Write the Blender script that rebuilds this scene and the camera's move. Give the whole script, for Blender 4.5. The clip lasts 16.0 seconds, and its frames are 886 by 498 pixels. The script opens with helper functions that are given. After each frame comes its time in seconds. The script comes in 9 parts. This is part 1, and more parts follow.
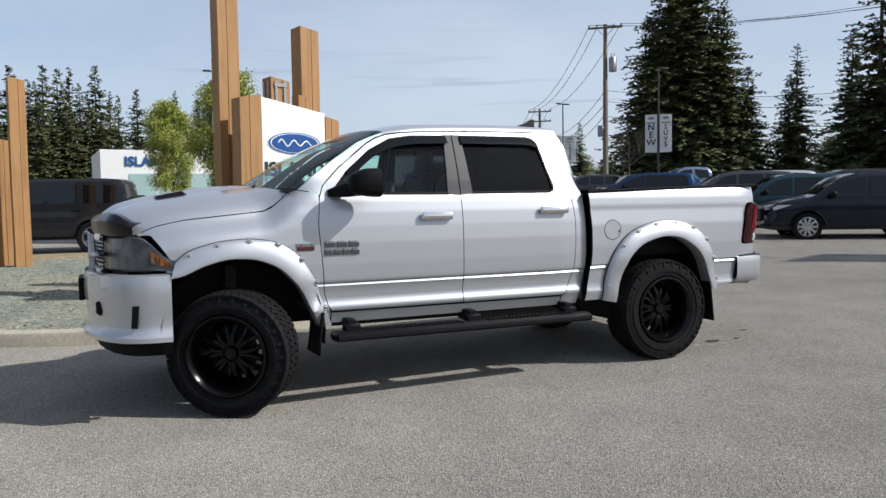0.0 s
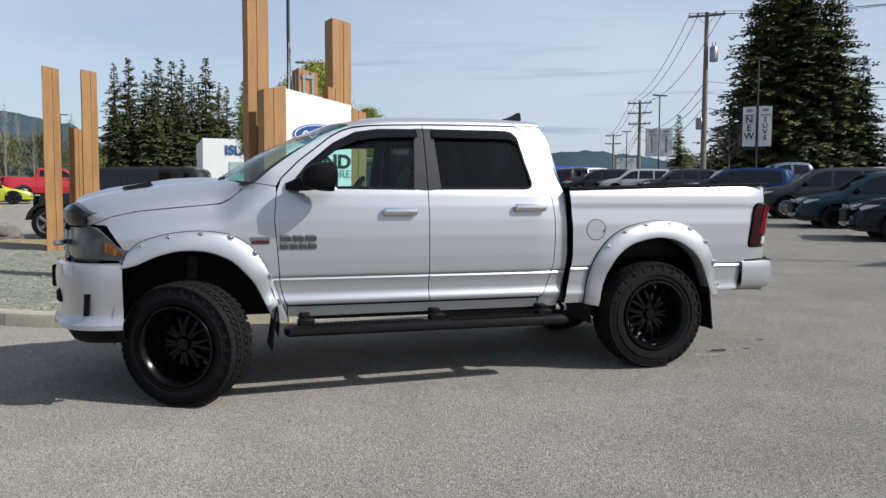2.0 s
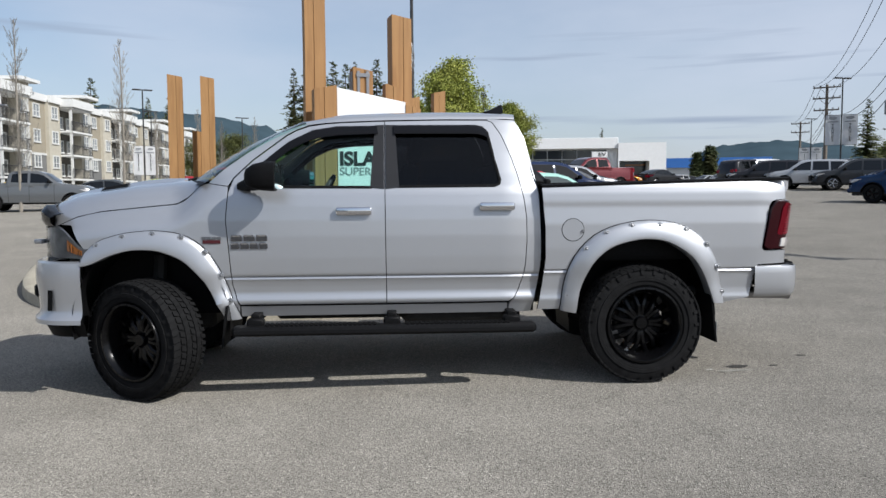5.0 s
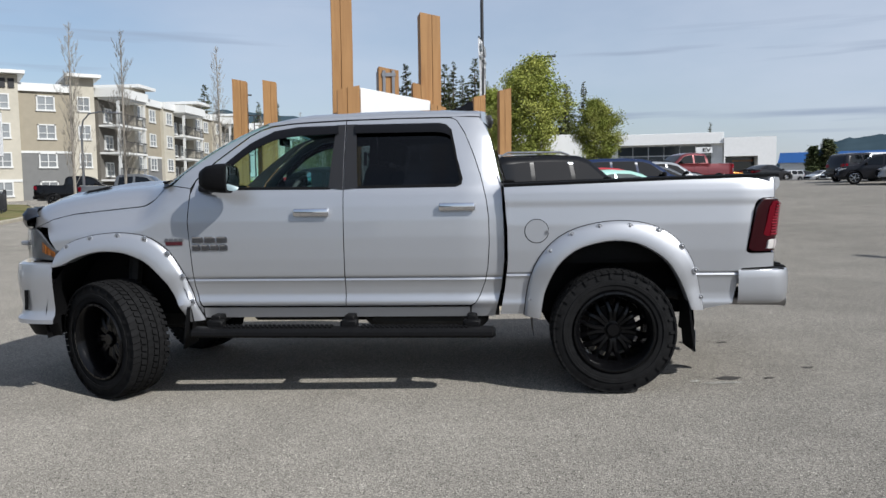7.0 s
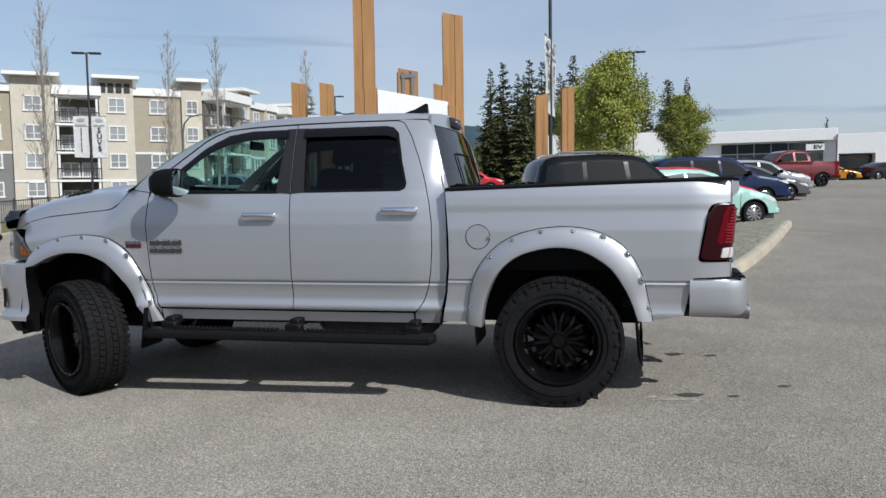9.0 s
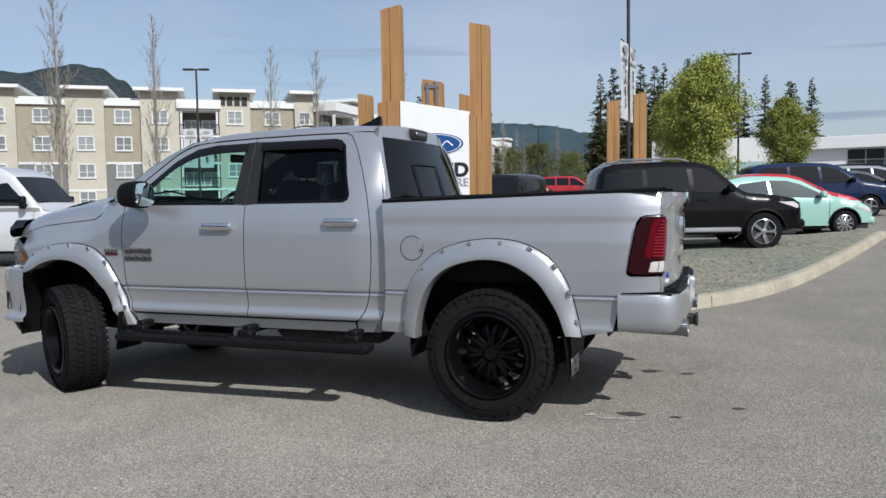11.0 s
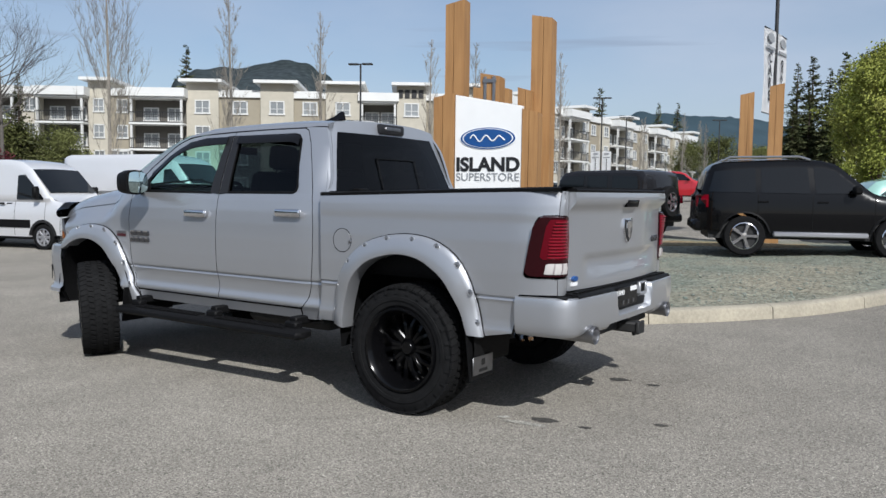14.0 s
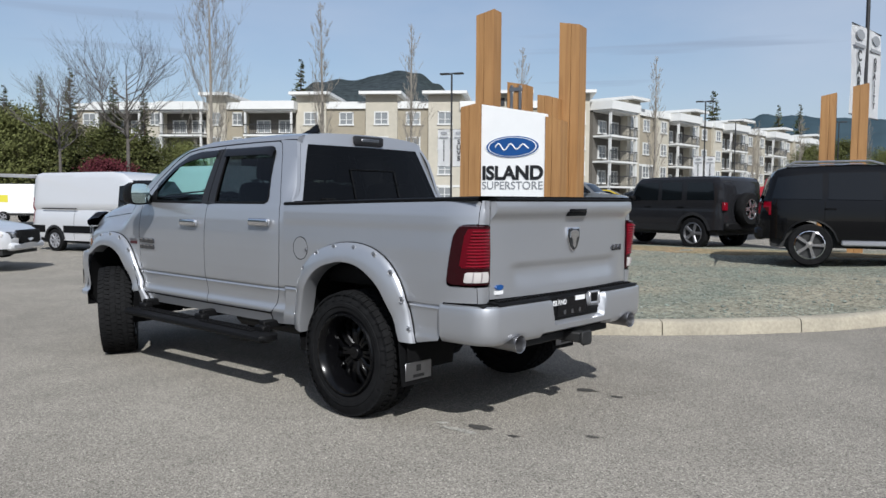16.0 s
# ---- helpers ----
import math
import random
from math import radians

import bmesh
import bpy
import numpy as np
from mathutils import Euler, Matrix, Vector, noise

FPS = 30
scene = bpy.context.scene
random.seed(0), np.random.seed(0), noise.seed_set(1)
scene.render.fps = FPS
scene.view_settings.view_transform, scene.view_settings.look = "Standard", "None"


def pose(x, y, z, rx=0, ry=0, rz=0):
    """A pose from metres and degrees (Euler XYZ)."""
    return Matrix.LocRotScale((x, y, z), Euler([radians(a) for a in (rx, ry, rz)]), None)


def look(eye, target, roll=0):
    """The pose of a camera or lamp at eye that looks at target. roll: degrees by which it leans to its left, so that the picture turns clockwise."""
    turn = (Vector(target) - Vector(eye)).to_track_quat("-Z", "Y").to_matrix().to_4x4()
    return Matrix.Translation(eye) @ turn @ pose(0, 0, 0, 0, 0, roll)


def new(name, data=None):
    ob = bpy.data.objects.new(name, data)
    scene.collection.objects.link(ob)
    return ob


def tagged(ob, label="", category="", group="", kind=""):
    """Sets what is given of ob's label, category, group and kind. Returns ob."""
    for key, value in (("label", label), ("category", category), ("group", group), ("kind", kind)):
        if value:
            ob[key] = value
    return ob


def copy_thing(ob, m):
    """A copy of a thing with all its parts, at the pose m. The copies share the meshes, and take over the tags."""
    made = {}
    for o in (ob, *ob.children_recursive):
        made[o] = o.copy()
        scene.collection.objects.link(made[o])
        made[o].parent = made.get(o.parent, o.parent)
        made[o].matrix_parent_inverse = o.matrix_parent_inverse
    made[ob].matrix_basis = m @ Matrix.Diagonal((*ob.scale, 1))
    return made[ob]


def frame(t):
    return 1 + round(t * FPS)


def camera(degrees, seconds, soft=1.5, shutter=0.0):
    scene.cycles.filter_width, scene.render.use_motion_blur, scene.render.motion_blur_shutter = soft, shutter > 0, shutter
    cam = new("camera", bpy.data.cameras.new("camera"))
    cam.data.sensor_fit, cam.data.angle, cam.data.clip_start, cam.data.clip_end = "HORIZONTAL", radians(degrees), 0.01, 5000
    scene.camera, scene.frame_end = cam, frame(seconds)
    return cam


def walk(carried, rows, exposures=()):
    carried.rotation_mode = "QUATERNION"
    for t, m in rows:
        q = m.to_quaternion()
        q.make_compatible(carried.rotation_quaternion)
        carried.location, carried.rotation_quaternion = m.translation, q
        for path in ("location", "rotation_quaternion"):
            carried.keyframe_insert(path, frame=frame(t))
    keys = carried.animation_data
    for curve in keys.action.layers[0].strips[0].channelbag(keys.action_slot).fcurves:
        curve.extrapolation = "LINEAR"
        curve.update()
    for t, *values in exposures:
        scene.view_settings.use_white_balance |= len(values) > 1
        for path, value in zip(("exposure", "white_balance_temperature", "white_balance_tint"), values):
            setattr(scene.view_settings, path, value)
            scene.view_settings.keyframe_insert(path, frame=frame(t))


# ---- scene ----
from mathutils.bvhtree import BVHTree

cam = camera(59.1, 16.0)
METRES, EYE, TILT, LEAN, TURN = 8.9, 1.38, 0.0, 0.0, -23.8
ROWS = [
    (0.0, -0.0009, 0.0001, -0.0004, -0.12, -3.36, 0.84),
    (0.5, 0.0259, 0.006, 0.0006, 1.54, -3.65, 0.62),
    (1.0, 0.0595, 0.0088, 0.0017, 3.45, -3.87, 0.47),
    (1.5, 0.0859, 0.0153, 0.0006, 5.36, -3.91, 0.12),
    (2.0, 0.1125, 0.0252, 0.0027, 7.39, -3.96, -0.18),
    (2.5, 0.1409, 0.0333, 0.0023, 9.35, -4.03, -0.42),
    (3.0, 0.1717, 0.0413, 0.0022, 11.38, -4.17, -0.51),
    (3.5, 0.1971, 0.0567, 0.0021, 13.51, -4.29, -0.36),
    (4.0, 0.2227, 0.0707, 0.0043, 15.78, -4.33, -0.17),
    (6.5, 0.3565, 0.1424, 0.0056, 26.2, -4.27, 0.84),
    (7.0, 0.3767, 0.1619, 0.0053, 27.94, -4.33, 0.82),
    (7.5, 0.397, 0.1795, 0.006, 29.55, -4.39, 0.74),
    (8.0, 0.4264, 0.1975, 0.0079, 31.39, -4.43, 0.81),
    (8.5, 0.4506, 0.2173, 0.0063, 33.34, -4.42, 0.78),
    (9.0, 0.4765, 0.2375, 0.0078, 35.54, -4.31, 0.81),
    (11.5, 0.6067, 0.3457, 0.0089, 46.29, -3.68, 0.72),
    (12.0, 0.6282, 0.3698, 0.0074, 48.64, -3.85, 0.45),
    (12.5, 0.6491, 0.3923, 0.0086, 50.85, -3.99, 0.07),
    (13.0, 0.6752, 0.4169, 0.0102, 53.12, -4.08, -0.14),
    (13.5, 0.6915, 0.4441, 0.009, 55.3, -4.18, -0.45),
    (14.0, 0.7099, 0.4687, 0.0106, 57.6, -4.17, -0.63),
    (14.5, 0.734, 0.4936, 0.0118, 59.92, -4.06, -0.68),
    (15.0, 0.7511, 0.5174, 0.0112, 62.06, -3.84, -0.65),
    (15.5, 0.7647, 0.5447, 0.0132, 63.98, -3.72, -0.5),
    (16.0, 0.7809, 0.5732, 0.0132, 65.79, -3.69, -0.36),
]
walk(cam, [(t, pose(-2.559, -6.305, EYE, TILT, LEAN, TURN) @ pose(METRES * x, METRES * y, METRES * z, 90 + pitch, roll, yaw)) for t, x, y, z, yaw, pitch, roll in ROWS], [(0.0, 0.15, 6100, 9.5), (7.0, -0.01, 6050, 9.5), (16.0, -0.13, 5950, 9.5)])

# ---- light ----
SUN_FROM = Vector((1.0, -0.75, 1.0)).normalized()
world = bpy.data.worlds.new("sky")
scene.world = world
world.use_nodes = True
wn = world.node_tree
sky = wn.nodes.new("ShaderNodeTexSky")
sky.sky_type = "NISHITA"
sky.sun_disc = False
sky.sun_elevation = math.asin(SUN_FROM.z)
sky.sun_rotation = math.atan2(SUN_FROM.x, SUN_FROM.y)
sky.air_density, sky.dust_density, sky.ozone_density = 1.0, 1.2, 1.0
bg = wn.nodes["Background"]
bg.inputs["Strength"].default_value = 0.106
# thin high cloud that whitens the blue, thicker in streaks low over the hills
coord = wn.nodes.new("ShaderNodeTexCoord")
stretch = wn.nodes.new("ShaderNodeMapping")
stretch.inputs["Scale"].default_value = (1.2, 1.2, 3.2)
cloud = wn.nodes.new("ShaderNodeTexNoise")
cloud.inputs["Scale"].default_value, cloud.inputs["Detail"].default_value, cloud.inputs["Roughness"].default_value = 1.6, 6.0, 0.55
ramp = wn.nodes.new("ShaderNodeValToRGB")
ramp.color_ramp.elements[0].position, ramp.color_ramp.elements[0].color = 0.30, (0.10, 0.10, 0.10, 1)
ramp.color_ramp.elements[1].position, ramp.color_ramp.elements[1].color = 0.76, (0.62, 0.62, 0.62, 1)
veil = wn.nodes.new("ShaderNodeMix")
veil.data_type = "RGBA"
veil.inputs[7].default_value = (6.0, 6.35, 7.1, 1)
wn.links.new(coord.outputs["Generated"], stretch.inputs["Vector"])
wn.links.new(stretch.outputs["Vector"], cloud.inputs["Vector"])
wn.links.new(cloud.outputs["Fac"], ramp.inputs["Fac"])
# the haze thickens towards the sunny side of the sky
side = wn.nodes.new("ShaderNodeSeparateXYZ")
haze = wn.nodes.new("ShaderNodeMapRange")
for i, v in enumerate((-0.5, 0.8, -0.06, 0.42)):
    haze.inputs[i + 1].default_value = v
thick = wn.nodes.new("ShaderNodeMath")
thick.operation, thick.use_clamp = "ADD", True
wn.links.new(coord.outputs["Generated"], side.inputs[0])
wn.links.new(side.outputs["X"], haze.inputs[0])
wn.links.new(ramp.outputs["Color"], thick.inputs[0])
wn.links.new(haze.outputs[0], thick.inputs[1])
wn.links.new(thick.outputs[0], veil.inputs["Factor"])
wn.links.new(sky.outputs["Color"], veil.inputs[6])
# flat grey-blue cloud bars low over the horizon
flat = wn.nodes.new("ShaderNodeMapping")
flat.inputs["Scale"].default_value = (1.0, 1.0, 22.0)
flat.inputs["Location"].default_value = (3.7, 1.2, 0.6)
bars = wn.nodes.new("ShaderNodeTexNoise")
bars.inputs["Scale"].default_value, bars.inputs["Detail"].default_value, bars.inputs["Roughness"].default_value = 2.6, 5.0, 0.45
bar_ramp = wn.nodes.new("ShaderNodeValToRGB")
bar_ramp.color_ramp.elements[0].position, bar_ramp.color_ramp.elements[0].color = 0.60, (0, 0, 0, 1)
bar_ramp.color_ramp.elements[1].position, bar_ramp.color_ramp.elements[1].color = 0.72, (0.75, 0.75, 0.75, 1)
height = wn.nodes.new("ShaderNodeSeparateXYZ")
low = wn.nodes.new("ShaderNodeMapRange")
for i, v in enumerate((0.16, 0.24, 1.0, 0.0)):
    low.inputs[i + 1].default_value = v
amount = wn.nodes.new("ShaderNodeMath")
amount.operation = "MULTIPLY"
grey = wn.nodes.new("ShaderNodeMix")
grey.data_type = "RGBA"
grey.inputs[7].default_value = (3.1, 3.6, 4.5, 1)
wn.links.new(coord.outputs["Generated"], flat.inputs["Vector"])
wn.links.new(flat.outputs["Vector"], bars.inputs["Vector"])
wn.links.new(bars.outputs["Fac"], bar_ramp.inputs["Fac"])
wn.links.new(coord.outputs["Generated"], height.inputs[0])
wn.links.new(height.outputs["Z"], low.inputs[0])
wn.links.new(bar_ramp.outputs["Color"], amount.inputs[0])
wn.links.new(low.outputs[0], amount.inputs[1])
wn.links.new(amount.outputs[0], grey.inputs["Factor"])
wn.links.new(veil.outputs[2], grey.inputs[6])
wn.links.new(grey.outputs[2], bg.inputs["Color"])
sun_data = bpy.data.lights.new("sun", "SUN")
sun_data.energy, sun_data.angle, sun_data.color = 5.1, radians(0.6), (1.0, 0.95, 0.87)
sun = new("sun", sun_data)
sun.matrix_world = look(SUN_FROM * 60, (0, 0, 0))

# ---- materials ----
def material(name, color, rough=0.5, metal=0.0, vary=0.0, scale=8.0, bump=0.0, bump_scale=60.0, coat=0.0, second=None, second_scale=1.0, spec=0.5, piece=0.0):
    """Base colour with a broad mix towards a second colour, fine grain, relief, and a random shade from piece to piece."""
    m = bpy.data.materials.new(name)
    m.use_nodes = True
    nt = m.node_tree
    b = nt.nodes["Principled BSDF"]
    b.inputs["Roughness"].default_value = rough
    b.inputs["Metallic"].default_value = metal
    b.inputs["Specular IOR Level"].default_value = spec
    if coat:
        b.inputs["Coat Weight"].default_value, b.inputs["Coat Roughness"].default_value = coat, 0.04
    tc = nt.nodes.new("ShaderNodeTexCoord")
    out = None
    base = nt.nodes.new("ShaderNodeRGB")
    base.outputs[0].default_value = (*color, 1)
    out = base.outputs[0]
    if second:
        n2 = nt.nodes.new("ShaderNodeTexNoise")
        n2.inputs["Scale"].default_value, n2.inputs["Detail"].default_value = second_scale, 5.0
        r2 = nt.nodes.new("ShaderNodeValToRGB")
        r2.color_ramp.elements[0].position, r2.color_ramp.elements[1].position = 0.38, 0.66
        nt.links.new(tc.outputs["Object"], n2.inputs["Vector"])
        nt.links.new(n2.outputs["Fac"], r2.inputs["Fac"])
        mx = nt.nodes.new("ShaderNodeMix")
        mx.data_type = "RGBA"
        mx.inputs[7].default_value = (*second, 1)
        nt.links.new(r2.outputs["Color"], mx.inputs["Factor"])
        nt.links.new(out, mx.inputs[6])
        out = mx.outputs[2]
    if vary:
        n1 = nt.nodes.new("ShaderNodeTexNoise")
        n1.inputs["Scale"].default_value, n1.inputs["Detail"].default_value = scale, 4.0
        nt.links.new(tc.outputs["Object"], n1.inputs["Vector"])
        mr = nt.nodes.new("ShaderNodeMapRange")
        mr.inputs[1].default_value, mr.inputs[2].default_value = 0.25, 0.75
        mr.inputs[3].default_value, mr.inputs[4].default_value = 1 - vary, 1 + vary
        nt.links.new(n1.outputs["Fac"], mr.inputs[0])
        hs = nt.nodes.new("ShaderNodeHueSaturation")
        nt.links.new(mr.outputs[0], hs.inputs["Value"])
        nt.links.new(out, hs.inputs["Color"])
        out = hs.outputs[0]
    if piece:
        g = nt.nodes.new("ShaderNodeNewGeometry")
        oi = nt.nodes.new("ShaderNodeObjectInfo")
        ad = nt.nodes.new("ShaderNodeMath")
        ad.operation = "ADD"
        nt.links.new(g.outputs["Random Per Island"], ad.inputs[0])
        nt.links.new(oi.outputs["Random"], ad.inputs[1])
        mr = nt.nodes.new("ShaderNodeMapRange")
        mr.inputs[2].default_value = 2.0
        mr.inputs[3].default_value, mr.inputs[4].default_value = 1 - piece, 1 + piece
        nt.links.new(ad.outputs[0], mr.inputs[0])
        hs = nt.nodes.new("ShaderNodeHueSaturation")
        nt.links.new(mr.outputs[0], hs.inputs["Value"])
        nt.links.new(out, hs.inputs["Color"])
        out = hs.outputs[0]
    nt.links.new(out, b.inputs["Base Color"])
    if bump:
        nb = nt.nodes.new("ShaderNodeTexNoise")
        nb.inputs["Scale"].default_value, nb.inputs["Detail"].default_value = bump_scale, 5.0
        nt.links.new(tc.outputs["Object"], nb.inputs["Vector"])
        bp = nt.nodes.new("ShaderNodeBump")
        bp.inputs["Strength"].default_value, bp.inputs["Distance"].default_value = bump, 0.01
        nt.links.new(nb.outputs["Fac"], bp.inputs["Height"])
        nt.links.new(bp.outputs["Normal"], b.inputs["Normal"])
    return m


def glass(name, color, rough=0.02):
    """Thin tinted pane: see-through tint with a mirror gloss that grows at a slant."""
    m = bpy.data.materials.new(name)
    m.use_nodes = True
    nt = m.node_tree
    nt.nodes.remove(nt.nodes["Principled BSDF"])
    tr = nt.nodes.new("ShaderNodeBsdfTransparent")
    tr.inputs["Color"].default_value = (*color, 1)
    gl = nt.nodes.new("ShaderNodeBsdfGlossy")
    gl.inputs["Roughness"].default_value = rough
    lw = nt.nodes.new("ShaderNodeLayerWeight")
    lw.inputs["Blend"].default_value = 0.5
    pw = nt.nodes.new("ShaderNodeMath")
    pw.operation = "POWER"
    pw.inputs[1].default_value = 5.0
    nt.links.new(lw.outputs["Facing"], pw.inputs[0])
    fr = nt.nodes.new("ShaderNodeMath")
    fr.operation = "MULTIPLY_ADD"
    fr.inputs[1].default_value, fr.inputs[2].default_value = 0.9, 0.028
    nt.links.new(pw.outputs[0], fr.inputs[0])
    mx = nt.nodes.new("ShaderNodeMixShader")
    nt.links.new(fr.outputs[0], mx.inputs[0])
    nt.links.new(tr.outputs[0], mx.inputs[1])
    nt.links.new(gl.outputs[0], mx.inputs[2])
    nt.links.new(mx.outputs[0], nt.nodes["Material Output"].inputs["Surface"])
    return m


def paint(name, color, flake=0.35, rough=0.3):
    """Car lacquer: coloured metallic base under clear coat."""
    dark = max(color) < 0.1
    return material(name, color, 0.25 if dark else rough, 0.0 if dark else flake, vary=0.04, scale=900.0, coat=0.45 if dark else 1.0, spec=0.10 if dark else 0.5)


def stony(name, low, high, patch, fine, coarse, relief, chip=0.28, mottle=0.14, fleck=0.0):
    """Loose or bound stone: light and dark chips at two sizes over broad worn patches."""
    m = bpy.data.materials.new(name)
    m.use_nodes = True
    nt = m.node_tree
    b = nt.nodes["Principled BSDF"]
    b.inputs["Roughness"].default_value, b.inputs["Specular IOR Level"].default_value, b.inputs["Diffuse Roughness"].default_value = 0.95, 0.15, 0.45
    tc = nt.nodes.new("ShaderNodeTexCoord")

    def tex(kind, scale, detail=3.0):
        n = nt.nodes.new(kind)
        n.inputs["Scale"].default_value = scale
        if kind == "ShaderNodeTexNoise":
            n.inputs["Detail"].default_value = detail
        nt.links.new(tc.outputs["Object"], n.inputs["Vector"])
        return n

    def remap(out, lo, hi, a, c):
        r = nt.nodes.new("ShaderNodeMapRange")
        for i, v in enumerate((lo, hi, a, c)):
            r.inputs[i + 1].default_value = v
        nt.links.new(out, r.inputs[0])
        return r.outputs[0]

    def times(p, q):
        n = nt.nodes.new("ShaderNodeMath")
        n.operation = "MULTIPLY"
        nt.links.new(p, n.inputs[0])
        nt.links.new(q, n.inputs[1])
        return n.outputs[0]
    chips = tex("ShaderNodeTexVoronoi", fine)
    grain = tex("ShaderNodeTexNoise", coarse, 4.0)
    broad = tex("ShaderNodeTexNoise", patch, 5.0)
    streak = tex("ShaderNodeTexNoise", patch * 5, 5.0)
    mix = nt.nodes.new("ShaderNodeMix")
    mix.data_type = "RGBA"
    mix.inputs[6].default_value, mix.inputs[7].default_value = (*low, 1), (*high, 1)
    nt.links.new(remap(broad.outputs["Fac"], 0.36, 0.64, 0.0, 1.0), mix.inputs["Factor"])
    tone = nt.nodes.new("ShaderNodeSeparateColor")
    nt.links.new(chips.outputs["Color"], tone.inputs[0])
    v = times(times(remap(tone.outputs[0], 0.0, 1.0, 1 - chip, 1 + chip), remap(grain.outputs["Fac"], 0.32, 0.68, 1 - mottle, 1 + mottle)), remap(streak.outputs["Fac"], 0.35, 0.65, 0.93, 1.07))
    if fleck:
        # a few pale stone chips and dark pits
        v = times(times(v, remap(tone.outputs[1], 0.90, 0.96, 1.0, 1 + fleck)), remap(tone.outputs[2], 0.93, 0.97, 1.0, 1 - fleck))
    hs = nt.nodes.new("ShaderNodeHueSaturation")
    nt.links.new(v, hs.inputs["Value"])
    nt.links.new(mix.outputs[2], hs.inputs["Color"])
    nt.links.new(hs.outputs[0], b.inputs["Base Color"])
    bp = nt.nodes.new("ShaderNodeBump")
    bp.inputs["Strength"].default_value, bp.inputs["Distance"].default_value = relief, 0.012
    nt.links.new(times(chips.outputs["Distance"], grain.outputs["Fac"]), bp.inputs["Height"])
    nt.links.new(bp.outputs["Normal"], b.inputs["Normal"])
    return m


def grained(name, light, dark):
    """Sawn timber: streaks drawn out along the upright, fine pores and broad weathering."""
    w = material(name, light, 0.7, vary=0.10, scale=1.4, bump=0.15, bump_scale=40.0)
    nt = w.node_tree
    tc = next(n for n in nt.nodes if n.type == "TEX_COORD")
    hs = next(n for n in nt.nodes if n.type == "HUE_SAT")
    mp = nt.nodes.new("ShaderNodeMapping")
    mp.inputs["Scale"].default_value = (13.0, 13.0, 0.7)
    n = nt.nodes.new("ShaderNodeTexNoise")
    n.inputs["Scale"].default_value, n.inputs["Detail"].default_value, n.inputs["Distortion"].default_value = 1.3, 6.0, 0.8
    r = nt.nodes.new("ShaderNodeValToRGB")
    r.color_ramp.elements[0].position, r.color_ramp.elements[0].color = 0.34, (*dark, 1)
    r.color_ramp.elements[1].position, r.color_ramp.elements[1].color = 0.58, (*light, 1)
    nt.links.new(tc.outputs["Object"], mp.inputs["Vector"])
    nt.links.new(mp.outputs["Vector"], n.inputs["Vector"])
    nt.links.new(n.outputs["Fac"], r.inputs["Fac"])
    nt.links.new(r.outputs["Color"], hs.inputs["Color"])
    return w


ASPHALT = stony("asphalt", (0.207, 0.191, 0.165), (0.240, 0.222, 0.192), 0.3, 145.0, 60.0, 0.7, 0.44, 0.07, 0.62)
GRAVEL_BED = stony("gravel_bed", (0.150, 0.166, 0.136), (0.215, 0.200, 0.152), 0.5, 38.0, 10.0, 0.9, 0.42, 0.22)
CONCRETE = material("kerb_concrete", (0.40, 0.36, 0.28), 0.9, vary=0.16, scale=30.0, bump=0.25, bump_scale=90.0, second=(0.31, 0.28, 0.22), second_scale=1.6, spec=0.3)
SILVER = paint("silver_metallic_paint", (0.455, 0.463, 0.485), 0.68, 0.40)
BLACK_PLASTIC = material("black_plastic", (0.007, 0.007, 0.0075), 0.5, spec=0.08, vary=0.2, scale=40.0, bump=0.08, bump_scale=400.0)
BLACK_GLOSS = material("gloss_black_trim", (0.006, 0.006, 0.007), 0.22, spec=0.2)
BLACK_RIM = material("satin_black_wheel", (0.003, 0.003, 0.0035), 0.20, 0.0, spec=0.26)
TYRE = material("tyre_rubber", (0.012, 0.012, 0.0125), 0.8, spec=0.06, vary=0.25, scale=18.0, bump=0.15, bump_scale=120.0)
CHROME = material("chrome", (0.80, 0.80, 0.82), 0.08, 1.0)
MIRROR = material("mirror_glass", (0.60, 0.74, 0.73), 0.03, 1.0)
DARK_CHROME = material("dark_badge_chrome", (0.15, 0.15, 0.16), 0.22, 0.9)
DEEP_RED_INK = material("dark_red_badge", (0.055, 0.006, 0.010), 0.4)
STEEL = material("grey_steel", (0.30, 0.30, 0.31), 0.4, 1.0, vary=0.1, scale=20.0)
DARK_STEEL = material("dark_frame_steel", (0.02, 0.02, 0.02), 0.7, 0.2, vary=0.3, scale=14.0)
PILLAR = material("pillar_applique", (0.018, 0.018, 0.020), 0.45, spec=0.3)
CLEAR_GLASS = glass("clear_window_glass", (0.64, 0.87, 0.83))
TINT_GLASS = glass("dark_privacy_glass", (0.060, 0.064, 0.072))
LAMP_GLASS = glass("clear_lamp_lens", (0.93, 0.95, 0.96))
RED_LENS = material("red_lamp_lens", (0.175, 0.002, 0.010), 0.16, spec=0.3)
MID_RED = material("crimson_lens", (0.105, 0.001, 0.007), 0.16, spec=0.3)
LENS_GREY = material("grey_lens_divider", (0.28, 0.25, 0.25), 0.3)
DARK_RED = material("dark_red_lens", (0.022, 0.001, 0.003), 0.14, spec=0.35)
WHITE_LENS = material("frosted_white_lens", (0.55, 0.52, 0.50), 0.18, coat=1.0)
AMBER = material("amber_lens", (0.22, 0.075, 0.015), 0.2, coat=0.6)
LAMP_BACK = material("grey_lamp_housing", (0.11, 0.115, 0.125), 0.3, 0.5, vary=0.55, scale=9.0)
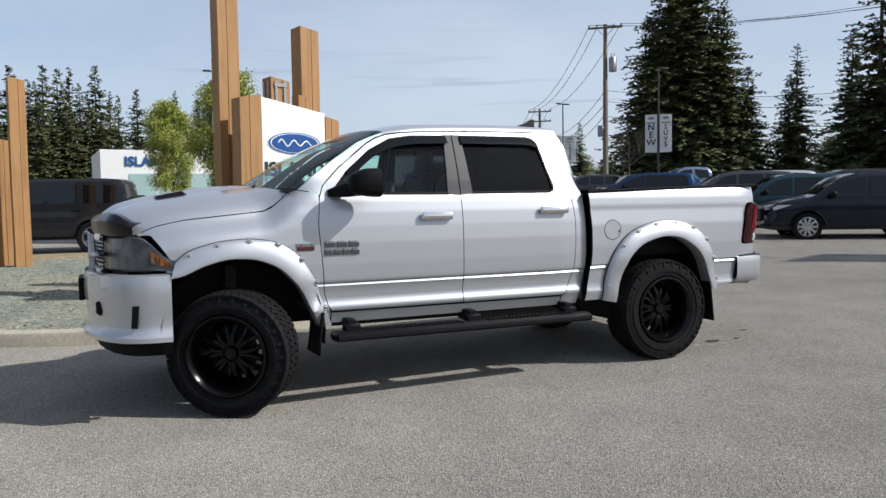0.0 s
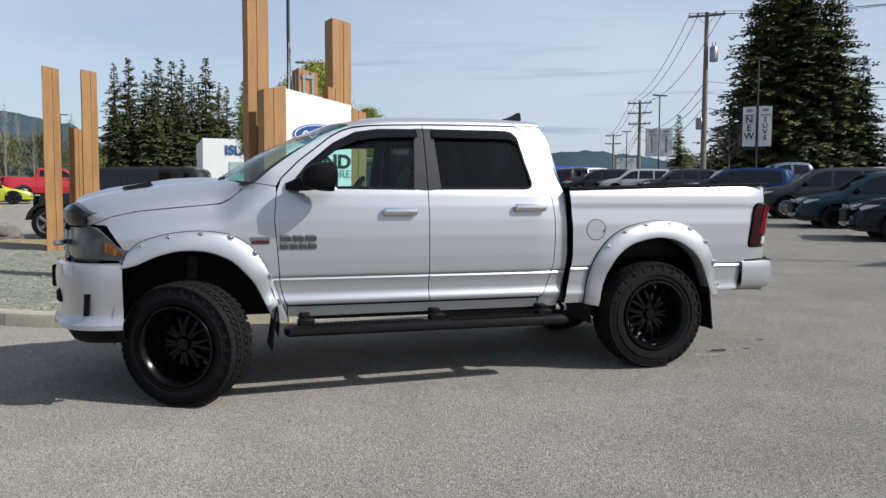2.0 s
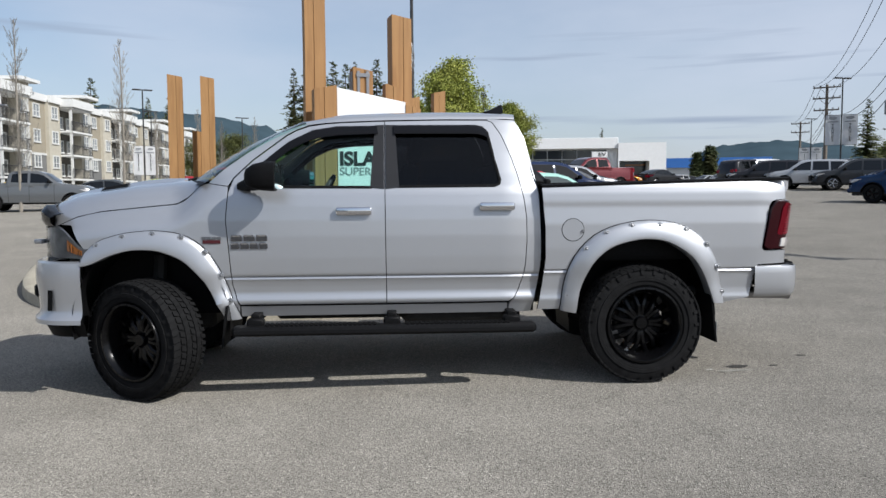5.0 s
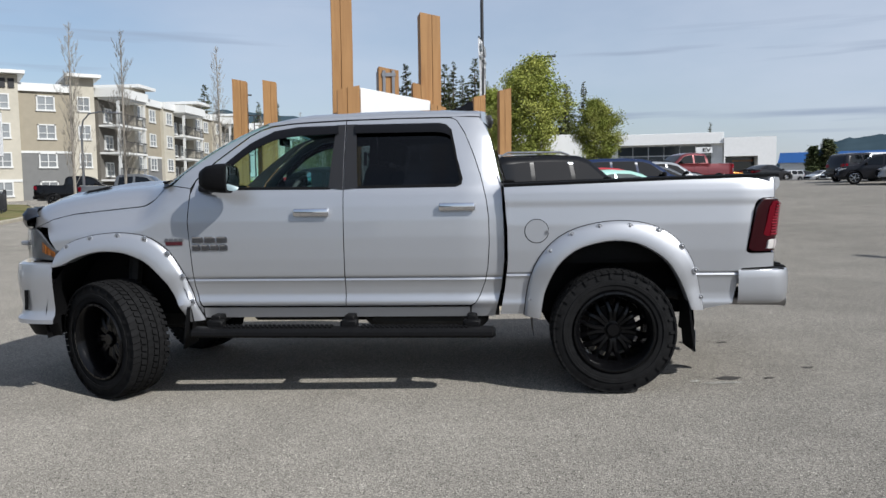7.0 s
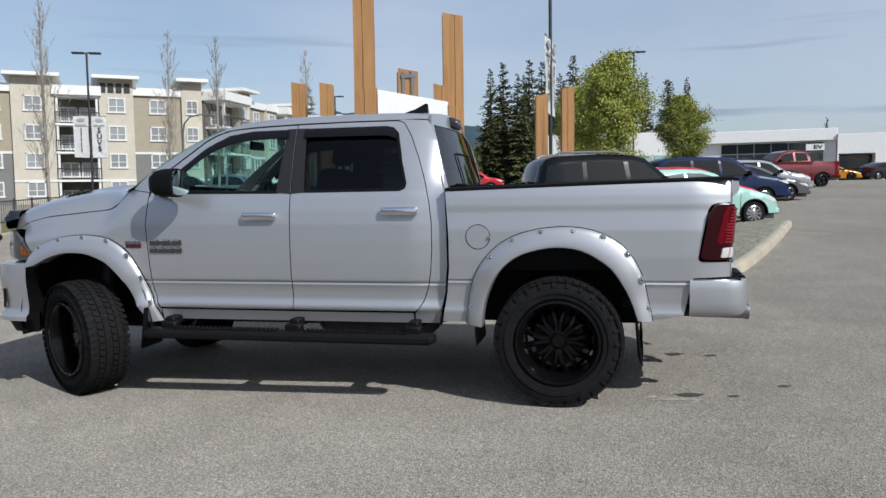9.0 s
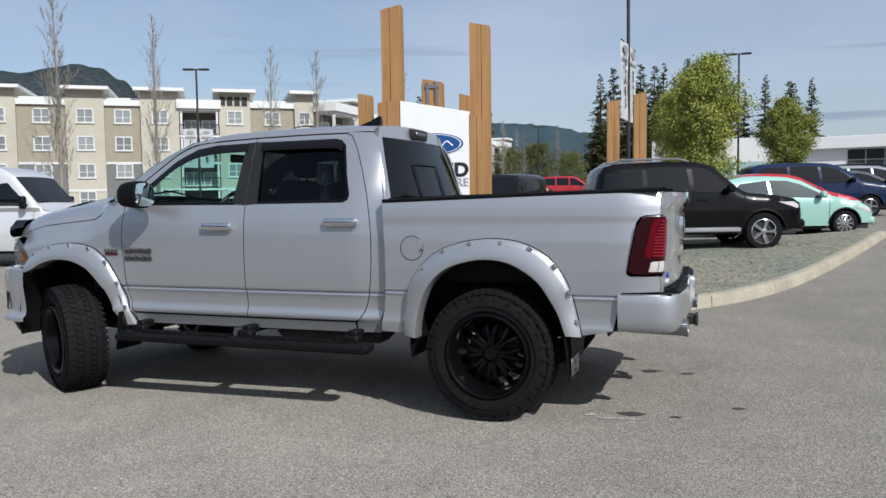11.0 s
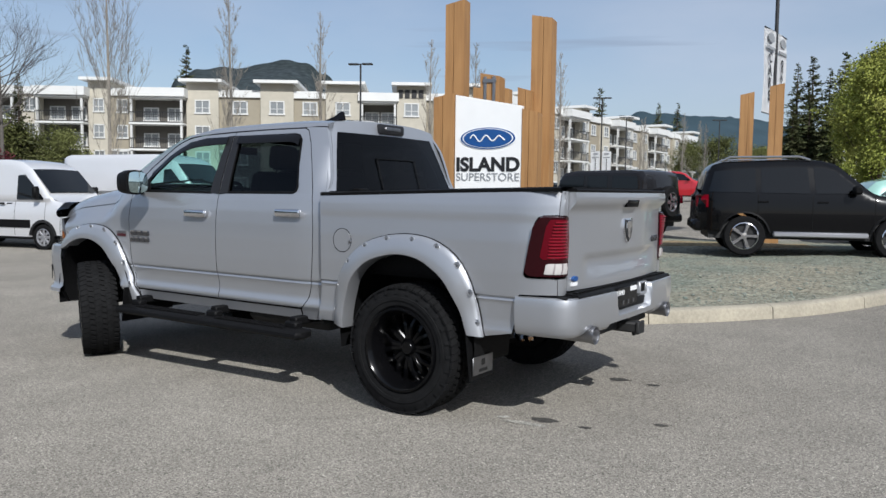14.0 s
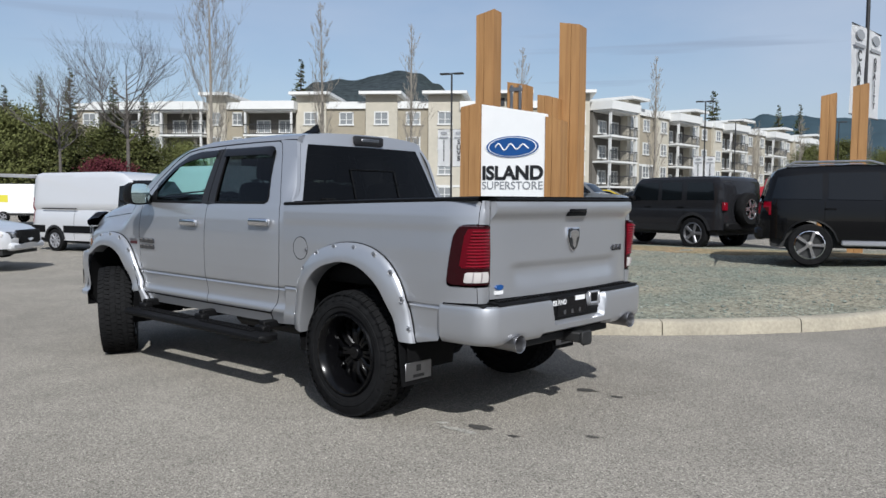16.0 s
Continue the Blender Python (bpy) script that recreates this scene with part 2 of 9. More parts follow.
LAMP_BOWL = material("lamp_reflector", (0.45, 0.47, 0.50), 0.2, 0.8)
INTERIOR = material("dark_cabin_trim", (0.035, 0.034, 0.034), 0.8, vary=0.2, scale=30.0)
SEAT = material("grey_seat_cloth", (0.06, 0.06, 0.062), 0.9, vary=0.25, scale=60.0)
TIMBER = grained("cedar_timber", (0.355, 0.190, 0.070), (0.285, 0.145, 0.050))
WHITE_PAINT = material("white_sign_panel", (0.80, 0.80, 0.79), 0.45, vary=0.03, scale=4.0)
BLACK_INK = material("black_lettering", (0.012, 0.012, 0.013), 0.5)
GREY_INK = material("grey_lettering", (0.25, 0.26, 0.27), 0.5)
BLUE_INK = material("blue_oval", (0.012, 0.07, 0.24), 0.3, vary=0.1, scale=4)
WHITE_INK = material("white_lettering", (0.80, 0.80, 0.80), 0.5)
POLE = material("dark_bronze_pole", (0.03, 0.03, 0.032), 0.5, 0.3, vary=0.2, scale=9)
WOOD_POLE = material("weathered_pole", (0.16, 0.135, 0.11), 0.9, vary=0.3, scale=12, bump=0.4, bump_scale=25)
BANNER = material("white_banner_cloth", (0.78, 0.78, 0.78), 0.8, vary=0.05, scale=3)
STUCCO_CREAM = material("cream_siding", (0.47, 0.435, 0.36), 0.85, vary=0.06, scale=2, second=(0.42, 0.39, 0.32), second_scale=0.2)
STUCCO_TAN = material("taupe_siding", (0.30, 0.265, 0.20), 0.85, vary=0.06, scale=2)
# darker than the taupe walls: the balcony recesses' shade is put into it
RECESS = material("shade_darkened_siding", (0.12, 0.11, 0.095), 0.9, vary=0.08, scale=2)
STUCCO_GREY = material("dark_grey_siding", (0.16, 0.16, 0.155), 0.85, vary=0.06, scale=2)
ROOF_WHITE = material("white_fascia", (0.66, 0.66, 0.64), 0.6, vary=0.03, scale=1)
BARK = material("bark", (0.10, 0.075, 0.055), 0.95, vary=0.35, scale=18, bump=0.6, bump_scale=40)
GREY_TWIG = material("grey_twigs", (0.10, 0.09, 0.08), 0.95, vary=0.3, scale=10)
PALE_BARK = material("pale_grey_bark", (0.25, 0.225, 0.19), 0.95, vary=0.3, scale=14, bump=0.3, bump_scale=40)
NEEDLES = material("fir_needles", (0.090, 0.112, 0.048), 0.85, piece=0.5, second=(0.120, 0.115, 0.050), second_scale=0.5, spec=0.2)
SPRING_LEAF = material("fresh_leaves", (0.235, 0.275, 0.045), 0.7, piece=0.5, second=(0.33, 0.34, 0.08), second_scale=0.8, spec=0.3)
SCRUB_LEAF = material("hedge_leaves", (0.115, 0.125, 0.042), 0.8, piece=0.5, spec=0.2)
DARK_RED_LEAF = material("plum_leaves", (0.10, 0.022, 0.03), 0.8, piece=0.4, spec=0.2)
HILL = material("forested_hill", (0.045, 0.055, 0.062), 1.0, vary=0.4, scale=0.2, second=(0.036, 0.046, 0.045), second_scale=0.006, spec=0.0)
# distance haze is put into this bluer copy of the wooded hill colour
HILL_FAR = material("hazed_far_hill", (0.047, 0.072, 0.088), 1.0, vary=0.12, scale=0.02, spec=0.0)
GRASS = material("dry_grass_verge", (0.13, 0.14, 0.05), 0.95, vary=0.4, scale=25.0, bump=0.6, bump_scale=50, second=(0.20, 0.16, 0.08), second_scale=0.8, spec=0.1)

# ---- mesh helpers ----
def link(name, bm, mat, parent=None, label="", smooth=True, m=None):
    me = bpy.data.meshes.new(name)
    bm.normal_update()
    bm.to_mesh(me)
    bm.free()
    for mm in (mat if isinstance(mat, (list, tuple)) else [mat]):
        me.materials.append(mm)
    if smooth:
        for p in me.polygons:
            p.use_smooth = True
        me.set_sharp_from_angle(angle=radians(38))
    ob = new(name, me)
    if parent:
        ob.parent = parent
    if m is not None:
        ob.matrix_basis = m
    if label:
        ob["label"] = label
    return ob


def part(name, bm, mat, parent, label="", smooth=True):
    return link(name, bm, mat, parent, label, smooth)


def thing(name, label, category, at=(0, 0, 0), turn=0.0, group="", kind=""):
    ob = new(name)
    ob.empty_display_size = 0.2
    ob.matrix_basis = pose(*at, 0, 0, turn)
    return tagged(ob, label, category, group, kind)


def box(bm, lo, hi, bevel=0.0, m=None, seg=1):
    vs = [bm.verts.new((x, y, z)) for x in (lo[0], hi[0]) for y in (lo[1], hi[1]) for z in (lo[2], hi[2])]
    fs = [(0, 1, 3, 2), (4, 6, 7, 5), (0, 4, 5, 1), (2, 3, 7, 6), (0, 2, 6, 4), (1, 5, 7, 3)]
    faces = [bm.faces.new([vs[i] for i in f]) for f in fs]
    if bevel:
        edges = list({e for f in faces for e in f.edges})
        out = bmesh.ops.bevel(bm, geom=edges, offset=bevel, segments=seg, affect="EDGES", profile=0.5)
        vs = list({v for f in out["faces"] for v in f.verts} | {v for v in vs if v.is_valid})
    if m is not None:
        for v in vs:
            v.co = m @ v.co
    return vs


def ring(bm, centre, u, v, r, n, r2=None):
    r2 = r if r2 is None else r2
    return [bm.verts.new(Vector(centre) + Vector(u) * r * math.cos(2 * math.pi * i / n) + Vector(v) * r2 * math.sin(2 * math.pi * i / n)) for i in range(n)]


def skin(bm, rings, closed=True, caps=(False, False)):
    n = len(rings[0])
    for a, b in zip(rings, rings[1:]):
        for i in range(n if closed else n - 1):
            j = (i + 1) % n
            try:
                bm.faces.new((a[i], a[j], b[j], b[i]))
            except ValueError:
                pass
    if caps[0]:
        bm.faces.new(list(reversed(rings[0])))
    if caps[1]:
        bm.faces.new(rings[-1])


def tube(bm, points, radii, n=8, caps=True):
    pts = [Vector(p) for p in points]
    radii = radii if isinstance(radii, (list, tuple)) else [radii] * len(pts)
    rings = []
    side = None
    for i, p in enumerate(pts):
        d = (pts[min(i + 1, len(pts) - 1)] - pts[max(i - 1, 0)]).normalized()
        if side is None:
            side = d.orthogonal().normalized()
        else:
            side = (side - d * side.dot(d)).normalized()
        rings.append(ring(bm, p, side, d.cross(side), radii[i], n))
    skin(bm, rings, True, (caps, caps))


def lathe(bm, profile, n=32, axis="y", centre=(0, 0, 0), close=False):
    """profile: (radius, along) pairs, turned round the axis through centre."""
    c = Vector(centre)
    u, v, w = {"y": ((1, 0, 0), (0, 0, 1), (0, 1, 0)), "z": ((1, 0, 0), (0, 1, 0), (0, 0, 1)), "x": ((0, 1, 0), (0, 0, 1), (1, 0, 0))}[axis]
    rings = [ring(bm, c + Vector(w) * a, u, v, max(r, 1e-4), n) for r, a in profile]
    if close:
        rings.append(rings[0])
    skin(bm, rings)
    bmesh.ops.recalc_face_normals(bm, faces=bm.faces)


def prism(bm, outline, lo, hi, axis="y", bevel=0.0):
    """A flat outline given in the two other axes, thickened from lo to hi along the axis."""
    def at(p, d):
        return {"y": (p[0], d, p[1]), "x": (d, p[0], p[1]), "z": (p[0], p[1], d)}[axis]
    a = [bm.verts.new(at(p, lo)) for p in outline]
    b = [bm.verts.new(at(p, hi)) for p in outline]
    fs = [bm.faces.new(a), bm.faces.new(list(reversed(b)))]
    for i in range(len(a)):
        j = (i + 1) % len(a)
        fs.append(bm.faces.new((a[j], a[i], b[i], b[j])))
    bmesh.ops.recalc_face_normals(bm, faces=fs)
    if bevel:
        bmesh.ops.bevel(bm, geom=list({e for f in fs for e in f.edges}), offset=bevel, segments=2, affect="EDGES", profile=0.5)


def inset(poly, d):
    """The outline moved inwards by d."""
    n = len(poly)
    area = sum(poly[i][0] * poly[(i + 1) % n][1] - poly[(i + 1) % n][0] * poly[i][1] for i in range(n))
    s = 1 if area > 0 else -1
    out = []
    for i in range(n):
        p0, p1, p2 = (Vector(poly[k % n]) for k in (i - 1, i, i + 1))
        a, b = (p1 - p0).normalized(), (p2 - p1).normalized()
        na, nb = Vector((-a.y, a.x)) * s, Vector((-b.y, b.x)) * s
        m = na + nb
        m = m / max(m.dot(na), 0.4) if m.length > 1e-6 else na
        q = p1 + m * d
        out.append((q.x, q.y))
    return out


def cut(poly, axis, lo, hi):
    for sign, limit in ((1, lo), (-1, hi)):
        out = []
        for i in range(len(poly)):
            a, b = poly[i - 1], poly[i]
            da, db = sign * (a[axis] - limit), sign * (b[axis] - limit)
            if (da >= 0) != (db >= 0):
                k = da / (da - db)
                out.append((a[0] + (b[0] - a[0]) * k, a[1] + (b[1] - a[1]) * k))
            if db >= 0:
                out.append(b)
        poly = out
        if len(poly) < 3:
            return []
    return poly


def panel(bm, poly, surf, thick=0.02, cell=0.06, hole=None, way=(0, 1, 0), rim_mat=0, tall=None):
    """A sheet-metal panel: the outline, with a hole at will, laid in small cells on the surface surf(a, b) and given a turned-in rim."""
    shapes = [poly]
    if hole:
        # four simple pieces round the hole: left of it, right of it, above and below
        left, right = min(hole), max(hole)
        n, i = len(hole), list(hole).index(left)
        chain = [hole[(i + k) % n] for k in range(n)]
        k = chain.index(right)
        one, two = chain[:k + 1], [chain[0]] + list(reversed(chain[k:]))
        upper, lower = (one, two) if sum(p[1] for p in one) / len(one) > sum(p[1] for p in two) / len(two) else (two, one)
        mid = cut(poly, 0, left[0], right[0])
        waist = min(p[1] for p in hole) - 0.01
        roof = sorted(p for p in mid if p[1] > waist)
        sill = sorted(p for p in mid if p[1] <= waist)
        shapes = [cut(poly, 0, -99, left[0]), cut(poly, 0, right[0], 99), roof + list(reversed(upper)), sill + list(reversed(lower))]
    a0, a1 = min(p[0] for p in poly), max(p[0] for p in poly)
    b0, b1 = min(p[1] for p in poly), max(p[1] for p in poly)
    made, faces = {}, []
    tall = tall or cell

    def vert(p):
        key = (round(p[0], 4), round(p[1], 4))
        if key not in made:
            made[key] = bm.verts.new(surf(*p))
        return made[key]
    i0, i1 = math.floor(a0 / cell), math.ceil(a1 / cell)
    for shape, i in [(q, i) for q in shapes for i in range(i0, i1)]:
        col = cut(shape, 0, i * cell, (i + 1) * cell)
        if not col:
            continue
        for j in range(math.floor(b0 / tall), math.ceil(b1 / tall)):
            piece = cut(col, 1, j * tall, (j + 1) * tall)
            if not piece:
                continue
            vs = []
            for p in piece:
                v = vert(p)
                if v not in vs:
                    vs.append(v)
            ar = sum(piece[q - 1][0] * piece[q][1] - piece[q][0] * piece[q - 1][1] for q in range(len(piece)))
            if len(vs) >= 3 and abs(ar) > 2e-7:
                try:
                    faces.append(bm.faces.new(vs))
                except ValueError:
                    pass
    if thick:
        w = Vector(way) * thick
        edge = [e for e in {e for f in faces for e in f.edges} if len(e.link_faces) == 1]
        rim = {}
        for e in edge:
            for v in e.verts:
                if v not in rim:
                    rim[v] = (bm.verts.new(v.co), bm.verts.new(v.co + w))
        for e in edge:
            p, q = e.verts
            bm.faces.new((rim[p][0], rim[q][0], rim[q][1], rim[p][1])).material_index = rim_mat
    bmesh.ops.recalc_face_normals(bm, faces=faces)
    probe = sum((f.normal.dot(Vector(way)) * f.calc_area() for f in faces), 0.0)
    if probe > 0:
        bmesh.ops.reverse_faces(bm, faces=faces)


def words(text, size, mat, parent, m, name="lettering", thick=0.004, spacing=1.0, width=1.0, shear=0.0, bold=0.0):
    """Raised letters in the built-in font as a mesh, centred on the pose m, facing its +z."""
    cu = bpy.data.curves.new(name, "FONT")
    cu.body, cu.size, cu.extrude, cu.space_character, cu.shear, cu.offset = text, size, thick, spacing, shear, bold
    cu.align_x, cu.align_y = "CENTER", "CENTER"
    tmp = new("tmp", cu)
    me = bpy.data.meshes.new_from_object(tmp.evaluated_get(bpy.context.evaluated_depsgraph_get()))
    bpy.data.objects.remove(tmp)
    bpy.data.curves.remove(cu)
    me.transform(m @ Matrix.Diagonal((width, 1, 1, 1)))
    me.materials.clear()
    me.materials.append(mat)
    ob = new(name, me)
    ob.parent = parent
    return ob


def ease(t):
    t = max(0.0, min(1.0, t))
    return t * t * (3 - 2 * t)


def ground_z(x, y):
    """The lot falls gently towards the truck's nose and rises away behind it."""
    u = 0.5 * x + 0.866 * y - 1.5
    far = 0.0 if u < 0 else 0.0035 * u * u if u < 5 else min(1.75, 0.035 * (u - 2.5))
    near = -0.013 + 0.018 * max(-7.0, min(9.0, x)) + 0.011 * max(-9.0, y)
    k = (1 - ease((y - 1.5) / 5.0)) * (1 - ease((-5.0 - x) / 6.0)) * (1 - ease((x - 9.0) / 8.0))
    dip = 0.24 * ease((-6.0 - x) / 7.0) * (1 - ease((y - 8.0) / 10.0))
    return far + (near - far) * k - dip

# ---- ground, island, kerb ----
def spread(n, near, far):
    return [math.copysign(near * (math.exp(abs(i) / n * math.log(far / near + 1)) - 1), i) for i in range(-n, n + 1)]


def build_ground():
    xs = spread(90, 6.0, 4200.0)
    bm = bmesh.new()
    grid = [[bm.verts.new((x, y, ground_z(x, y))) for y in xs] for x in xs]
    for i in range(len(xs) - 1):
        for j in range(len(xs) - 1):
            bm.faces.new((grid[i][j], grid[i + 1][j], grid[i + 1][j + 1], grid[i][j + 1]))
    return tagged(link("ground", bm, ASPHALT), "worn grey asphalt of a car dealer's lot", "asphalt", kind="structure")


build_ground()

ISLAND_EDGE = [(-8.4, 16.0), (-7.6, 12.5), (-6.6, 8.6), (-5.3, 5.0), (-4.1, 3.25), (-2.75, 2.5), (-1.0, 2.2), (0.3, 2.32), (1.36, 2.78), (2.4, 3.62), (3.35, 4.75), (4.0, 5.95), (4.55, 7.4), (5.3, 9.8), (6.0, 12.2), (6.7, 14.7)]


def smooth_line(points, per=6):
    out = []
    for i in range(len(points) - 1):
        p0, p1, p2, p3 = (Vector(points[max(0, min(len(points) - 1, k))]) for k in (i - 1, i, i + 1, i + 2))
        for s in range(per):
            t = s / per
            out.append(0.5 * ((2 * p1) + (p2 - p0) * t + (2 * p0 - 5 * p1 + 4 * p2 - p3) * t * t + (3 * p1 - p0 - 3 * p2 + p3) * t ** 3))
    out.append(Vector(points[-1]))
    return out


def build_island():
    edge = smooth_line(ISLAND_EDGE)
    line = [0.0]
    for a, b in zip(edge, edge[1:]):
        line.append(line[-1] + (b - a).length)

    def along(s):
        i = max(k for k in range(len(line)) if line[k] <= s + 1e-9)
        i = min(i, len(edge) - 2)
        t = (s - line[i]) / (line[i + 1] - line[i])
        p = edge[i].lerp(edge[i + 1], t)
        d = (edge[i + 1] - edge[i]).normalized()
        return p, Vector((-d.y, d.x))
    # gravel sheet: fan of rings from the kerb to the middle line
    bm = bmesh.new()
    middle = [Vector((max(-7.6, min(5.9, p.x * 0.95)), 15.4)) for p in edge]
    rows = []
    for k in range(0, 25):
        f = (k / 24)
        row = []
        for i, p in enumerate(edge):
            _, n = along(line[i])
            q0 = p + n * 0.12
            q = q0.lerp(middle[i], f)
            lift = 0.13 + 0.10 * min(1, f * 3) * (1 - f) + 0.025 * noise.noise((q.x * 1.3, q.y * 1.3, 0))
            row.append(bm.verts.new((q.x, q.y, ground_z(q.x, q.y) + lift * (1 - max(0, f - 0.8) * 4.2))))
        rows.append(row)
    skin(bm, rows, closed=False)
    bmesh.ops.recalc_face_normals(bm, faces=bm.faces)
    if sum(f.normal.z for f in bm.faces) < 0:
        bmesh.ops.reverse_faces(bm, faces=bm.faces)
    tagged(link("gravel_bed", bm, GRAVEL_BED), "grey-green crushed gravel bed inside a concrete kerb", "gravel", kind="structure")
    # kerb stones
    kerb = tagged(new("kerb"), "pale concrete kerb round the gravel bed", "kerb", kind="structure")
    total, s, piece = line[-1], 0.0, 1.52
    count = int(total / piece)
    for k in range(count):
        bm = bmesh.new()
        rings = []
        for q in range(5):
            p, n = along(min(total - 1e-4, k * total / count + 0.006 + q / 4 * (total / count - 0.012)))
            z = ground_z(p.x, p.y)
            prof = [(-0.01, -0.1), (0.0, 0.10), (0.012, 0.135), (0.04, 0.15), (0.16, 0.155), (0.19, 0.14), (0.20, -0.1)]
            rings.append([bm.verts.new((p.x + n.x * a, p.y + n.y * a, z + b)) for a, b in prof])
        skin(bm, rings, True, (True, True))
        bmesh.ops.recalc_face_normals(bm, faces=bm.faces)
        part("kerb_stone", bm, CONCRETE, kerb)


build_island()


# ---- timber posts and the entrance sign ----
def timber_post(name, x, y, top, w=0.27, d=0.27, turn=0.0, slant=0.08, base=None, parent=None):
    z0 = ground_z(x, y) - 0.1 if base is None else base
    bm = bmesh.new()
    m = Matrix.Rotation(radians(turn), 2)
    cleft = w * (0.08 if (x * 7.3 + y) % 1 < 0.5 else -0.06)
    g = 0.004
    plan = [(-w / 2, -d / 2), (cleft - g, -d / 2), (cleft, -d / 2 + 0.022), (cleft + g, -d / 2), (w / 2, -d / 2), (w / 2, d / 2), (cleft + g, d / 2), (cleft, d / 2 - 0.022), (cleft - g, d / 2), (-w / 2, d / 2)]
    rings = []
    for f in (0, 0.2, 0.4, 0.6, 0.8, 1):
        ringv = []
        for k, (a, b) in enumerate(plan):
            p = m @ Vector((a + (0.006 * math.sin(7 * f + x) if k in (2, 7) else 0), b))
            zt = top - slant * (a / w + 0.5)
            ringv.append(bm.verts.new((x + p.x + 0.004 * math.sin(9 * f), y + p.y, z0 + (zt - z0) * f)))
        rings.append(ringv)
    skin(bm, rings, True, (True, True))
    bmesh.ops.recalc_face_normals(bm, faces=bm.faces)
    if parent:
        return part(name, bm, TIMBER, parent)
    return link(name, bm, TIMBER)


SIGN_A, SIGN_B = Vector((-0.652, 3.529)), Vector((0.214, 3.736))
SIGN_TURN = math.degrees(math.atan2(SIGN_B.y - SIGN_A.y, SIGN_B.x - SIGN_A.x))


def build_sign():
    sign = thing("entrance_sign", "white entrance sign panel between tall cedar timber posts", "sign")
    mid = (SIGN_A + SIGN_B) / 2
    wide = (SIGN_B - SIGN_A).length
    m = pose(mid.x, mid.y, 0, 0, 0, SIGN_TURN)
    bm = bmesh.new()
    h = wide / 2
    prism(bm, [(-h, 0.2), (h, 0.2), (h, 2.564), (-h, 2.727)], 0.0, 0.10, "y", 0.006)
    bm.transform(m)
    part("panel", bm, WHITE_PAINT, sign, "white painted panel with black and grey lettering", smooth=False)

    def at(lx, ly):
        p = m @ Vector((lx, ly, 0))
        return p.x, p.y
    t = SIGN_TURN
    timber_post("post", *at(-h - 0.15, 0.10), 2.70, 0.28, 0.26, t, -0.05, parent=sign)
    timber_post("post", *at(h + 0.10, 0.12), 2.53, 0.20, 0.26, t, 0.05, parent=sign)
    timber_post("post", -0.985, 4.08, 4.0, 0.27, 0.24, t, -0.06, parent=sign)
    timber_post("post", 0.145, 4.44, 3.80, 0.27, 0.29, t, 0.05, parent=sign)
    timber_post("post", -0.364, 3.98, 3.03, 0.26, 0.26, t, 0.05, parent=sign)
    timber_post("post", 0.02, 4.20, 2.85, 0.18, 0.2, t, 0.05, parent=sign)
    # steel strap on the short post
    bm = bmesh.new()
    for a in (-0.06, 0.06):
        box(bm, (a - 0.02, -0.145, 2.66), (a + 0.02, -0.125, 2.98), 0.003)
    box(bm, (-0.09, -0.15, 2.90), (0.09, -0.128, 2.95), 0.003)
    for a in (-0.06, 0.06):
        box(bm, (a - 0.02, -0.145, 2.66), (a + 0.02, -0.125, 2.98), 0.003, Matrix.Rotation(radians(-90), 4, "Z"))
    bm.transform(pose(-0.364, 3.98, 0, 0, 0, t))
    part("strap", bm, STEEL, sign, "bolted grey steel strap")
    face = m @ pose(0, -0.004, 0, 90, 0, 0)
    words("ISLAND", 0.240, BLACK_INK, sign, face @ pose(0.0, 1.825, 0), width=1.05, bold=0.009)
    words("SUPERSTORE", 0.142, GREY_INK, sign, face @ pose(0.0, 1.668, 0), width=1.04)
    oval(sign, m @ pose(0, -0.004, 2.165, 90, 0, 0), 0.375, 0.142)


def oval(parent, m, a, b):
    """A blue oval with a pale rim and a pale flourish, facing its +z."""
    for name, mat, k, z in (("oval_rim", WHITE_INK, 1.0, 0.004), ("oval_edge", BLUE_INK, 0.97, 0.007), ("oval_line", WHITE_INK, 0.90, 0.009), ("oval", BLUE_INK, 0.86, 0.012)):
        bm = bmesh.new()
        r = [ring(bm, (0, 0, q), (1, 0, 0), (0, 1, 0), a * k - (1 - k) * (a - b) * 0, 40, b * k - (1 - k) * 0.25 * b) for q in (0, z)]
        skin(bm, r, True, (False, True))
        bm.transform(m)
        part(name, bm, mat, parent)
    bm = bmesh.new()
    pts = [(a * 0.62 * (s - 0.5) * 2, b * 0.28 * math.sin(s * 17) * (1.15 - 0.5 * s), 0.012) for s in [i / 34 for i in range(35)]]
    tube(bm, pts, b * 0.07, 5)
    bm.transform(m)
    part("flourish", bm, WHITE_INK, parent)


build_sign()
for x, y, z, w in ((-4.59, 10.7, 3.9, 0.30), (-3.87, 10.52, 3.84, 0.28), (-4.22, 11.2, 2.76, 0.30)):
    tagged(timber_post("timber_post", x, y, z, w, w, 12.0, 0.05), "square cedar timber post set upright in the gravel", "post", "entrance timbers")
for x, y, z, w in ((0.565, 14.06, 3.78, 0.30), (1.222, 13.97, 3.92, 0.30)):
    tagged(timber_post("timber_post", x, y, z, w, w, 12.0, -0.06), "square cedar timber post set upright in the gravel", "post", "entrance timbers")


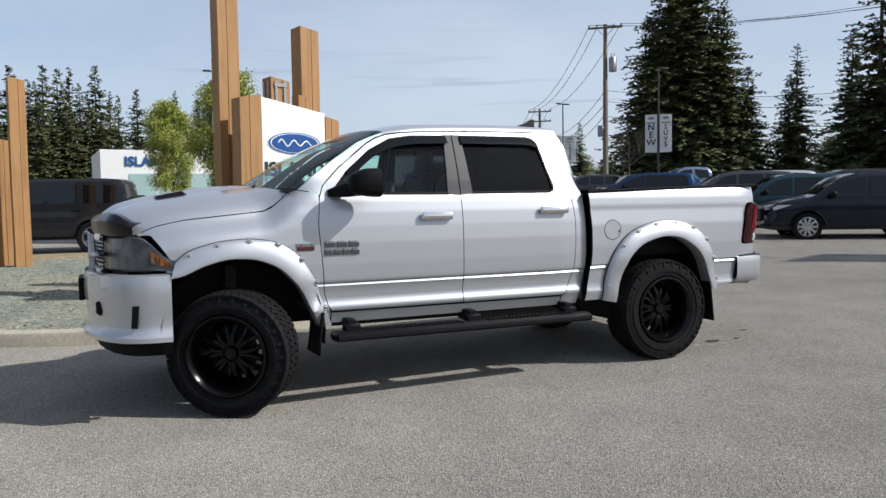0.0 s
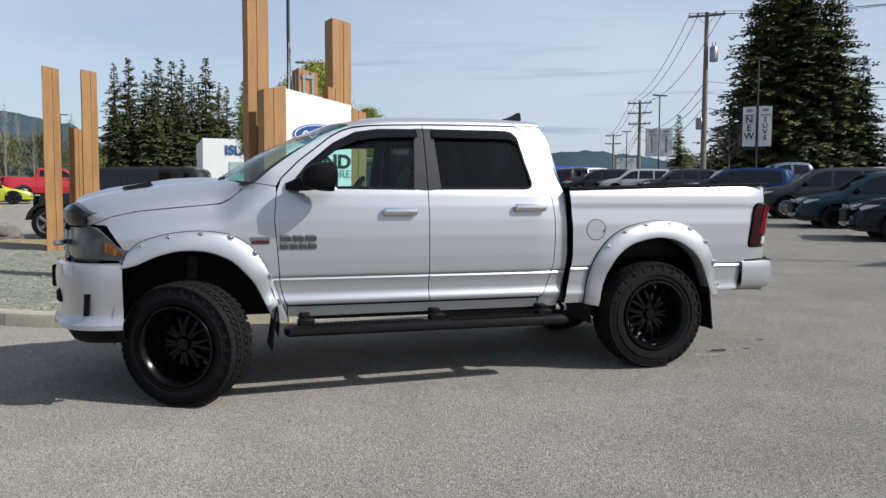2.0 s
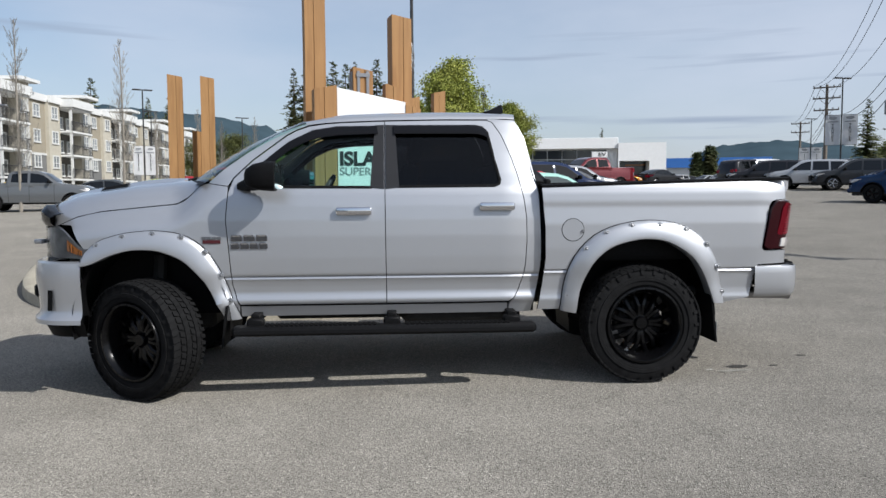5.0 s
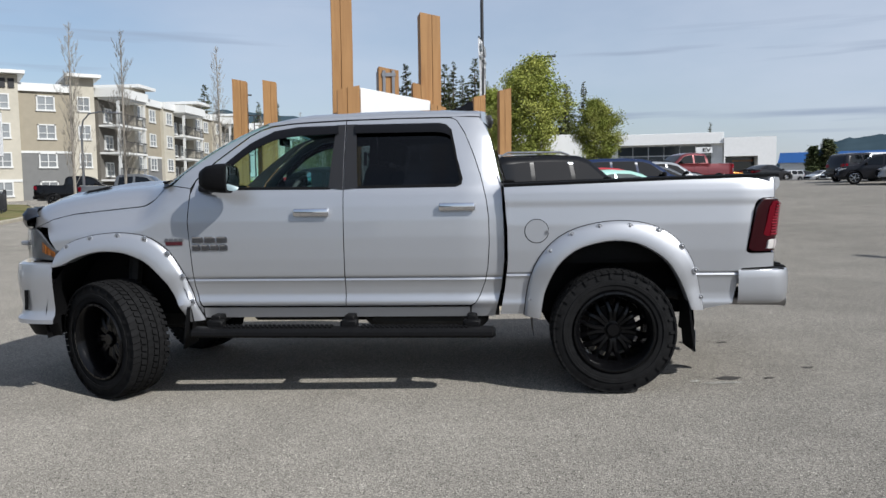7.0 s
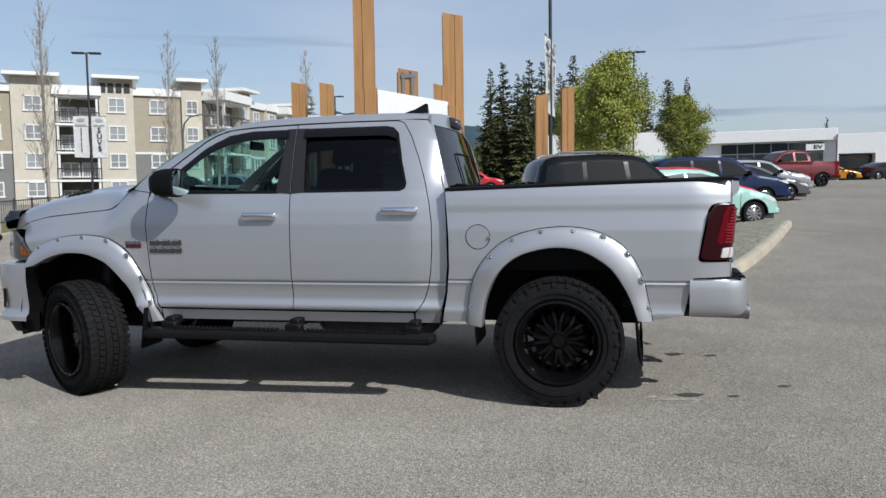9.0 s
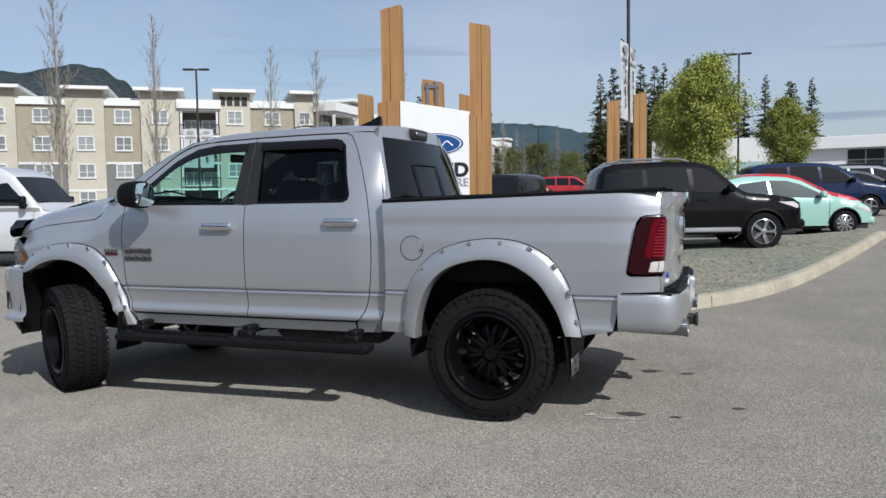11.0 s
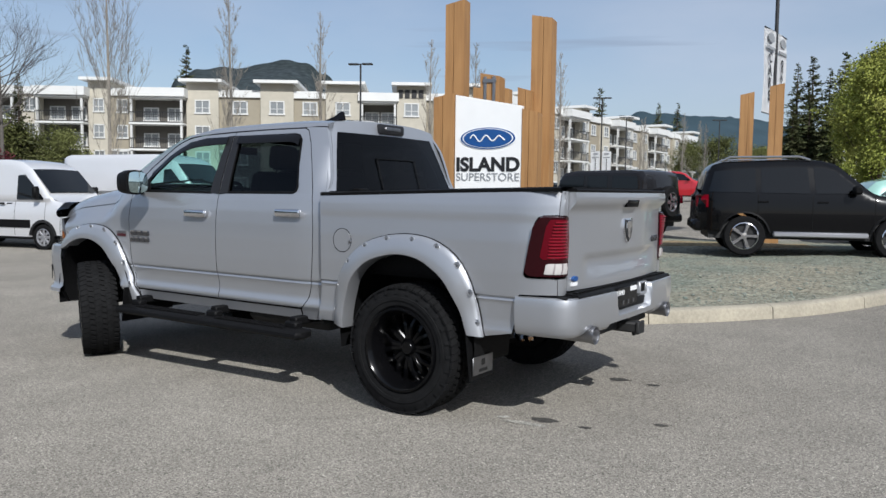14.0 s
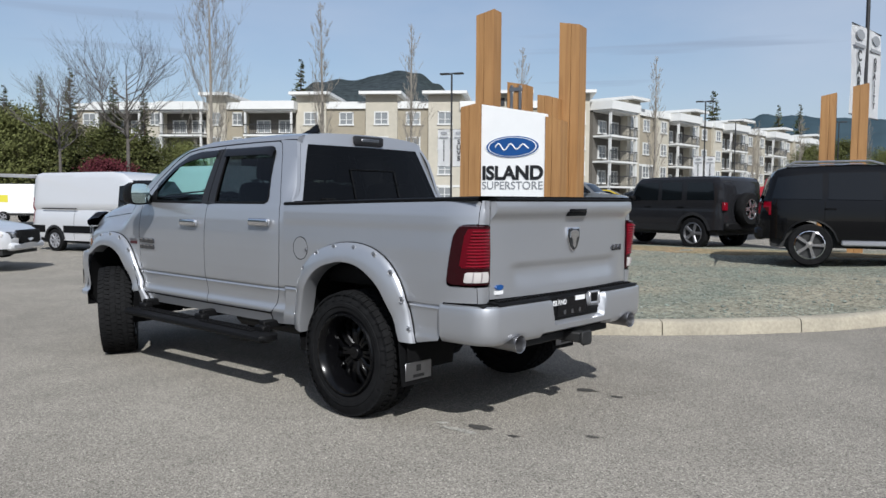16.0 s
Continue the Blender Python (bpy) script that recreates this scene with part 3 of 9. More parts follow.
# ---- hills ----
def hill(name, mat, label, centre_yaw, spread_deg, dist, heights, depth=400.0):
    """A wooded ridge: crest heights given from left to right across the spread, seen from the lot."""
    bm = bmesh.new()
    n = 90
    rows = []
    for k in range(9):
        f = k / 8
        row = []
        for i in range(n + 1):
            s = i / n
            yaw = radians(centre_yaw + spread_deg * (0.5 - s))
            q = s * (len(heights) - 1)
            j = min(int(q), len(heights) - 2)
            t = q - j
            t = t * t * (3 - 2 * t)
            h = heights[j] * (1 - t) + heights[j + 1] * t
            d = dist - depth * (1 - f)
            x, y = -math.sin(yaw) * d, math.cos(yaw) * d
            rough = 1 + 0.05 * noise.fractal((x * 0.012, y * 0.012, f * 3), 1.0, 2.0, 5)
            z = h * (math.sin(f * math.pi / 2) ** 0.8) * rough + dist * 0.004 * noise.noise((x * 0.06, y * 0.06, 4)) * f
            row.append(bm.verts.new((x, y, z - 3)))
        rows.append(row)
    skin(bm, rows, closed=False)
    bmesh.ops.recalc_face_normals(bm, faces=bm.faces)
    return tagged(link(name, bm, mat), label, "hill", kind="structure")


hill("hill", HILL, "forested hill standing behind the apartment roofs", 46.7, 14.5, 700.0, [60, 97, 106, 106, 106, 109, 113, 111, 103, 86, 40], 200.0)
hill("hill", HILL_FAR, "long wooded ridge far behind the lot, haze put into its blue colour", 16.0, 26.0, 1500.0, [40, 120, 142, 148, 146, 138, 118, 80, 30], 500.0)
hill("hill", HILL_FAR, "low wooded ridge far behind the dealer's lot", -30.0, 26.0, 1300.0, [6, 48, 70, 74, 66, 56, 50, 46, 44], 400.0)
hill("hill", HILL_FAR, "low ridge on the horizon, haze put into its blue colour", 76.0, 26.0, 1500.0, [88, 92, 90, 94, 100, 96], 400.0)
# added out of view to darken grazing reflections on the truck's side
hill("hill", HILL, "unseen wooded ridge added to darken the truck's reflections", 132.0, 78.0, 700.0, [60, 86, 98, 92, 100, 96, 88, 60], 200.0)
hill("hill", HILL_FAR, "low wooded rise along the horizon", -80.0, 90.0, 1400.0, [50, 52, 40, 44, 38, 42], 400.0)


# ---- trees ----
def frond(bm, p, d, length, width, mat=0):
    """One drooping spray: two leaf-shaped halves."""
    side = d.cross(Vector((0, 0, 1)))
    side = side.normalized() if side.length > 1e-3 else Vector((1, 0, 0))
    tip = p + d * length
    mid = p + d * length * 0.45
    a, b = bm.verts.new(p), bm.verts.new(tip)
    c, e = bm.verts.new(mid + side * width - Vector((0, 0, width * 0.5))), bm.verts.new(mid - side * width - Vector((0, 0, width * 0.5)))
    bm.faces.new((a, c, b)).material_index = mat
    bm.faces.new((a, b, e)).material_index = mat


def conifer_meshes(seed, height, radius, step=0.5, bare=0.1, dense=1.0, taper=0.8):
    """A straight trunk with whorls of drooping boughs, each bough hung with small sprays."""
    rng = random.Random(seed)
    trunk, crown = bmesh.new(), bmesh.new()
    tube(trunk, [(0, 0, -0.5), (0.05, 0, height * 0.3), (0, 0.06, height * 0.7), (0, 0, height)], [height * 0.018, height * 0.014, height * 0.007, 0.01], 7)
    z = height * bare
    while z < height * 0.995:
        f = (z - height * bare) / (height * (1 - bare))
        for k in range(max(4, int((5 + 6 * (1 - f)) * dense))):
            yaw = rng.uniform(0, math.tau)
            lobe = 0.82 + 0.18 * math.sin(yaw * 3 + seed + z * 0.9)
            length = (radius * (1 - f) ** taper * lobe + 0.06) * rng.uniform(0.5, 1.12)
            rise = rng.uniform(-0.30, 0.05) + 0.55 * f * f
            d = Vector((math.cos(yaw), math.sin(yaw), rise)).normalized()
            start = Vector((0, 0, min(height * 0.985, z + rng.uniform(-1, 1) * step)))
            if length > 1.9 and k % 2:
                tube(trunk, [start, start + d * length * 0.8 - Vector((0, 0, 0.1 * length))], [0.03, 0.008], 3, caps=False)
            n = max(2, int(length / 0.27))
            for i in range(n):
                s = (i + rng.uniform(0.3, 1.0)) / n
                p = start + d * length * s - Vector((0, 0, 0.13 * length * s * s))
                for w in (-1, 0, 1):
                    a = yaw + w * rng.uniform(0.35, 1.25) + rng.gauss(0, 0.15)
                    q = Vector((math.cos(a), math.sin(a), rng.uniform(-0.75, 0.25) + 0.4 * f * f)).normalized()
                    size = rng.uniform(0.36, 0.78) * (1.1 - 0.4 * s) * (0.8 + 0.06 * radius) * (0.35 + 0.65 * (1 - f) ** 0.6)
                    frond(crown, p, q, size, size * rng.uniform(0.28, 0.46))
        z += step * rng.uniform(0.8, 1.2)
    return trunk, crown


def conifer(seed, height, radius, label, **kw):
    tr = thing("conifer_tree", label, "tree")
    trunk, crown = conifer_meshes(seed, height, radius, **kw)
    part("trunk", trunk, BARK, tr)
    part("crown", crown, NEEDLES, tr, smooth=False)
    return tr


FIR_LABEL = "dark green fir tree with drooping branches"
fir_a = conifer(3, 13.0, 3.5, FIR_LABEL, step=0.36, bare=0.04, dense=1.1, taper=1.0)
fir_b = conifer(8, 13.0, 4.2, FIR_LABEL, step=0.34, bare=0.03, taper=0.85, dense=1.2)
fir_c = conifer(15, 18.0, 6.0, "very tall broad fir tree with ragged dark branches", step=0.34, bare=0.02, dense=1.9, taper=0.55)
fir_d = conifer(21, 18.0, 5.2, "tall fir tree with ragged limbs and gaps", step=0.5, bare=0.12, dense=1.0, taper=0.7)


def plant(src, first, spots):
    """spots: x, y, height factor, turn. The first stands as the built tree, the rest are copies."""
    for i, (x, y, k, turn) in enumerate(spots):
        m = pose(x, y, ground_z(x, y), 0, 0, turn)
        src.scale = (k, k, k)
        if i == 0:
            base = m
        else:
            copy_thing(src, m)
    src.scale = (spots[0][2],) * 3
    src.matrix_basis = base @ Matrix.Diagonal((*src.scale, 1))


# a thick stand of firs across the road, then lone ones behind the apartments and the dealership
STAND_FAR = [(-13.1, 99.9, 17.4), (-9.5, 100.2, 16.6), (-5.0, 100.4, 18.3), (-0.5, 100.5, 15.6), (7.2, 100.3, 16.0), (12.7, 103.4, 15.7), (-11.0, 96.0, 14.0), (-3.0, 96.5, 15.0), (-9.0, 104.0, 17.0), (-4.0, 104.0, 17.0), (0.5, 103.0, 15.5), (4.8, 102.0, 14.5)]
STAND_NEAR = [(-11.4, 100.0, 18.1), (-7.9, 100.3, 18.3), (-6.4, 103.0, 18.4), (-2.1, 100.5, 18.7), (2.6, 100.4, 16.0), (9.9, 100.0, 15.0), (10.6, 104.0, 15.3), (-12.6, 95.0, 12.0), (-8.0, 94.0, 13.0), (-5.2, 95.0, 14.0), (-1.4, 96.0, 12.5)]
plant(fir_a, True, [(x, y, (z - 1.35) / 13.0, 37 * i) for i, (x, y, z) in enumerate(STAND_FAR)] + [(-48.8, 154.7, 1.43, 20), (-45.2, 156.0, 1.43, 70), (-117.6, 91.3, 2.15, 90), (-61, 79, 0.85, 10), (39.0, 138.8, 0.86, 33), (45.2, 137.0, 0.6, 93), (-71.0, 25.0, 0.98, 44), (-70.2, 27.4, 1.05, 144), (-68.2, 30.6, 1.0, 200), (-72.5, 22.4, 0.9, 100), (-67.0, 33.0, 0.92, 20)])
plant(fir_b, True, [(x, y, (z - 1.35) / 13.0, 53 * i) for i, (x, y, z) in enumerate(STAND_NEAR)] + [(-44.8, 114.2, 1.28, 120), (42.9, 38.9, 0.74, 50), (44.8, 36.8, 0.68, 90), (-82, 20, 0.85, 200), (53, 38, 1.0, 80), (56, 33, 0.95, 180), (36.5, 52.0, 0.5, 60)])
plant(fir_c, True, [(38.9, 42.6, 1.02, 0), (40.2, 41.9, 1.00, 100), (37.8, 43.6, 0.80, 30), (41.6, 40.4, 0.80, 160), (62, 28, 0.9, 200)])
plant(fir_d, True, [(45.6, 36.8, 0.62, 0), (51.2, 34.2, 1.02, 120), (52.8, 31.6, 1.10, 220), (53.8, 33.5, 0.95, 310), (55.0, 26, 1.0, 40)])


def grow(bm, rng, p, d, length, r, depth, tips, up=0.25, fork=3, spread=0.6, sides=5):
    pts, rad = [p], [r]
    q, dd = p.copy(), d.copy()
    for i in range(3):
        dd = (dd + Vector((rng.gauss(0, 0.12), rng.gauss(0, 0.12), up * 0.3))).normalized()
        q = q + dd * length / 3
        pts.append(q.copy())
        rad.append(r * (1 - 0.2 * (i + 1)))
    tube(bm, pts, rad, max(3, sides), caps=False)
    tips.append((pts[2], dd))
    tips.append((q, dd))
    if depth == 0:
        return
    for k in range(fork):
        start = pts[rng.choice((1, 2, 3))] if k else pts[3]
        nd = (dd + Vector((rng.gauss(0, spread), rng.gauss(0, spread), rng.gauss(0.1, spread * 0.5)))).normalized()
        grow(bm, rng, start, nd, length * rng.uniform(0.6, 0.85), r * 0.55, depth - 1, tips, up, fork, spread, sides - 1)


def leafy_tree(seed, height, label, leaf, leaves, size, crown_r, name="leafy_tree", stem=0.22, bark=BARK, wide=0.30, depth=2, cone=False):
    """A leader with rising side limbs that shorten towards the top, and clumps of leaves along them."""
    rng = random.Random(seed)
    tr = thing(name, label, "tree")
    wood, crown = bmesh.new(), bmesh.new()
    tube(wood, [(0, 0, -0.3), (0.05, 0.03, height * 0.4), (-0.04, 0.05, height * 0.75), (0, 0, height * 0.97)], [height * 0.016, height * 0.011, height * 0.006, 0.01], 8)
    tips = [(Vector((0, 0, height * q)), Vector((0, 0, 1))) for q in (0.8, 0.88, 0.95)]
    z = height * stem
    while z < height * 0.92:
        f = (z / height - stem) / (1 - stem)
        reach = height * wide * (math.sin(math.pi * min(1, 0.22 + 0.78 * f) ** 0.8) * 0.85 + 0.22) * rng.uniform(0.7, 1.1)
        if cone:
            reach = height * wide * (1.22 * (1 - f) ** 0.62 * min(1, 0.55 + 2 * f)) * rng.uniform(0.65, 1.12)
        a = rng.uniform(0, math.tau)
        d = Vector((math.cos(a), math.sin(a), rng.uniform(0.35, 0.9) + (0.5 if cone else 0))).normalized()
        grow(wood, rng, Vector((0, 0, z)), d, reach * 0.75, height * 0.0055 * (1.2 - f), depth, tips, 0.2, 3, 0.4, 5)
        z += height * rng.uniform(0.018, 0.034)
    for i in range(leaves):
        p, d = rng.choice(tips)
        q = p + Vector((rng.gauss(0, 1), rng.gauss(0, 1), rng.gauss(0, 0.8))) * crown_r
        n = Vector((rng.gauss(0, 1), rng.gauss(0, 1), rng.gauss(0, 1))).normalized()
        u = n.orthogonal().normalized() * size * rng.uniform(0.6, 1.2)
        v = n.cross(u) * 0.7
        a, b, c, e = (crown.verts.new(q + w) for w in (-u, v, u, -v))
        crown.faces.new((a, b, c, e))
    part("trunk", wood, bark, tr)
    part("crown", crown, leaf, tr, smooth=False)
    return tr


MAPLE_LABEL = "young maple tree in fresh yellow-green leaf"
maple = leafy_tree(4, 6.4, MAPLE_LABEL, SPRING_LEAF, 42000, 0.050, 0.19, stem=0.12, wide=0.26, cone=True)
plant(maple, True, [(2.3, 25.6, 0.91, 0), (5.4, 28.7, 0.68, 130), (0.9, 34.0, 0.84, 240)])
scrub = leafy_tree(9, 8.0, "mixed green hedgerow tree", SCRUB_LEAF, 11000, 0.12, 0.5, stem=0.06, wide=0.36)
plant(scrub, True, [(-73.0, 20.0, 1.0, 0), (-72.0, 22.6, 1.05, 40), (-71.0, 26.0, 1.0, 90), (-69.4, 29.2, 0.95, 170), (-68.2, 31.4, 0.9, 210), (-67.3, 33.6, 0.8, 300), (-74, 17, 1.0, 20), (-76, 13, 1.1, 60), (-78, 24, 1.2, 77), (-66.0, 36.0, 0.8, 120),
                    (-18, 84, 0.7, 0), (-15, 88, 0.6, 60), (-24, 92, 0.7, 100), (43, 50, 0.45, 10), (47, 44, 0.5, 50), (62, 75, 0.6, 90), (60, 45, 0.6, 190), (70, 100, 0.7, 250), (66, 88, 0.6, 260), (76, 95, 0.7, 270)])
plum = leafy_tree(12, 4.5, "plum tree with dark red leaves", DARK_RED_LEAF, 5000, 0.12, 0.3, stem=0.08, wide=0.45)
plant(plum, True, [(-61.8, 26.2, 0.9, 0), (-61.0, 27.6, 0.85, 60)])


def bare_tree(seed, height, label, narrow, bark=PALE_BARK):
    rng = random.Random(seed)
    tr = thing("bare_tree", label, "tree")
    wood = bmesh.new()
    tube(wood, [(0, 0, -0.3), (rng.gauss(0, 0.05), 0, height * 0.5), (0, rng.gauss(0, 0.05), height)], [height * 0.009, height * 0.006, 0.010], 6)
    twigs = bmesh.new()
    z = height * 0.16
    while z < height * 0.96:
        f = z / height
        a = rng.uniform(0, math.tau)
        reach = narrow * height * (1.05 - f) ** 0.6 * rng.uniform(0.6, 1.1)
        d = Vector((math.cos(a) * 0.42, math.sin(a) * 0.42, 0.9)).normalized()
        tips = []
        grow(wood, rng, Vector((0, 0, z)), d, reach * 1.6, 0.016 * (1.15 - f), 1, tips, 0.5, 3, 0.22, 4)
        for p, dd in tips:
            for k in range(4):
                q = (dd + Vector((rng.gauss(0, 0.4), rng.gauss(0, 0.4), 0.3))).normalized()
                tube(twigs, [p, p + q * reach * rng.uniform(0.3, 0.6)], [0.006, 0.003], 3, caps=False)
        z += height * 0.017
    part("trunk", wood, bark, tr)
    part("twig_spray", twigs, bark, tr)
    return tr


poplar = bare_tree(5, 9.6, "bare young poplar with upright pale twigs", 0.09)
plant(poplar, True, [(-20.9, 23.0, 1.0, 0), (-18.6, 28.8, 0.92, 70), (-17.3, 31.1, 0.92, 140), (-13.2, 33.0, 0.85, 200), (-20.3, 16.9, 1.0, 260), (-24.5, 77.0, 0.8, 60), (-21.5, 82.0, 0.9, 90), (-18.5, 80.0, 0.75, 10), (-16.0, 86.0, 0.85, 40), (-27.0, 85.0, 0.9, 130), (-22.5, 92.0, 0.9, 200)])
broad_poplar = bare_tree(6, 11.5, "tall bare poplar with many upright pale stems", 0.17)
plant(broad_poplar, True, [(-24.5, 14.2, 1.0, 40)])
oak = leafy_tree(31, 12.5, "large bare deciduous tree with spreading grey branches", GREY_TWIG, 10, 0.02, 0.2, "bare_tree", 0.46, GREY_TWIG, 0.30, 4)
plant(oak, True, [(-60.3, 28.0, 1.08, 0), (-64.5, 24.0, 0.9, 120), (44.2, 42.0, 0.4, 40), (33.5, 41.0, 0.35, 90)])


# ---- lamp posts, banners, utility poles and wires ----
def lamp_post(x, y, top, heads=2, turn=0.0, banners=None, banner_top=0.0, banner_turn=0.0, size=(0.62, 1.55), label="tall dark steel lot lamp post with flat lamp heads"):
    z0 = ground_z(x, y)
    post = thing("lamp_post", label, "street lamp", (x, y, z0), group="lot lamps")
    h = top - z0
    bm = bmesh.new()
    lathe(bm, [(0.16, 0.0), (0.16, 0.35), (0.15, 0.38), (0.055, 0.40), (0.045, h)], 10, "z")
    part("pole", bm, POLE, post)
    for k in range(heads):
        a = radians(turn + 180 * k)
        bm = bmesh.new()
        box(bm, (0.10, -0.13, h - 0.02), (0.62, 0.13, h + 0.06), 0.02)
        box(bm, (0.0, -0.03, h), (0.12, 0.03, h + 0.05))
        bm.transform(Matrix.Rotation(a, 4, "Z"))
        part("lamp_head", bm, POLE, post)
    if banners:
        w, tall = size
        for side, text in zip((-1, 1), banners):
            m = pose(0, 0, banner_top - z0 - tall / 2, 90, 0, banner_turn) @ pose(side * (w / 2 + 0.07), 0, 0)
            bm = bmesh.new()
            n = 8
            rows = [[bm.verts.new((w * (i / n - 0.5), tall * (j / n - 0.5), 0.03 * math.sin(3 * i / n + j * 0.8 + side) * (0.4 + j / n * 0.2))) for i in range(n + 1)] for j in range(n + 1)]
            skin(bm, rows, closed=False)
            bmesh.ops.solidify(bm, geom=bm.faces[:], thickness=0.008)
            bm.transform(m)
            cloth = part("banner", bm, BANNER, post, "white cloth banner with dark lettering")
            for e in (-1, 1):
                bm = bmesh.new()
                tube(bm, [(-side * (w / 2 + 0.07), e * tall / 2, 0), (side * w / 2, e * tall / 2, 0)], 0.015, 5)
                bm.transform(m)
                part("banner_arm", bm, POLE, post)
            step = tall * 0.6 / max(3, len(text))
            for i, ch in enumerate(text):
                words(ch, step * 1.15, BLACK_INK, cloth, m @ pose(0, tall * 0.16 - i * step, 0.035), bold=0.008)
            bm = bmesh.new()
            r = [ring(bm, (0, tall * 0.40, q), (1, 0, 0), (0, 1, 0), w * 0.28, 20, w * 0.12) for q in (0.03, 0.045)]
            skin(bm, r, True, (True, True))
            box(bm, (-w * 0.36, tall * 0.26, 0.03), (w * 0.36, tall * 0.295, 0.045))
            bm.transform(m)
            part("banner_mark", bm, GREY_INK, cloth)
    return post


lamp_post(-20.9, 25.9, 7.85, 2, 25, ("IIIII", "SUVS"), 5.05, 42, (0.62, 1.9))
lamp_post(0.62, 16.7, 8.6, 1, 0, ("CARS", "QUALITY"), 5.65, 86, (0.95, 2.1), "tall dark steel lamp post with a pair of white banners")
lamp_post(3.65, 38.3, 8.75, 2, 0)
lamp_post(26.0, 28.6, 8.6, 1, 0, ("NEW", "SUVS"), 6.1, -40, (0.64, 2.10), "lamp post with a pair of white banners beside parked cars")
lamp_post(30.0, 44.5, 8.7, 2, 10, ("TRUCKS", "TRUCKS"), 6.3, -32, (0.9, 2.0), "lamp post with a pair of white banners far across the lot")
lamp_post(43.0, 72.1, 8.5, 2, 10, ("IIIIII", "IIIIII"), 5.6, -30, (1.0, 2.2))
lamp_post(16.5, 0.2, 9.2, 2, 120, ("I", "I"), 6.5, 20, (0.9, 2.0))
lamp_post(-20.5, 62.0, 8.2, 2, 30)
lamp_post(-14.0, 68.0, 8.2, 2, 30)
lamp_post(-16.2, 46.0, 8.0, 2, 30, ("IIII", "IIII"), 4.4, 30, (0.62, 1.9))


def utility_pole(x, y, top, turn, arms, with_can=False):
    z0 = ground_z(x, y)
    up = thing("utility_pole", "weathered wooden utility pole with crossarms", "utility pole", (x, y, z0), turn)
    h = top - z0
    bm = bmesh.new()
    lathe(bm, [(0.21, -0.3), (0.19, h * 0.4), (0.13, h), (0.02, h + 0.02)], 10, "z")
    part("pole", bm, WOOD_POLE, up)
    for dz, w in arms:
        bm = bmesh.new()
        box(bm, (-w, -0.16, h - dz - 0.07), (w, -0.04, h - dz + 0.07), 0.01)
        for s in (-1, 1):
            tube(bm, [(s * w * 0.55, -0.17, h - dz), (0, -0.17, h - dz - 0.7)], 0.02, 4)
        part("crossarm", bm, WOOD_POLE, up)
        for s in (-0.95, -0.5, 0.5, 0.95):
            bm = bmesh.new()
            lathe(bm, [(0.0, 0.0), (0.05, 0.0), (0.07, 0.06), (0.04, 0.10), (0.06, 0.15), (0.0, 0.19)], 8, "z", (s * w, -0.1, h - dz + 0.07))
            part("insulator", bm, STEEL, up)
    if with_can:
        bm = bmesh.new()
        lathe(bm, [(0.0, 0.0), (0.25, 0.0), (0.27, 0.05), (0.27, 0.95), (0.22, 1.02), (0.0, 1.04)], 14, "z", (0.52, -0.1, h - 3.4))
        for k in (-0.1, 0.1):
            tube(bm, [(0.52 + k, -0.1, h - 2.36), (0.52 + k, -0.1, h - 2.1)], 0.04, 6)
        part("transformer", bm, STEEL, up, "grey steel transformer can")
        bm = bmesh.new()
        box(bm, (-0.55, -0.25, h - 8.0), (-0.15, 0.1, h - 7.2), 0.02)
        part("meter_box", bm, STEEL, up)
    return up


utility_pole(31.3, 40.9, 14.0, -38, [(0.25, 1.2)], True)
utility_pole(44.5, 72.0, 12.0, -38, [(0.3, 1.3), (1.4, 1.3), (2.6, 1.2)])
utility_pole(62.0, 110.0, 11.5, -38, [(0.3, 1.3), (1.6, 1.3)])
utility_pole(47.0, 15.0, 14.0, -38, [(0.25, 1.2)])


def wire(a, b, sag, r=0.018):
    bm = bmesh.new()
    a, b = Vector(a), Vector(b)
    pts = [a.lerp(b, s / 14) - Vector((0, 0, 4 * sag * (s / 14) * (1 - s / 14))) for s in range(15)]
    tube(bm, pts, r, 4)
    return tagged(link("overhead_wire", bm, BLACK_PLASTIC), "black overhead power line between utility poles", "cable", "overhead lines")


for off, dz, sag in ((-1.1, 0.1, 1.2), (-0.5, 0.1, 1.3), (1.1, 0.1, 1.2), (0.0, -4.6, 1.4), (0.1, -5.4, 1.3), (-0.1, -6.4, 1.6)):
    c, s = math.cos(radians(-38)), math.sin(radians(-38))
    p1 = (31.3 + off * c, 40.9 + off * s, 13.9 + dz)
    wire(p1, (44.5 + off * c, 72.0 + off * s, 11.9 + dz * 0.6), sag, 0.022)
    wire(p1, (47.0 + off * c, 15.0 + off * s, 13.6 + dz), sag, 0.018)
    wire((44.5 + off * c, 72.0 + off * s, 11.9 + dz * 0.6), (62.0 + off * c, 110.0 + off * s, 11.3 + dz * 0.6), sag * 0.8, 0.025)


# ---- apartment building ----
DARK_PANE = material("dark_window_pane", (0.03, 0.035, 0.04), 0.06, coat=0.5)
BLIND_PANE = material("window_pane_over_blinds", (0.17, 0.18, 0.185), 0.08, piece=0.6, coat=0.5)
WHITE_TRIM = material("white_window_trim", (0.60, 0.60, 0.58), 0.5, vary=0.03, scale=2)
RAIL_BLACK = material("black_balcony_rail", (0.02, 0.02, 0.022), 0.5)
STOREY = 2.58


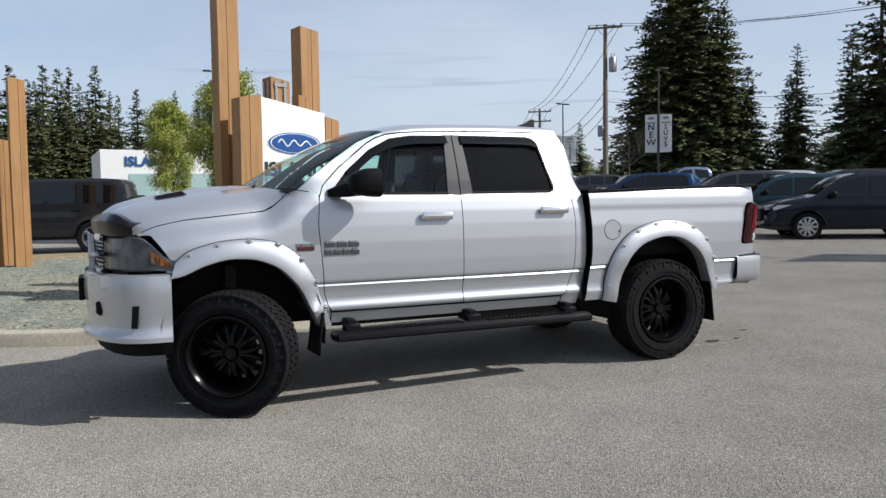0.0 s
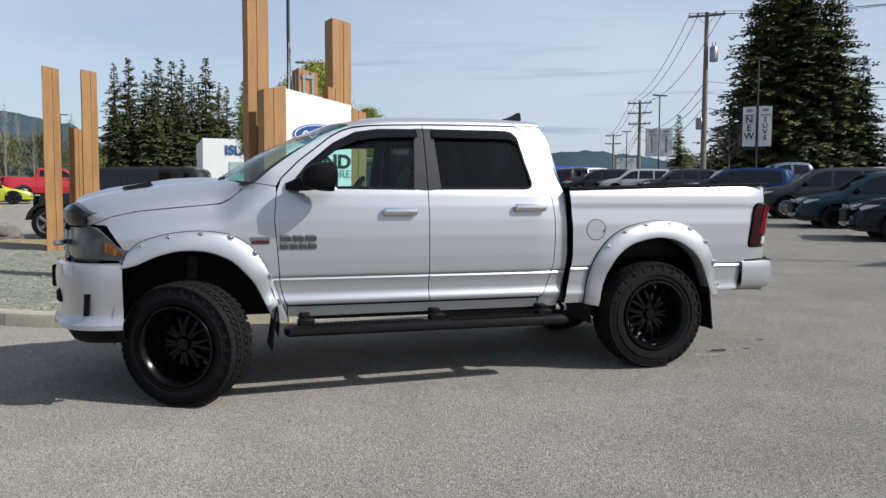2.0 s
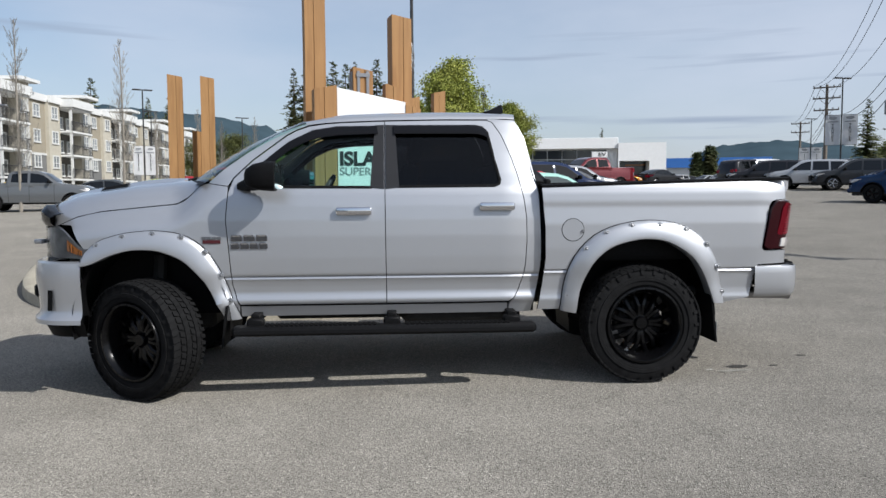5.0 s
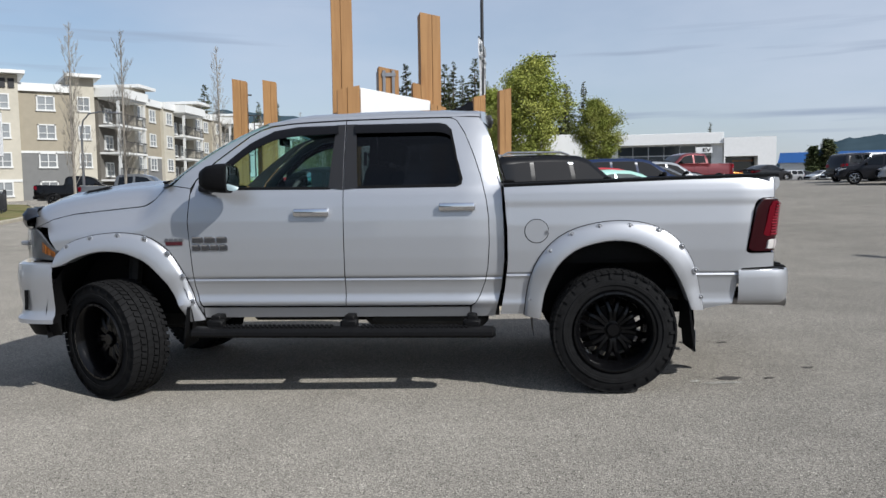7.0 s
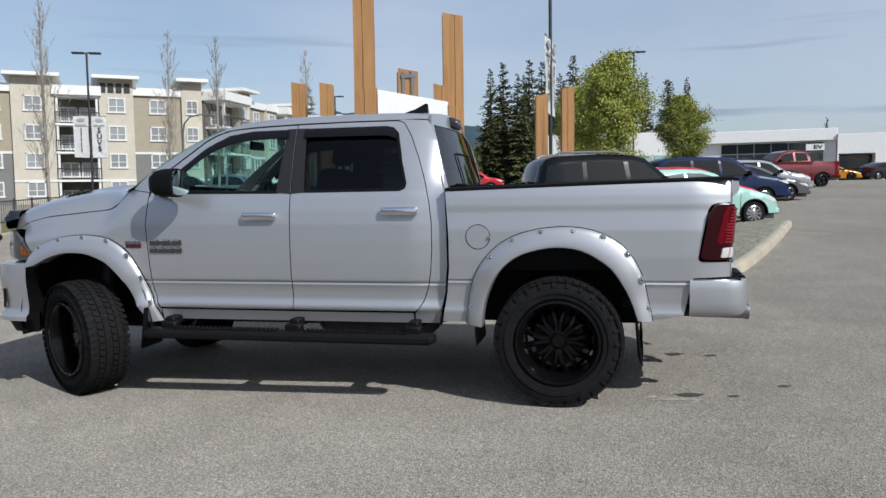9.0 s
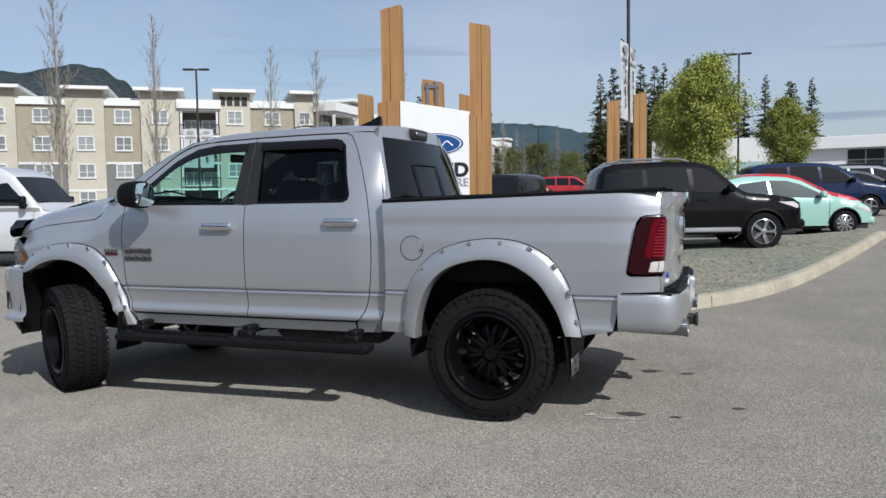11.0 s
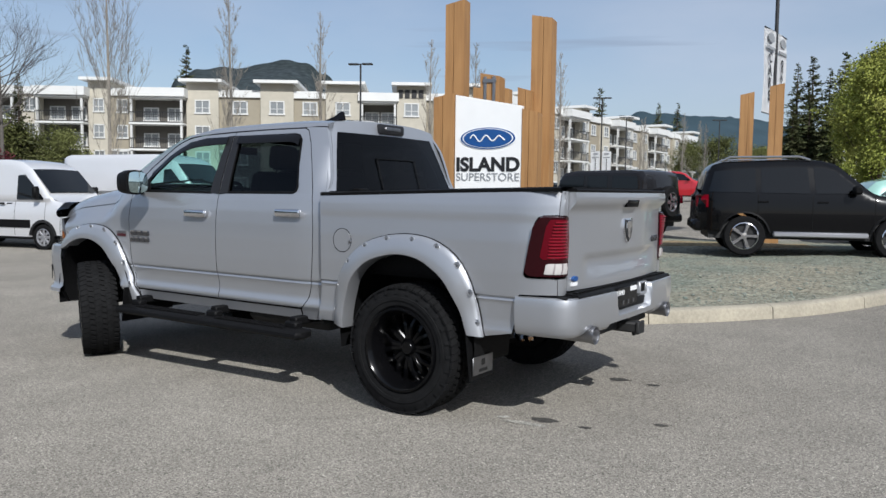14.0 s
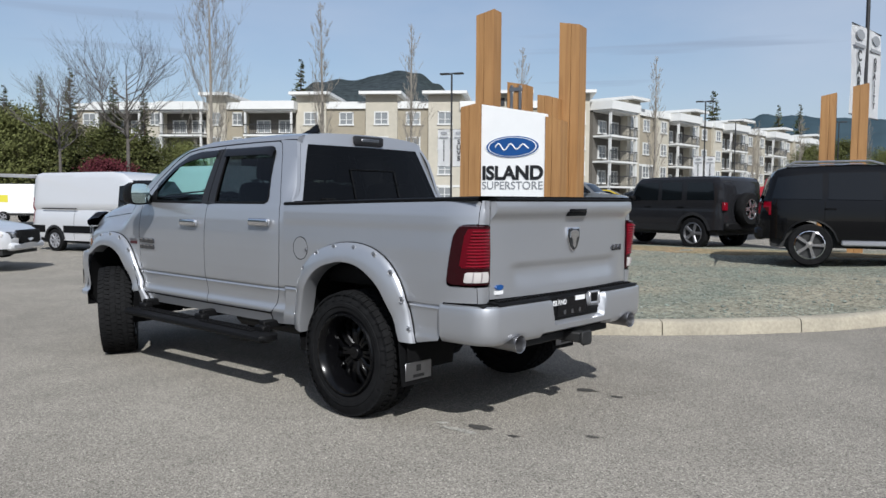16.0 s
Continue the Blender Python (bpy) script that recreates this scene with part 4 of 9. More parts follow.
def build_apartments():
    apt = thing("apartment_building", "four-storey cream and taupe apartment block with balconies", "apartment building", (-36.52, 64.78, 0.2))
    fb, pb = bmesh.new(), bmesh.new()
    for lo, hi in (((-0.76, -0.09, 0), (-0.64, 0.05, 1.36)), ((0.64, -0.09, 0), (0.76, 0.05, 1.36)), ((-0.76, -0.09, 1.24), (0.76, 0.05, 1.36)), ((-0.82, -0.12, -0.06), (0.82, 0.05, 0.1)), ((-0.04, -0.08, 0.1), (0.04, 0.03, 1.24)), ((-0.64, -0.07, 0.52), (0.64, 0.03, 0.58))):
        box(fb, lo, hi)
    box(pb, (-0.64, -0.03, 0.1), (0.64, 0.02, 1.24))
    frame_ob = part("window_frame", fb, WHITE_TRIM, apt, smooth=False)
    pane_ob = part("pane", pb, BLIND_PANE, apt, smooth=False)
    frame_me, pane_me = frame_ob.data, pane_ob.data
    bpy.data.objects.remove(frame_ob)
    bpy.data.objects.remove(pane_ob)

    def window(m, k=1.0):
        f = new("window", frame_me)
        f.parent = apt
        f.matrix_basis = m @ Matrix.Diagonal((k, 1, 1, 1))
        p = new("pane", pane_me)
        p.parent = f

    def bay(m, w, kind, floors=4, cap=False):
        """m: the bay's lower left corner seen from outside, x along the wall, y into the building."""
        top = floors * STOREY
        if kind == "balcony":
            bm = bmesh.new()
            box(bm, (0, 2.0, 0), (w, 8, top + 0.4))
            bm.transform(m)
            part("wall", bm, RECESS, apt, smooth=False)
            for k in range(floors + 1):
                bm = bmesh.new()
                box(bm, (0, -0.1, k * STOREY - 0.08), (w, 2.0, k * STOREY + 0.1))
                bm.transform(m)
                part("balcony_slab", bm, ROOF_WHITE, apt, smooth=False)
            for x in (0.1, w - 0.3):
                bm = bmesh.new()
                box(bm, (x, 0.0, 0.1), (x + 0.2, 0.25, top - 0.18))
                bm.transform(m)
                part("balcony_post", bm, WHITE_TRIM, apt, smooth=False)
            for k in range(floors):
                bm = bmesh.new()
                z = k * STOREY + 0.1
                box(bm, (0, -0.06, z + 1.0), (w, -0.01, z + 1.07))
                box(bm, (0, -0.06, z + 0.06), (w, -0.01, z + 0.12))
                n = int(w / 0.22)
                for i in range(n + 1):
                    box(bm, (w * i / n - 0.02, -0.05, z + 0.1), (w * i / n + 0.02, -0.02, z + 1.0))
                bm.transform(m)
                part("railing", bm, RAIL_BLACK, apt, smooth=False)
                window(m @ pose(w * 0.3, 1.96, k * STOREY + 0.4))
                window(m @ pose(w * 0.75, 1.96, k * STOREY + 0.4))
            bm = bmesh.new()
            box(bm, (-0.2, -0.3, top + 0.1), (w + 0.2, 6, top + 0.95))
            bm.transform(m)
            part("fascia", bm, ROOF_WHITE, apt, smooth=False)
            return
        low = STUCCO_GREY if kind == "taupe" else STUCCO_CREAM
        up = STUCCO_TAN if kind == "taupe" else STUCCO_CREAM
        y = 0.35 if kind == "taupe" else 0.0
        split = STOREY * (2 if kind == "taupe" else 1)
        for z0, z1, mat in ((-0.5, split, low), (split + 0.003, top + (1.66 if cap else 0.5), up)):
            bm = bmesh.new()
            box(bm, (0, y, z0), (w, 8, z1))
            bm.transform(m)
            part("wall", bm, mat, apt, smooth=False)
        bm = bmesh.new()
        box(bm, (0.0, y - 0.06, split - 0.1), (w, y + 0.02, split + 0.12))
        bm.transform(m)
        part("belt_course", bm, WHITE_TRIM, apt, smooth=False)
        bm = bmesh.new()
        if cap:
            box(bm, (-0.55, y - 0.9, top + 1.66), (w + 0.55, 7, top + 1.96))
        else:
            box(bm, (0, y - 0.25, top + 0.28), (w, 6, top + 1.0))
        bm.transform(m)
        part("fascia", bm, ROOF_WHITE, apt, smooth=False)
        wins = 2 if w > 4.8 else 1
        for k in range(floors):
            for i in range(wins):
                window(m @ pose(w * (i + 0.5) / wins, y, k * STOREY + 1.18), 0.72 if w < 2.5 else 1.0)

    def wing(start, yaw, bays):
        s = 0.0
        for w, kind, cap in bays:
            off = -1.2 if kind == "balcony_out" else 0.0
            bay(pose(start[0], start[1], 0, 0, 0, yaw) @ pose(s, off, 0), w, "balcony" if off else kind, 4, cap)
            s += w + 0.004
    # front wing: walked from its far end to the corner
    front = [(3, "taupe", 0), (5, "balcony_out", 0), (2.0, "cream", 0), (4.7, "balcony_out", 0), (2.1, "cream", 1), (2.3, "taupe", 0), (5.3, "balcony_out", 0), (3.2, "cream", 1), (4.19, "taupe", 0), (3.33, "cream", 1), (3.23, "taupe", 0), (3.48, "cream", 1), (3.74, "balcony", 0), (2.98, "cream", 1), (4.35, "taupe", 0), (1.88, "cream", 1)]
    total = sum(b[0] + 0.004 for b in front)
    a = 36.5
    wing((-math.cos(radians(a)) * total, -math.sin(radians(a)) * total), a, front)
    side = [(5.6, "balcony_out", 0), (2.8, "cream", 1), (4.2, "taupe", 0), (2.8, "cream", 0)] * 4 + [(5.6, "balcony_out", 0), (2.8, "cream", 1)]
    wing((0.6, 1.0), 90, side)
    # the house number over the entrance bay, as plain bars
    for i in range(4):
        bm = bmesh.new()
        box(bm, (-9.12 + i * 0.70, -0.10, 10.78), (-8.62 + i * 0.70, -0.004, 11.62))
        bm.transform(pose(0, 0, 0, 0, 0, a))
        part("number_bar", bm, BLACK_INK, apt, smooth=False)


build_apartments()


# ---- dealer's buildings ----
def build_dealer():
    d = thing("dealership_building", "long low white dealership with dark showroom windows", "building", (14.5, 82.3, 2.4), -11)
    bm = bmesh.new()
    box(bm, (-7, 0, -2), (10.78, 12, 4.55), 0.03)
    part("wall", bm, WHITE_PAINT, d, smooth=False)
    bm = bmesh.new()
    box(bm, (-7.2, -0.7, 3.55), (10.8, 0.0, 4.75), 0.03)
    part("fascia", bm, WHITE_PAINT, d, smooth=False)
    for x0, x1, y0, z0, z1 in ((10.82, 10.95, -0.9, -2, 4.15), (14.2, 16.0, -0.9, -2, 4.15), (10.95, 14.2, -0.9, 2.15, 4.15)):
        bm = bmesh.new()
        box(bm, (x0, y0, z0), (x1, 10, z1))
        part("wall", bm, WHITE_PAINT, d, smooth=False)
    for i in range(6):
        for z, h in ((1.35, 0.98), (2.42, 0.98)):
            bm = bmesh.new()
            box(bm, (-0.25 + i * 1.65, -0.08, z), (1.32 + i * 1.65, -0.01, z + h))
            part("window", bm, DARK_PANE, d, smooth=False)
    # a dark panel puts the open bay's inner shade into colour
    bm = bmesh.new()
    box(bm, (10.96, 2.4, -0.7), (14.19, 2.5, 2.14))
    part("service_door", bm, DARK_PANE, d, "dark panel standing for the shade inside an open service bay", smooth=False)
    bm = bmesh.new()
    box(bm, (11.9, 2.30, 1.65), (14.1, 2.38, 1.85))
    part("stripe", bm, AMBER, d, "orange stripe inside the service bay", smooth=False)
    for x, z, w, h in ((14.9, 0.55, 0.35, 0.3), (14.75, -0.6, 0.12, 0.6), (15.1, -0.6, 0.12, 0.6)):
        bm = bmesh.new()
        box(bm, (x, -0.96, z), (x + w, -0.905, z + h))
        part("wall_box", bm, STEEL, d, smooth=False)
    bm = bmesh.new()
    box(bm, (7.95, -0.82, 2.55), (9.65, -0.72, 3.20))
    sign = part("sign_board", bm, WHITE_PAINT, d, smooth=False)
    words("EV", 0.55, BLACK_INK, sign, pose(9.05, -0.84, 2.87, 90, 0, 0), width=1.4, bold=0.01)
    e = thing("showroom_building", "white showroom front with a lettered sign behind trees", "building", (-0.6, 54.0, 1.6), 4)
    bm = bmesh.new()
    box(bm, (-1.6, 0, -1), (8.6, 8, 3.9), 0.03)
    part("wall", bm, ROOF_WHITE, e, smooth=False)
    for i in range(4):
        bm = bmesh.new()
        box(bm, (0.3 + i * 2.0, -0.06, 0.2), (2.15 + i * 2.0, -0.01, 2.2))
        part("window", bm, LIGHT_PANE, e, smooth=False)
    words("ISLAND", 0.95, BLUE_INK, e, pose(1.6, -0.05, 3.05, 90, 0, 0), thick=0.03, bold=0.02)
    f = thing("blue_roofed_building", "distant shed with a bright blue roof", "building", (55.4, 124.9, 3.6), -20)
    bm = bmesh.new()
    box(bm, (-8.4, 0, -3), (8.7, 12, 1.45))
    part("wall", bm, ROOF_WHITE, f, smooth=False)
    bm = bmesh.new()
    prism(bm, [(-8.7, 1.45), (9.0, 1.45), (8.6, 3.1), (-8.4, 3.1)], -0.6, 12.5, "y")
    part("roof", bm, BLUE_ROOF, f, smooth=False)


LIGHT_PANE = material("pale_green_glazing", (0.30, 0.42, 0.40), 0.08, coat=0.5)
BLUE_ROOF = material("blue_metal_roof", (0.05, 0.17, 0.50), 0.45, vary=0.05, scale=1)
build_dealer()

# ---- the lifted pickup truck ----
TRUCK_Y = 0.01
truck = thing("pickup_truck", "lifted silver crew-cab pickup truck with black wheels and riveted wheel flares", "pickup truck", (0, TRUCK_Y, 0))


def blend(table, v):
    for (a, p), (b, q) in zip(table, table[1:]):
        if v <= b:
            t = max(0.0, (v - a) / (b - a))
            return p + (q - p) * t
    return table[-1][1]


CAB_W = [(0.5, 0.8556), (0.56, 0.8742), (0.6, 0.8881), (0.622, 0.904), (0.638, 0.9086), (0.655, 0.9058), (0.675, 0.8956), (0.7, 0.8909), (0.75, 0.8956), (0.784, 0.904), (0.798, 0.9105), (0.812, 0.9049), (0.826, 0.9179), (0.85, 0.9207), (0.95, 0.9263), (1.1, 0.9281), (1.22, 0.9235), (1.32, 0.9133), (1.4, 0.8974), (1.43, 0.8881), (1.45, 0.8789), (1.55, 0.851), (1.65, 0.8165), (1.75, 0.7793), (1.85, 0.7394), (1.93, 0.7022), (1.98, 0.6696)]
BED_W = [(0.5, 0.9099), (0.56, 0.9244), (0.63, 0.939), (0.66, 0.9332), (0.7, 0.9312), (0.8, 0.939), (0.812, 0.9409), (0.826, 0.9496), (0.84, 0.9428), (0.854, 0.9564), (0.89, 0.9583), (1.0, 0.9641), (1.18, 0.9641), (1.3, 0.9525), (1.34, 0.9544), (1.4, 0.9486), (1.45, 0.937), (1.5, 0.9148)]
HOOD_EDGE = [(-2.50, 1.13), (-2.33, 1.195), (-2.215, 1.247), (-2.03, 1.287), (-1.77, 1.312), (-1.50, 1.337), (-1.41, 1.388), (-1.33, 1.468), (-1.20, 1.50)]


def cab_w(x, z):
    w = blend(CAB_W, z)
    if x < -1.15:
        zh = blend(HOOD_EDGE, x)
        k = ease((-1.15 - x) / 0.35)
        w -= k * 0.10 * ease((z - (zh - 0.20)) / 0.20) ** 1.5
        w = w * (1 - k) + k * max(w, min(w, 0.99))
    if x < -1.7:
        w -= 0.085 * ((-1.7 - x) / 0.8) ** 2
    if x > 0.85:
        w -= 0.020 * ease((x - 0.85) / 0.25) + 0.05 * ease((x - 1.0) / 0.12) * ease((z - 1.4) / 0.2)
    return w


def bed_w(x, z):
    w = blend(BED_W, z)
    if x > 2.70:
        w -= 0.075 * ((x - 2.70) / 0.23) ** 2.2
    return w


def on(fn, s, lift=0.0):
    return lambda x, z: (x, s * (fn(x, z) + lift), z)


GLASS_F = [(-1.015, 1.462), (-0.90, 1.60), (-0.70, 1.768), (-0.53, 1.855), (-0.36, 1.882), (-0.075, 1.893), (-0.112, 1.455)]
GLASS_R = [(0.085, 1.458), (0.058, 1.893), (0.66, 1.893), (0.705, 1.882), (0.738, 1.85), (0.818, 1.50), (0.812, 1.475), (0.785, 1.462)]
FRONT_DOOR = [(-1.05, 0.615), (-1.075, 0.66), (-1.10, 0.755), (-1.12, 1.03), (-1.137, 1.226), (-1.12, 1.42), (-1.085, 1.515), (-0.954, 1.643), (-0.716, 1.826), (-0.64, 1.868), (-0.557, 1.897), (-0.44, 1.914), (-0.315, 1.923), (-0.011, 1.935), (-0.011, 1.43), (-0.006, 0.612)]
REAR_DOOR = [(-0.006, 0.612), (-0.011, 1.43), (-0.011, 1.935), (0.40, 1.943), (0.74, 1.943), (0.785, 1.925), (0.845, 1.831), (0.91, 1.67), (0.958, 1.52), (0.995, 1.36), (1.012, 1.226), (1.014, 1.05), (1.003, 0.887), (0.985, 0.79), (0.949, 0.69), (0.915, 0.635), (0.884, 0.616)]
FENDER = [(-2.245, 1.187), (-2.33, 1.195), (-2.215, 1.247), (-2.12, 1.27), (-2.03, 1.287), (-1.77, 1.312), (-1.50, 1.337), (-1.45, 1.358), (-1.41, 1.388), (-1.33, 1.468), (-1.27, 1.484), (-1.12, 1.462), (-1.12, 1.42), (-1.137, 1.226), (-1.12, 1.03), (-1.10, 0.755), (-1.075, 0.66), (-1.05, 0.60), (-1.06, 0.53), (-1.17, 0.53), (-1.21, 0.70), (-1.30, 0.86), (-1.45, 1.0), (-1.62, 1.06), (-1.80, 1.06), (-1.96, 1.0), (-2.10, 0.93), (-2.168, 0.947), (-2.116, 1.004), (-2.2, 1.128)]
QUARTER = [(0.785, 1.925), (0.74, 1.943), (0.76, 1.955), (0.95, 1.945), (0.985, 1.89), (1.02, 1.815), (1.06, 1.66), (1.088, 1.523), (1.105, 1.40), (1.118, 1.143), (1.12, 0.93), (1.10, 0.75), (1.05, 0.53), (0.88, 0.53), (0.884, 0.607), (0.915, 0.635), (0.949, 0.69), (0.985, 0.79), (1.003, 0.887), (1.014, 1.05), (1.012, 1.226), (0.995, 1.36), (0.958, 1.52), (0.91, 1.67), (0.845, 1.831)]
ROCKER = [(-1.05, 0.607), (-0.006, 0.604), (0.876, 0.607), (0.876, 0.53), (-1.05, 0.525)]
PILLAR_A = [(-1.27, 1.484), (-1.15, 1.588), (-0.992, 1.703), (-0.795, 1.832), (-0.70, 1.875), (-0.596, 1.912), (-0.50, 1.933), (-0.44, 1.92), (-0.557, 1.903), (-0.64, 1.874), (-0.716, 1.832), (-0.954, 1.649), (-1.085, 1.521), (-1.12, 1.462)]
BED_SIDE = [(1.085, 0.555), (1.12, 0.75), (1.14, 0.93), (1.138, 1.143), (1.122, 1.35), (1.115, 1.442), (1.53, 1.453), (2.2, 1.472), (2.88, 1.488), (2.898, 1.475), (2.898, 1.345), (2.835, 1.342), (2.812, 1.330), (2.797, 1.300), (2.750, 1.000), (2.752, 0.984), (2.765, 0.976), (2.898, 0.974), (2.898, 0.875), (2.72, 0.868), (2.665, 0.625), (2.48, 0.59), (2.40, 0.60), (2.36, 0.80), (2.25, 0.98), (2.06, 1.10), (1.85, 1.13), (1.62, 1.07), (1.47, 0.95), (1.38, 0.78), (1.34, 0.556)]


def resample(points, n):
    pts = [Vector(p) for p in points]
    run = [0.0]
    for a, b in zip(pts, pts[1:]):
        run.append(run[-1] + (b - a).length)
    out = []
    for k in range(n):
        s = run[-1] * k / (n - 1)
        i = min(max(j for j in range(len(run)) if run[j] <= s + 1e-9), len(pts) - 2)
        t = (s - run[i]) / (run[i + 1] - run[i])
        out.append(pts[i].lerp(pts[i + 1], t))
    return out


def soft(points, n, passes=2):
    pts = resample(points, n)
    for _ in range(passes):
        pts = [pts[0]] + [(pts[i - 1] + pts[i] * 2 + pts[i + 1]) / 4 for i in range(1, len(pts) - 1)] + [pts[-1]]
    return pts


FLARES = {
    "front": ([(-2.105, 1.01), (-2.088, 1.036), (-2.034, 1.081), (-1.841, 1.138), (-1.633, 1.156), (-1.429, 1.129), (-1.28, 1.031), (-1.169, 0.853), (-1.095, 0.634), (-1.046, 0.513)],
              [(-2.14, 0.905), (-2.07, 0.908), (-1.946, 0.975), (-1.782, 1.022), (-1.598, 1.015), (-1.432, 0.950), (-1.284, 0.795), (-1.21, 0.636), (-1.147, 0.507)],
              [(-2.02, 1.054), (-1.838, 1.112), (-1.633, 1.131), (-1.437, 1.109), (-1.274, 1.0), (-1.170, 0.835), (-1.110, 0.653)]),
    "rear": ([(1.252, 0.551), (1.28, 0.786), (1.339, 0.942), (1.474, 1.096), (1.646, 1.171), (1.873, 1.207), (2.099, 1.185), (2.287, 1.088), (2.401, 0.915), (2.471, 0.587)],
             [(1.364, 0.531), (1.384, 0.708), (1.473, 0.902), (1.607, 1.017), (1.835, 1.073), (2.024, 1.052), (2.213, 0.935), (2.327, 0.742), (2.374, 0.595)],
             [(1.300, 0.665), (1.336, 0.838), (1.43, 1.0), (1.575, 1.114), (1.76, 1.165), (1.964, 1.167), (2.155, 1.133), (2.31, 1.026), (2.402, 0.862), (2.44, 0.676)]),
}


def flare(kind, s):
    outer, inner, bolts = FLARES[kind]
    fn = cab_w if kind == "front" else bed_w
    n = 30
    o, i = soft(outer, n), soft(inner, n)
    bm = bmesh.new()
    rings = []
    for a, b in zip(o, i):
        row = []
        for f, lift in ((0.0, 0.002), (0.0, 0.022), (0.06, 0.034), (0.22, 0.046), (0.55, 0.060), (0.85, 0.068), (0.96, 0.066), (1.0, 0.056)):
            p = a.lerp(b, f)
            q = a.lerp(b, min(f, 0.5))
            row.append(bm.verts.new((p.x, s * (fn(q.x, q.y) + lift), p.y)))
        q = a.lerp(b, 0.5)
        row.append(bm.verts.new((b.x, s * (fn(q.x, q.y) - 0.05), b.y)))
        rings.append(row)
    skin(bm, rings, closed=False)
    bmesh.ops.holes_fill(bm, edges=[])
    bmesh.ops.recalc_face_normals(bm, faces=bm.faces)
    if sum(f.normal.y * s for f in bm.faces) < 0:
        bmesh.ops.reverse_faces(bm, faces=bm.faces)
    fl = part("wheel_flare", bm, SILVER, truck, "silver riveted wheel-arch flare")
    bm = bmesh.new()
    tube(bm, [(p.x, s * (fn(p.x, p.y) + 0.004), p.y) for p in o], 0.0055, 5)
    part("flare_seal", bm, BLACK_PLASTIC, fl)
    for x, z in bolts:
        w = fn(x, z) + 0.044
        bm = bmesh.new()
        lathe(bm, [(0.022, -0.004), (0.022, 0.003), (0.018, 0.004), (0.015, -0.001), (0.0001, -0.001)], 12, "y")
        bm.transform(pose(x, s * (w - 0.002), z) @ Matrix.Diagonal((1, s, 1, 1)))
        bmesh.ops.recalc_face_normals(bm, faces=bm.faces)
        cup = part("bolt_cup", bm, SILVER, fl)
        bm = bmesh.new()
        lathe(bm, [(0.010, -0.002), (0.010, 0.004), (0.007, 0.006), (0.0001, 0.006)], 6, "y")
        bm.transform(pose(x, s * w, z) @ Matrix.Diagonal((1, s, 1, 1)))
        bmesh.ops.recalc_face_normals(bm, faces=bm.faces)
        part("bolt", bm, STEEL, fl)


# black rims put the shade of the shut gaps into the panel edges
def sheet(name, poly, fn, s, mat=SILVER, hole=None, gap=0.003, thick=0.03, lift=0.0, cell=0.06, parent=None, label="", rim=BLACK_PLASTIC):
    bm = bmesh.new()
    panel(bm, inset(poly, gap) if gap else poly, on(fn, s, lift), thick, cell, hole, (0, -s, 0), 1, 0.014)
    return part(name, bm, [mat, rim], parent or truck, label)


def strip(bm, pts, fn, s, half, lift, depth=0.012):
    """A rounded moulding that follows (x, z) points on the body side."""
    rings = []
    for k, p in enumerate(pts):
        d = (pts[min(k + 1, len(pts) - 1)] - pts[max(k - 1, 0)]).normalized()
        n = Vector((-d.y, d.x))
        row = []
        for a, b in ((-1, 0), (-0.8, 0.8), (0, 1), (0.8, 0.8), (1, 0)):
            q = p + n * half * a
            row.append(bm.verts.new((q.x, s * (fn(q.x, q.y) + lift + depth * b), q.y)))
        rings.append(row)
    skin(bm, rings, closed=False)
    bmesh.ops.recalc_face_normals(bm, faces=bm.faces)
    if sum(f.normal.y * s for f in bm.faces) < 0:
        bmesh.ops.reverse_faces(bm, faces=bm.faces)


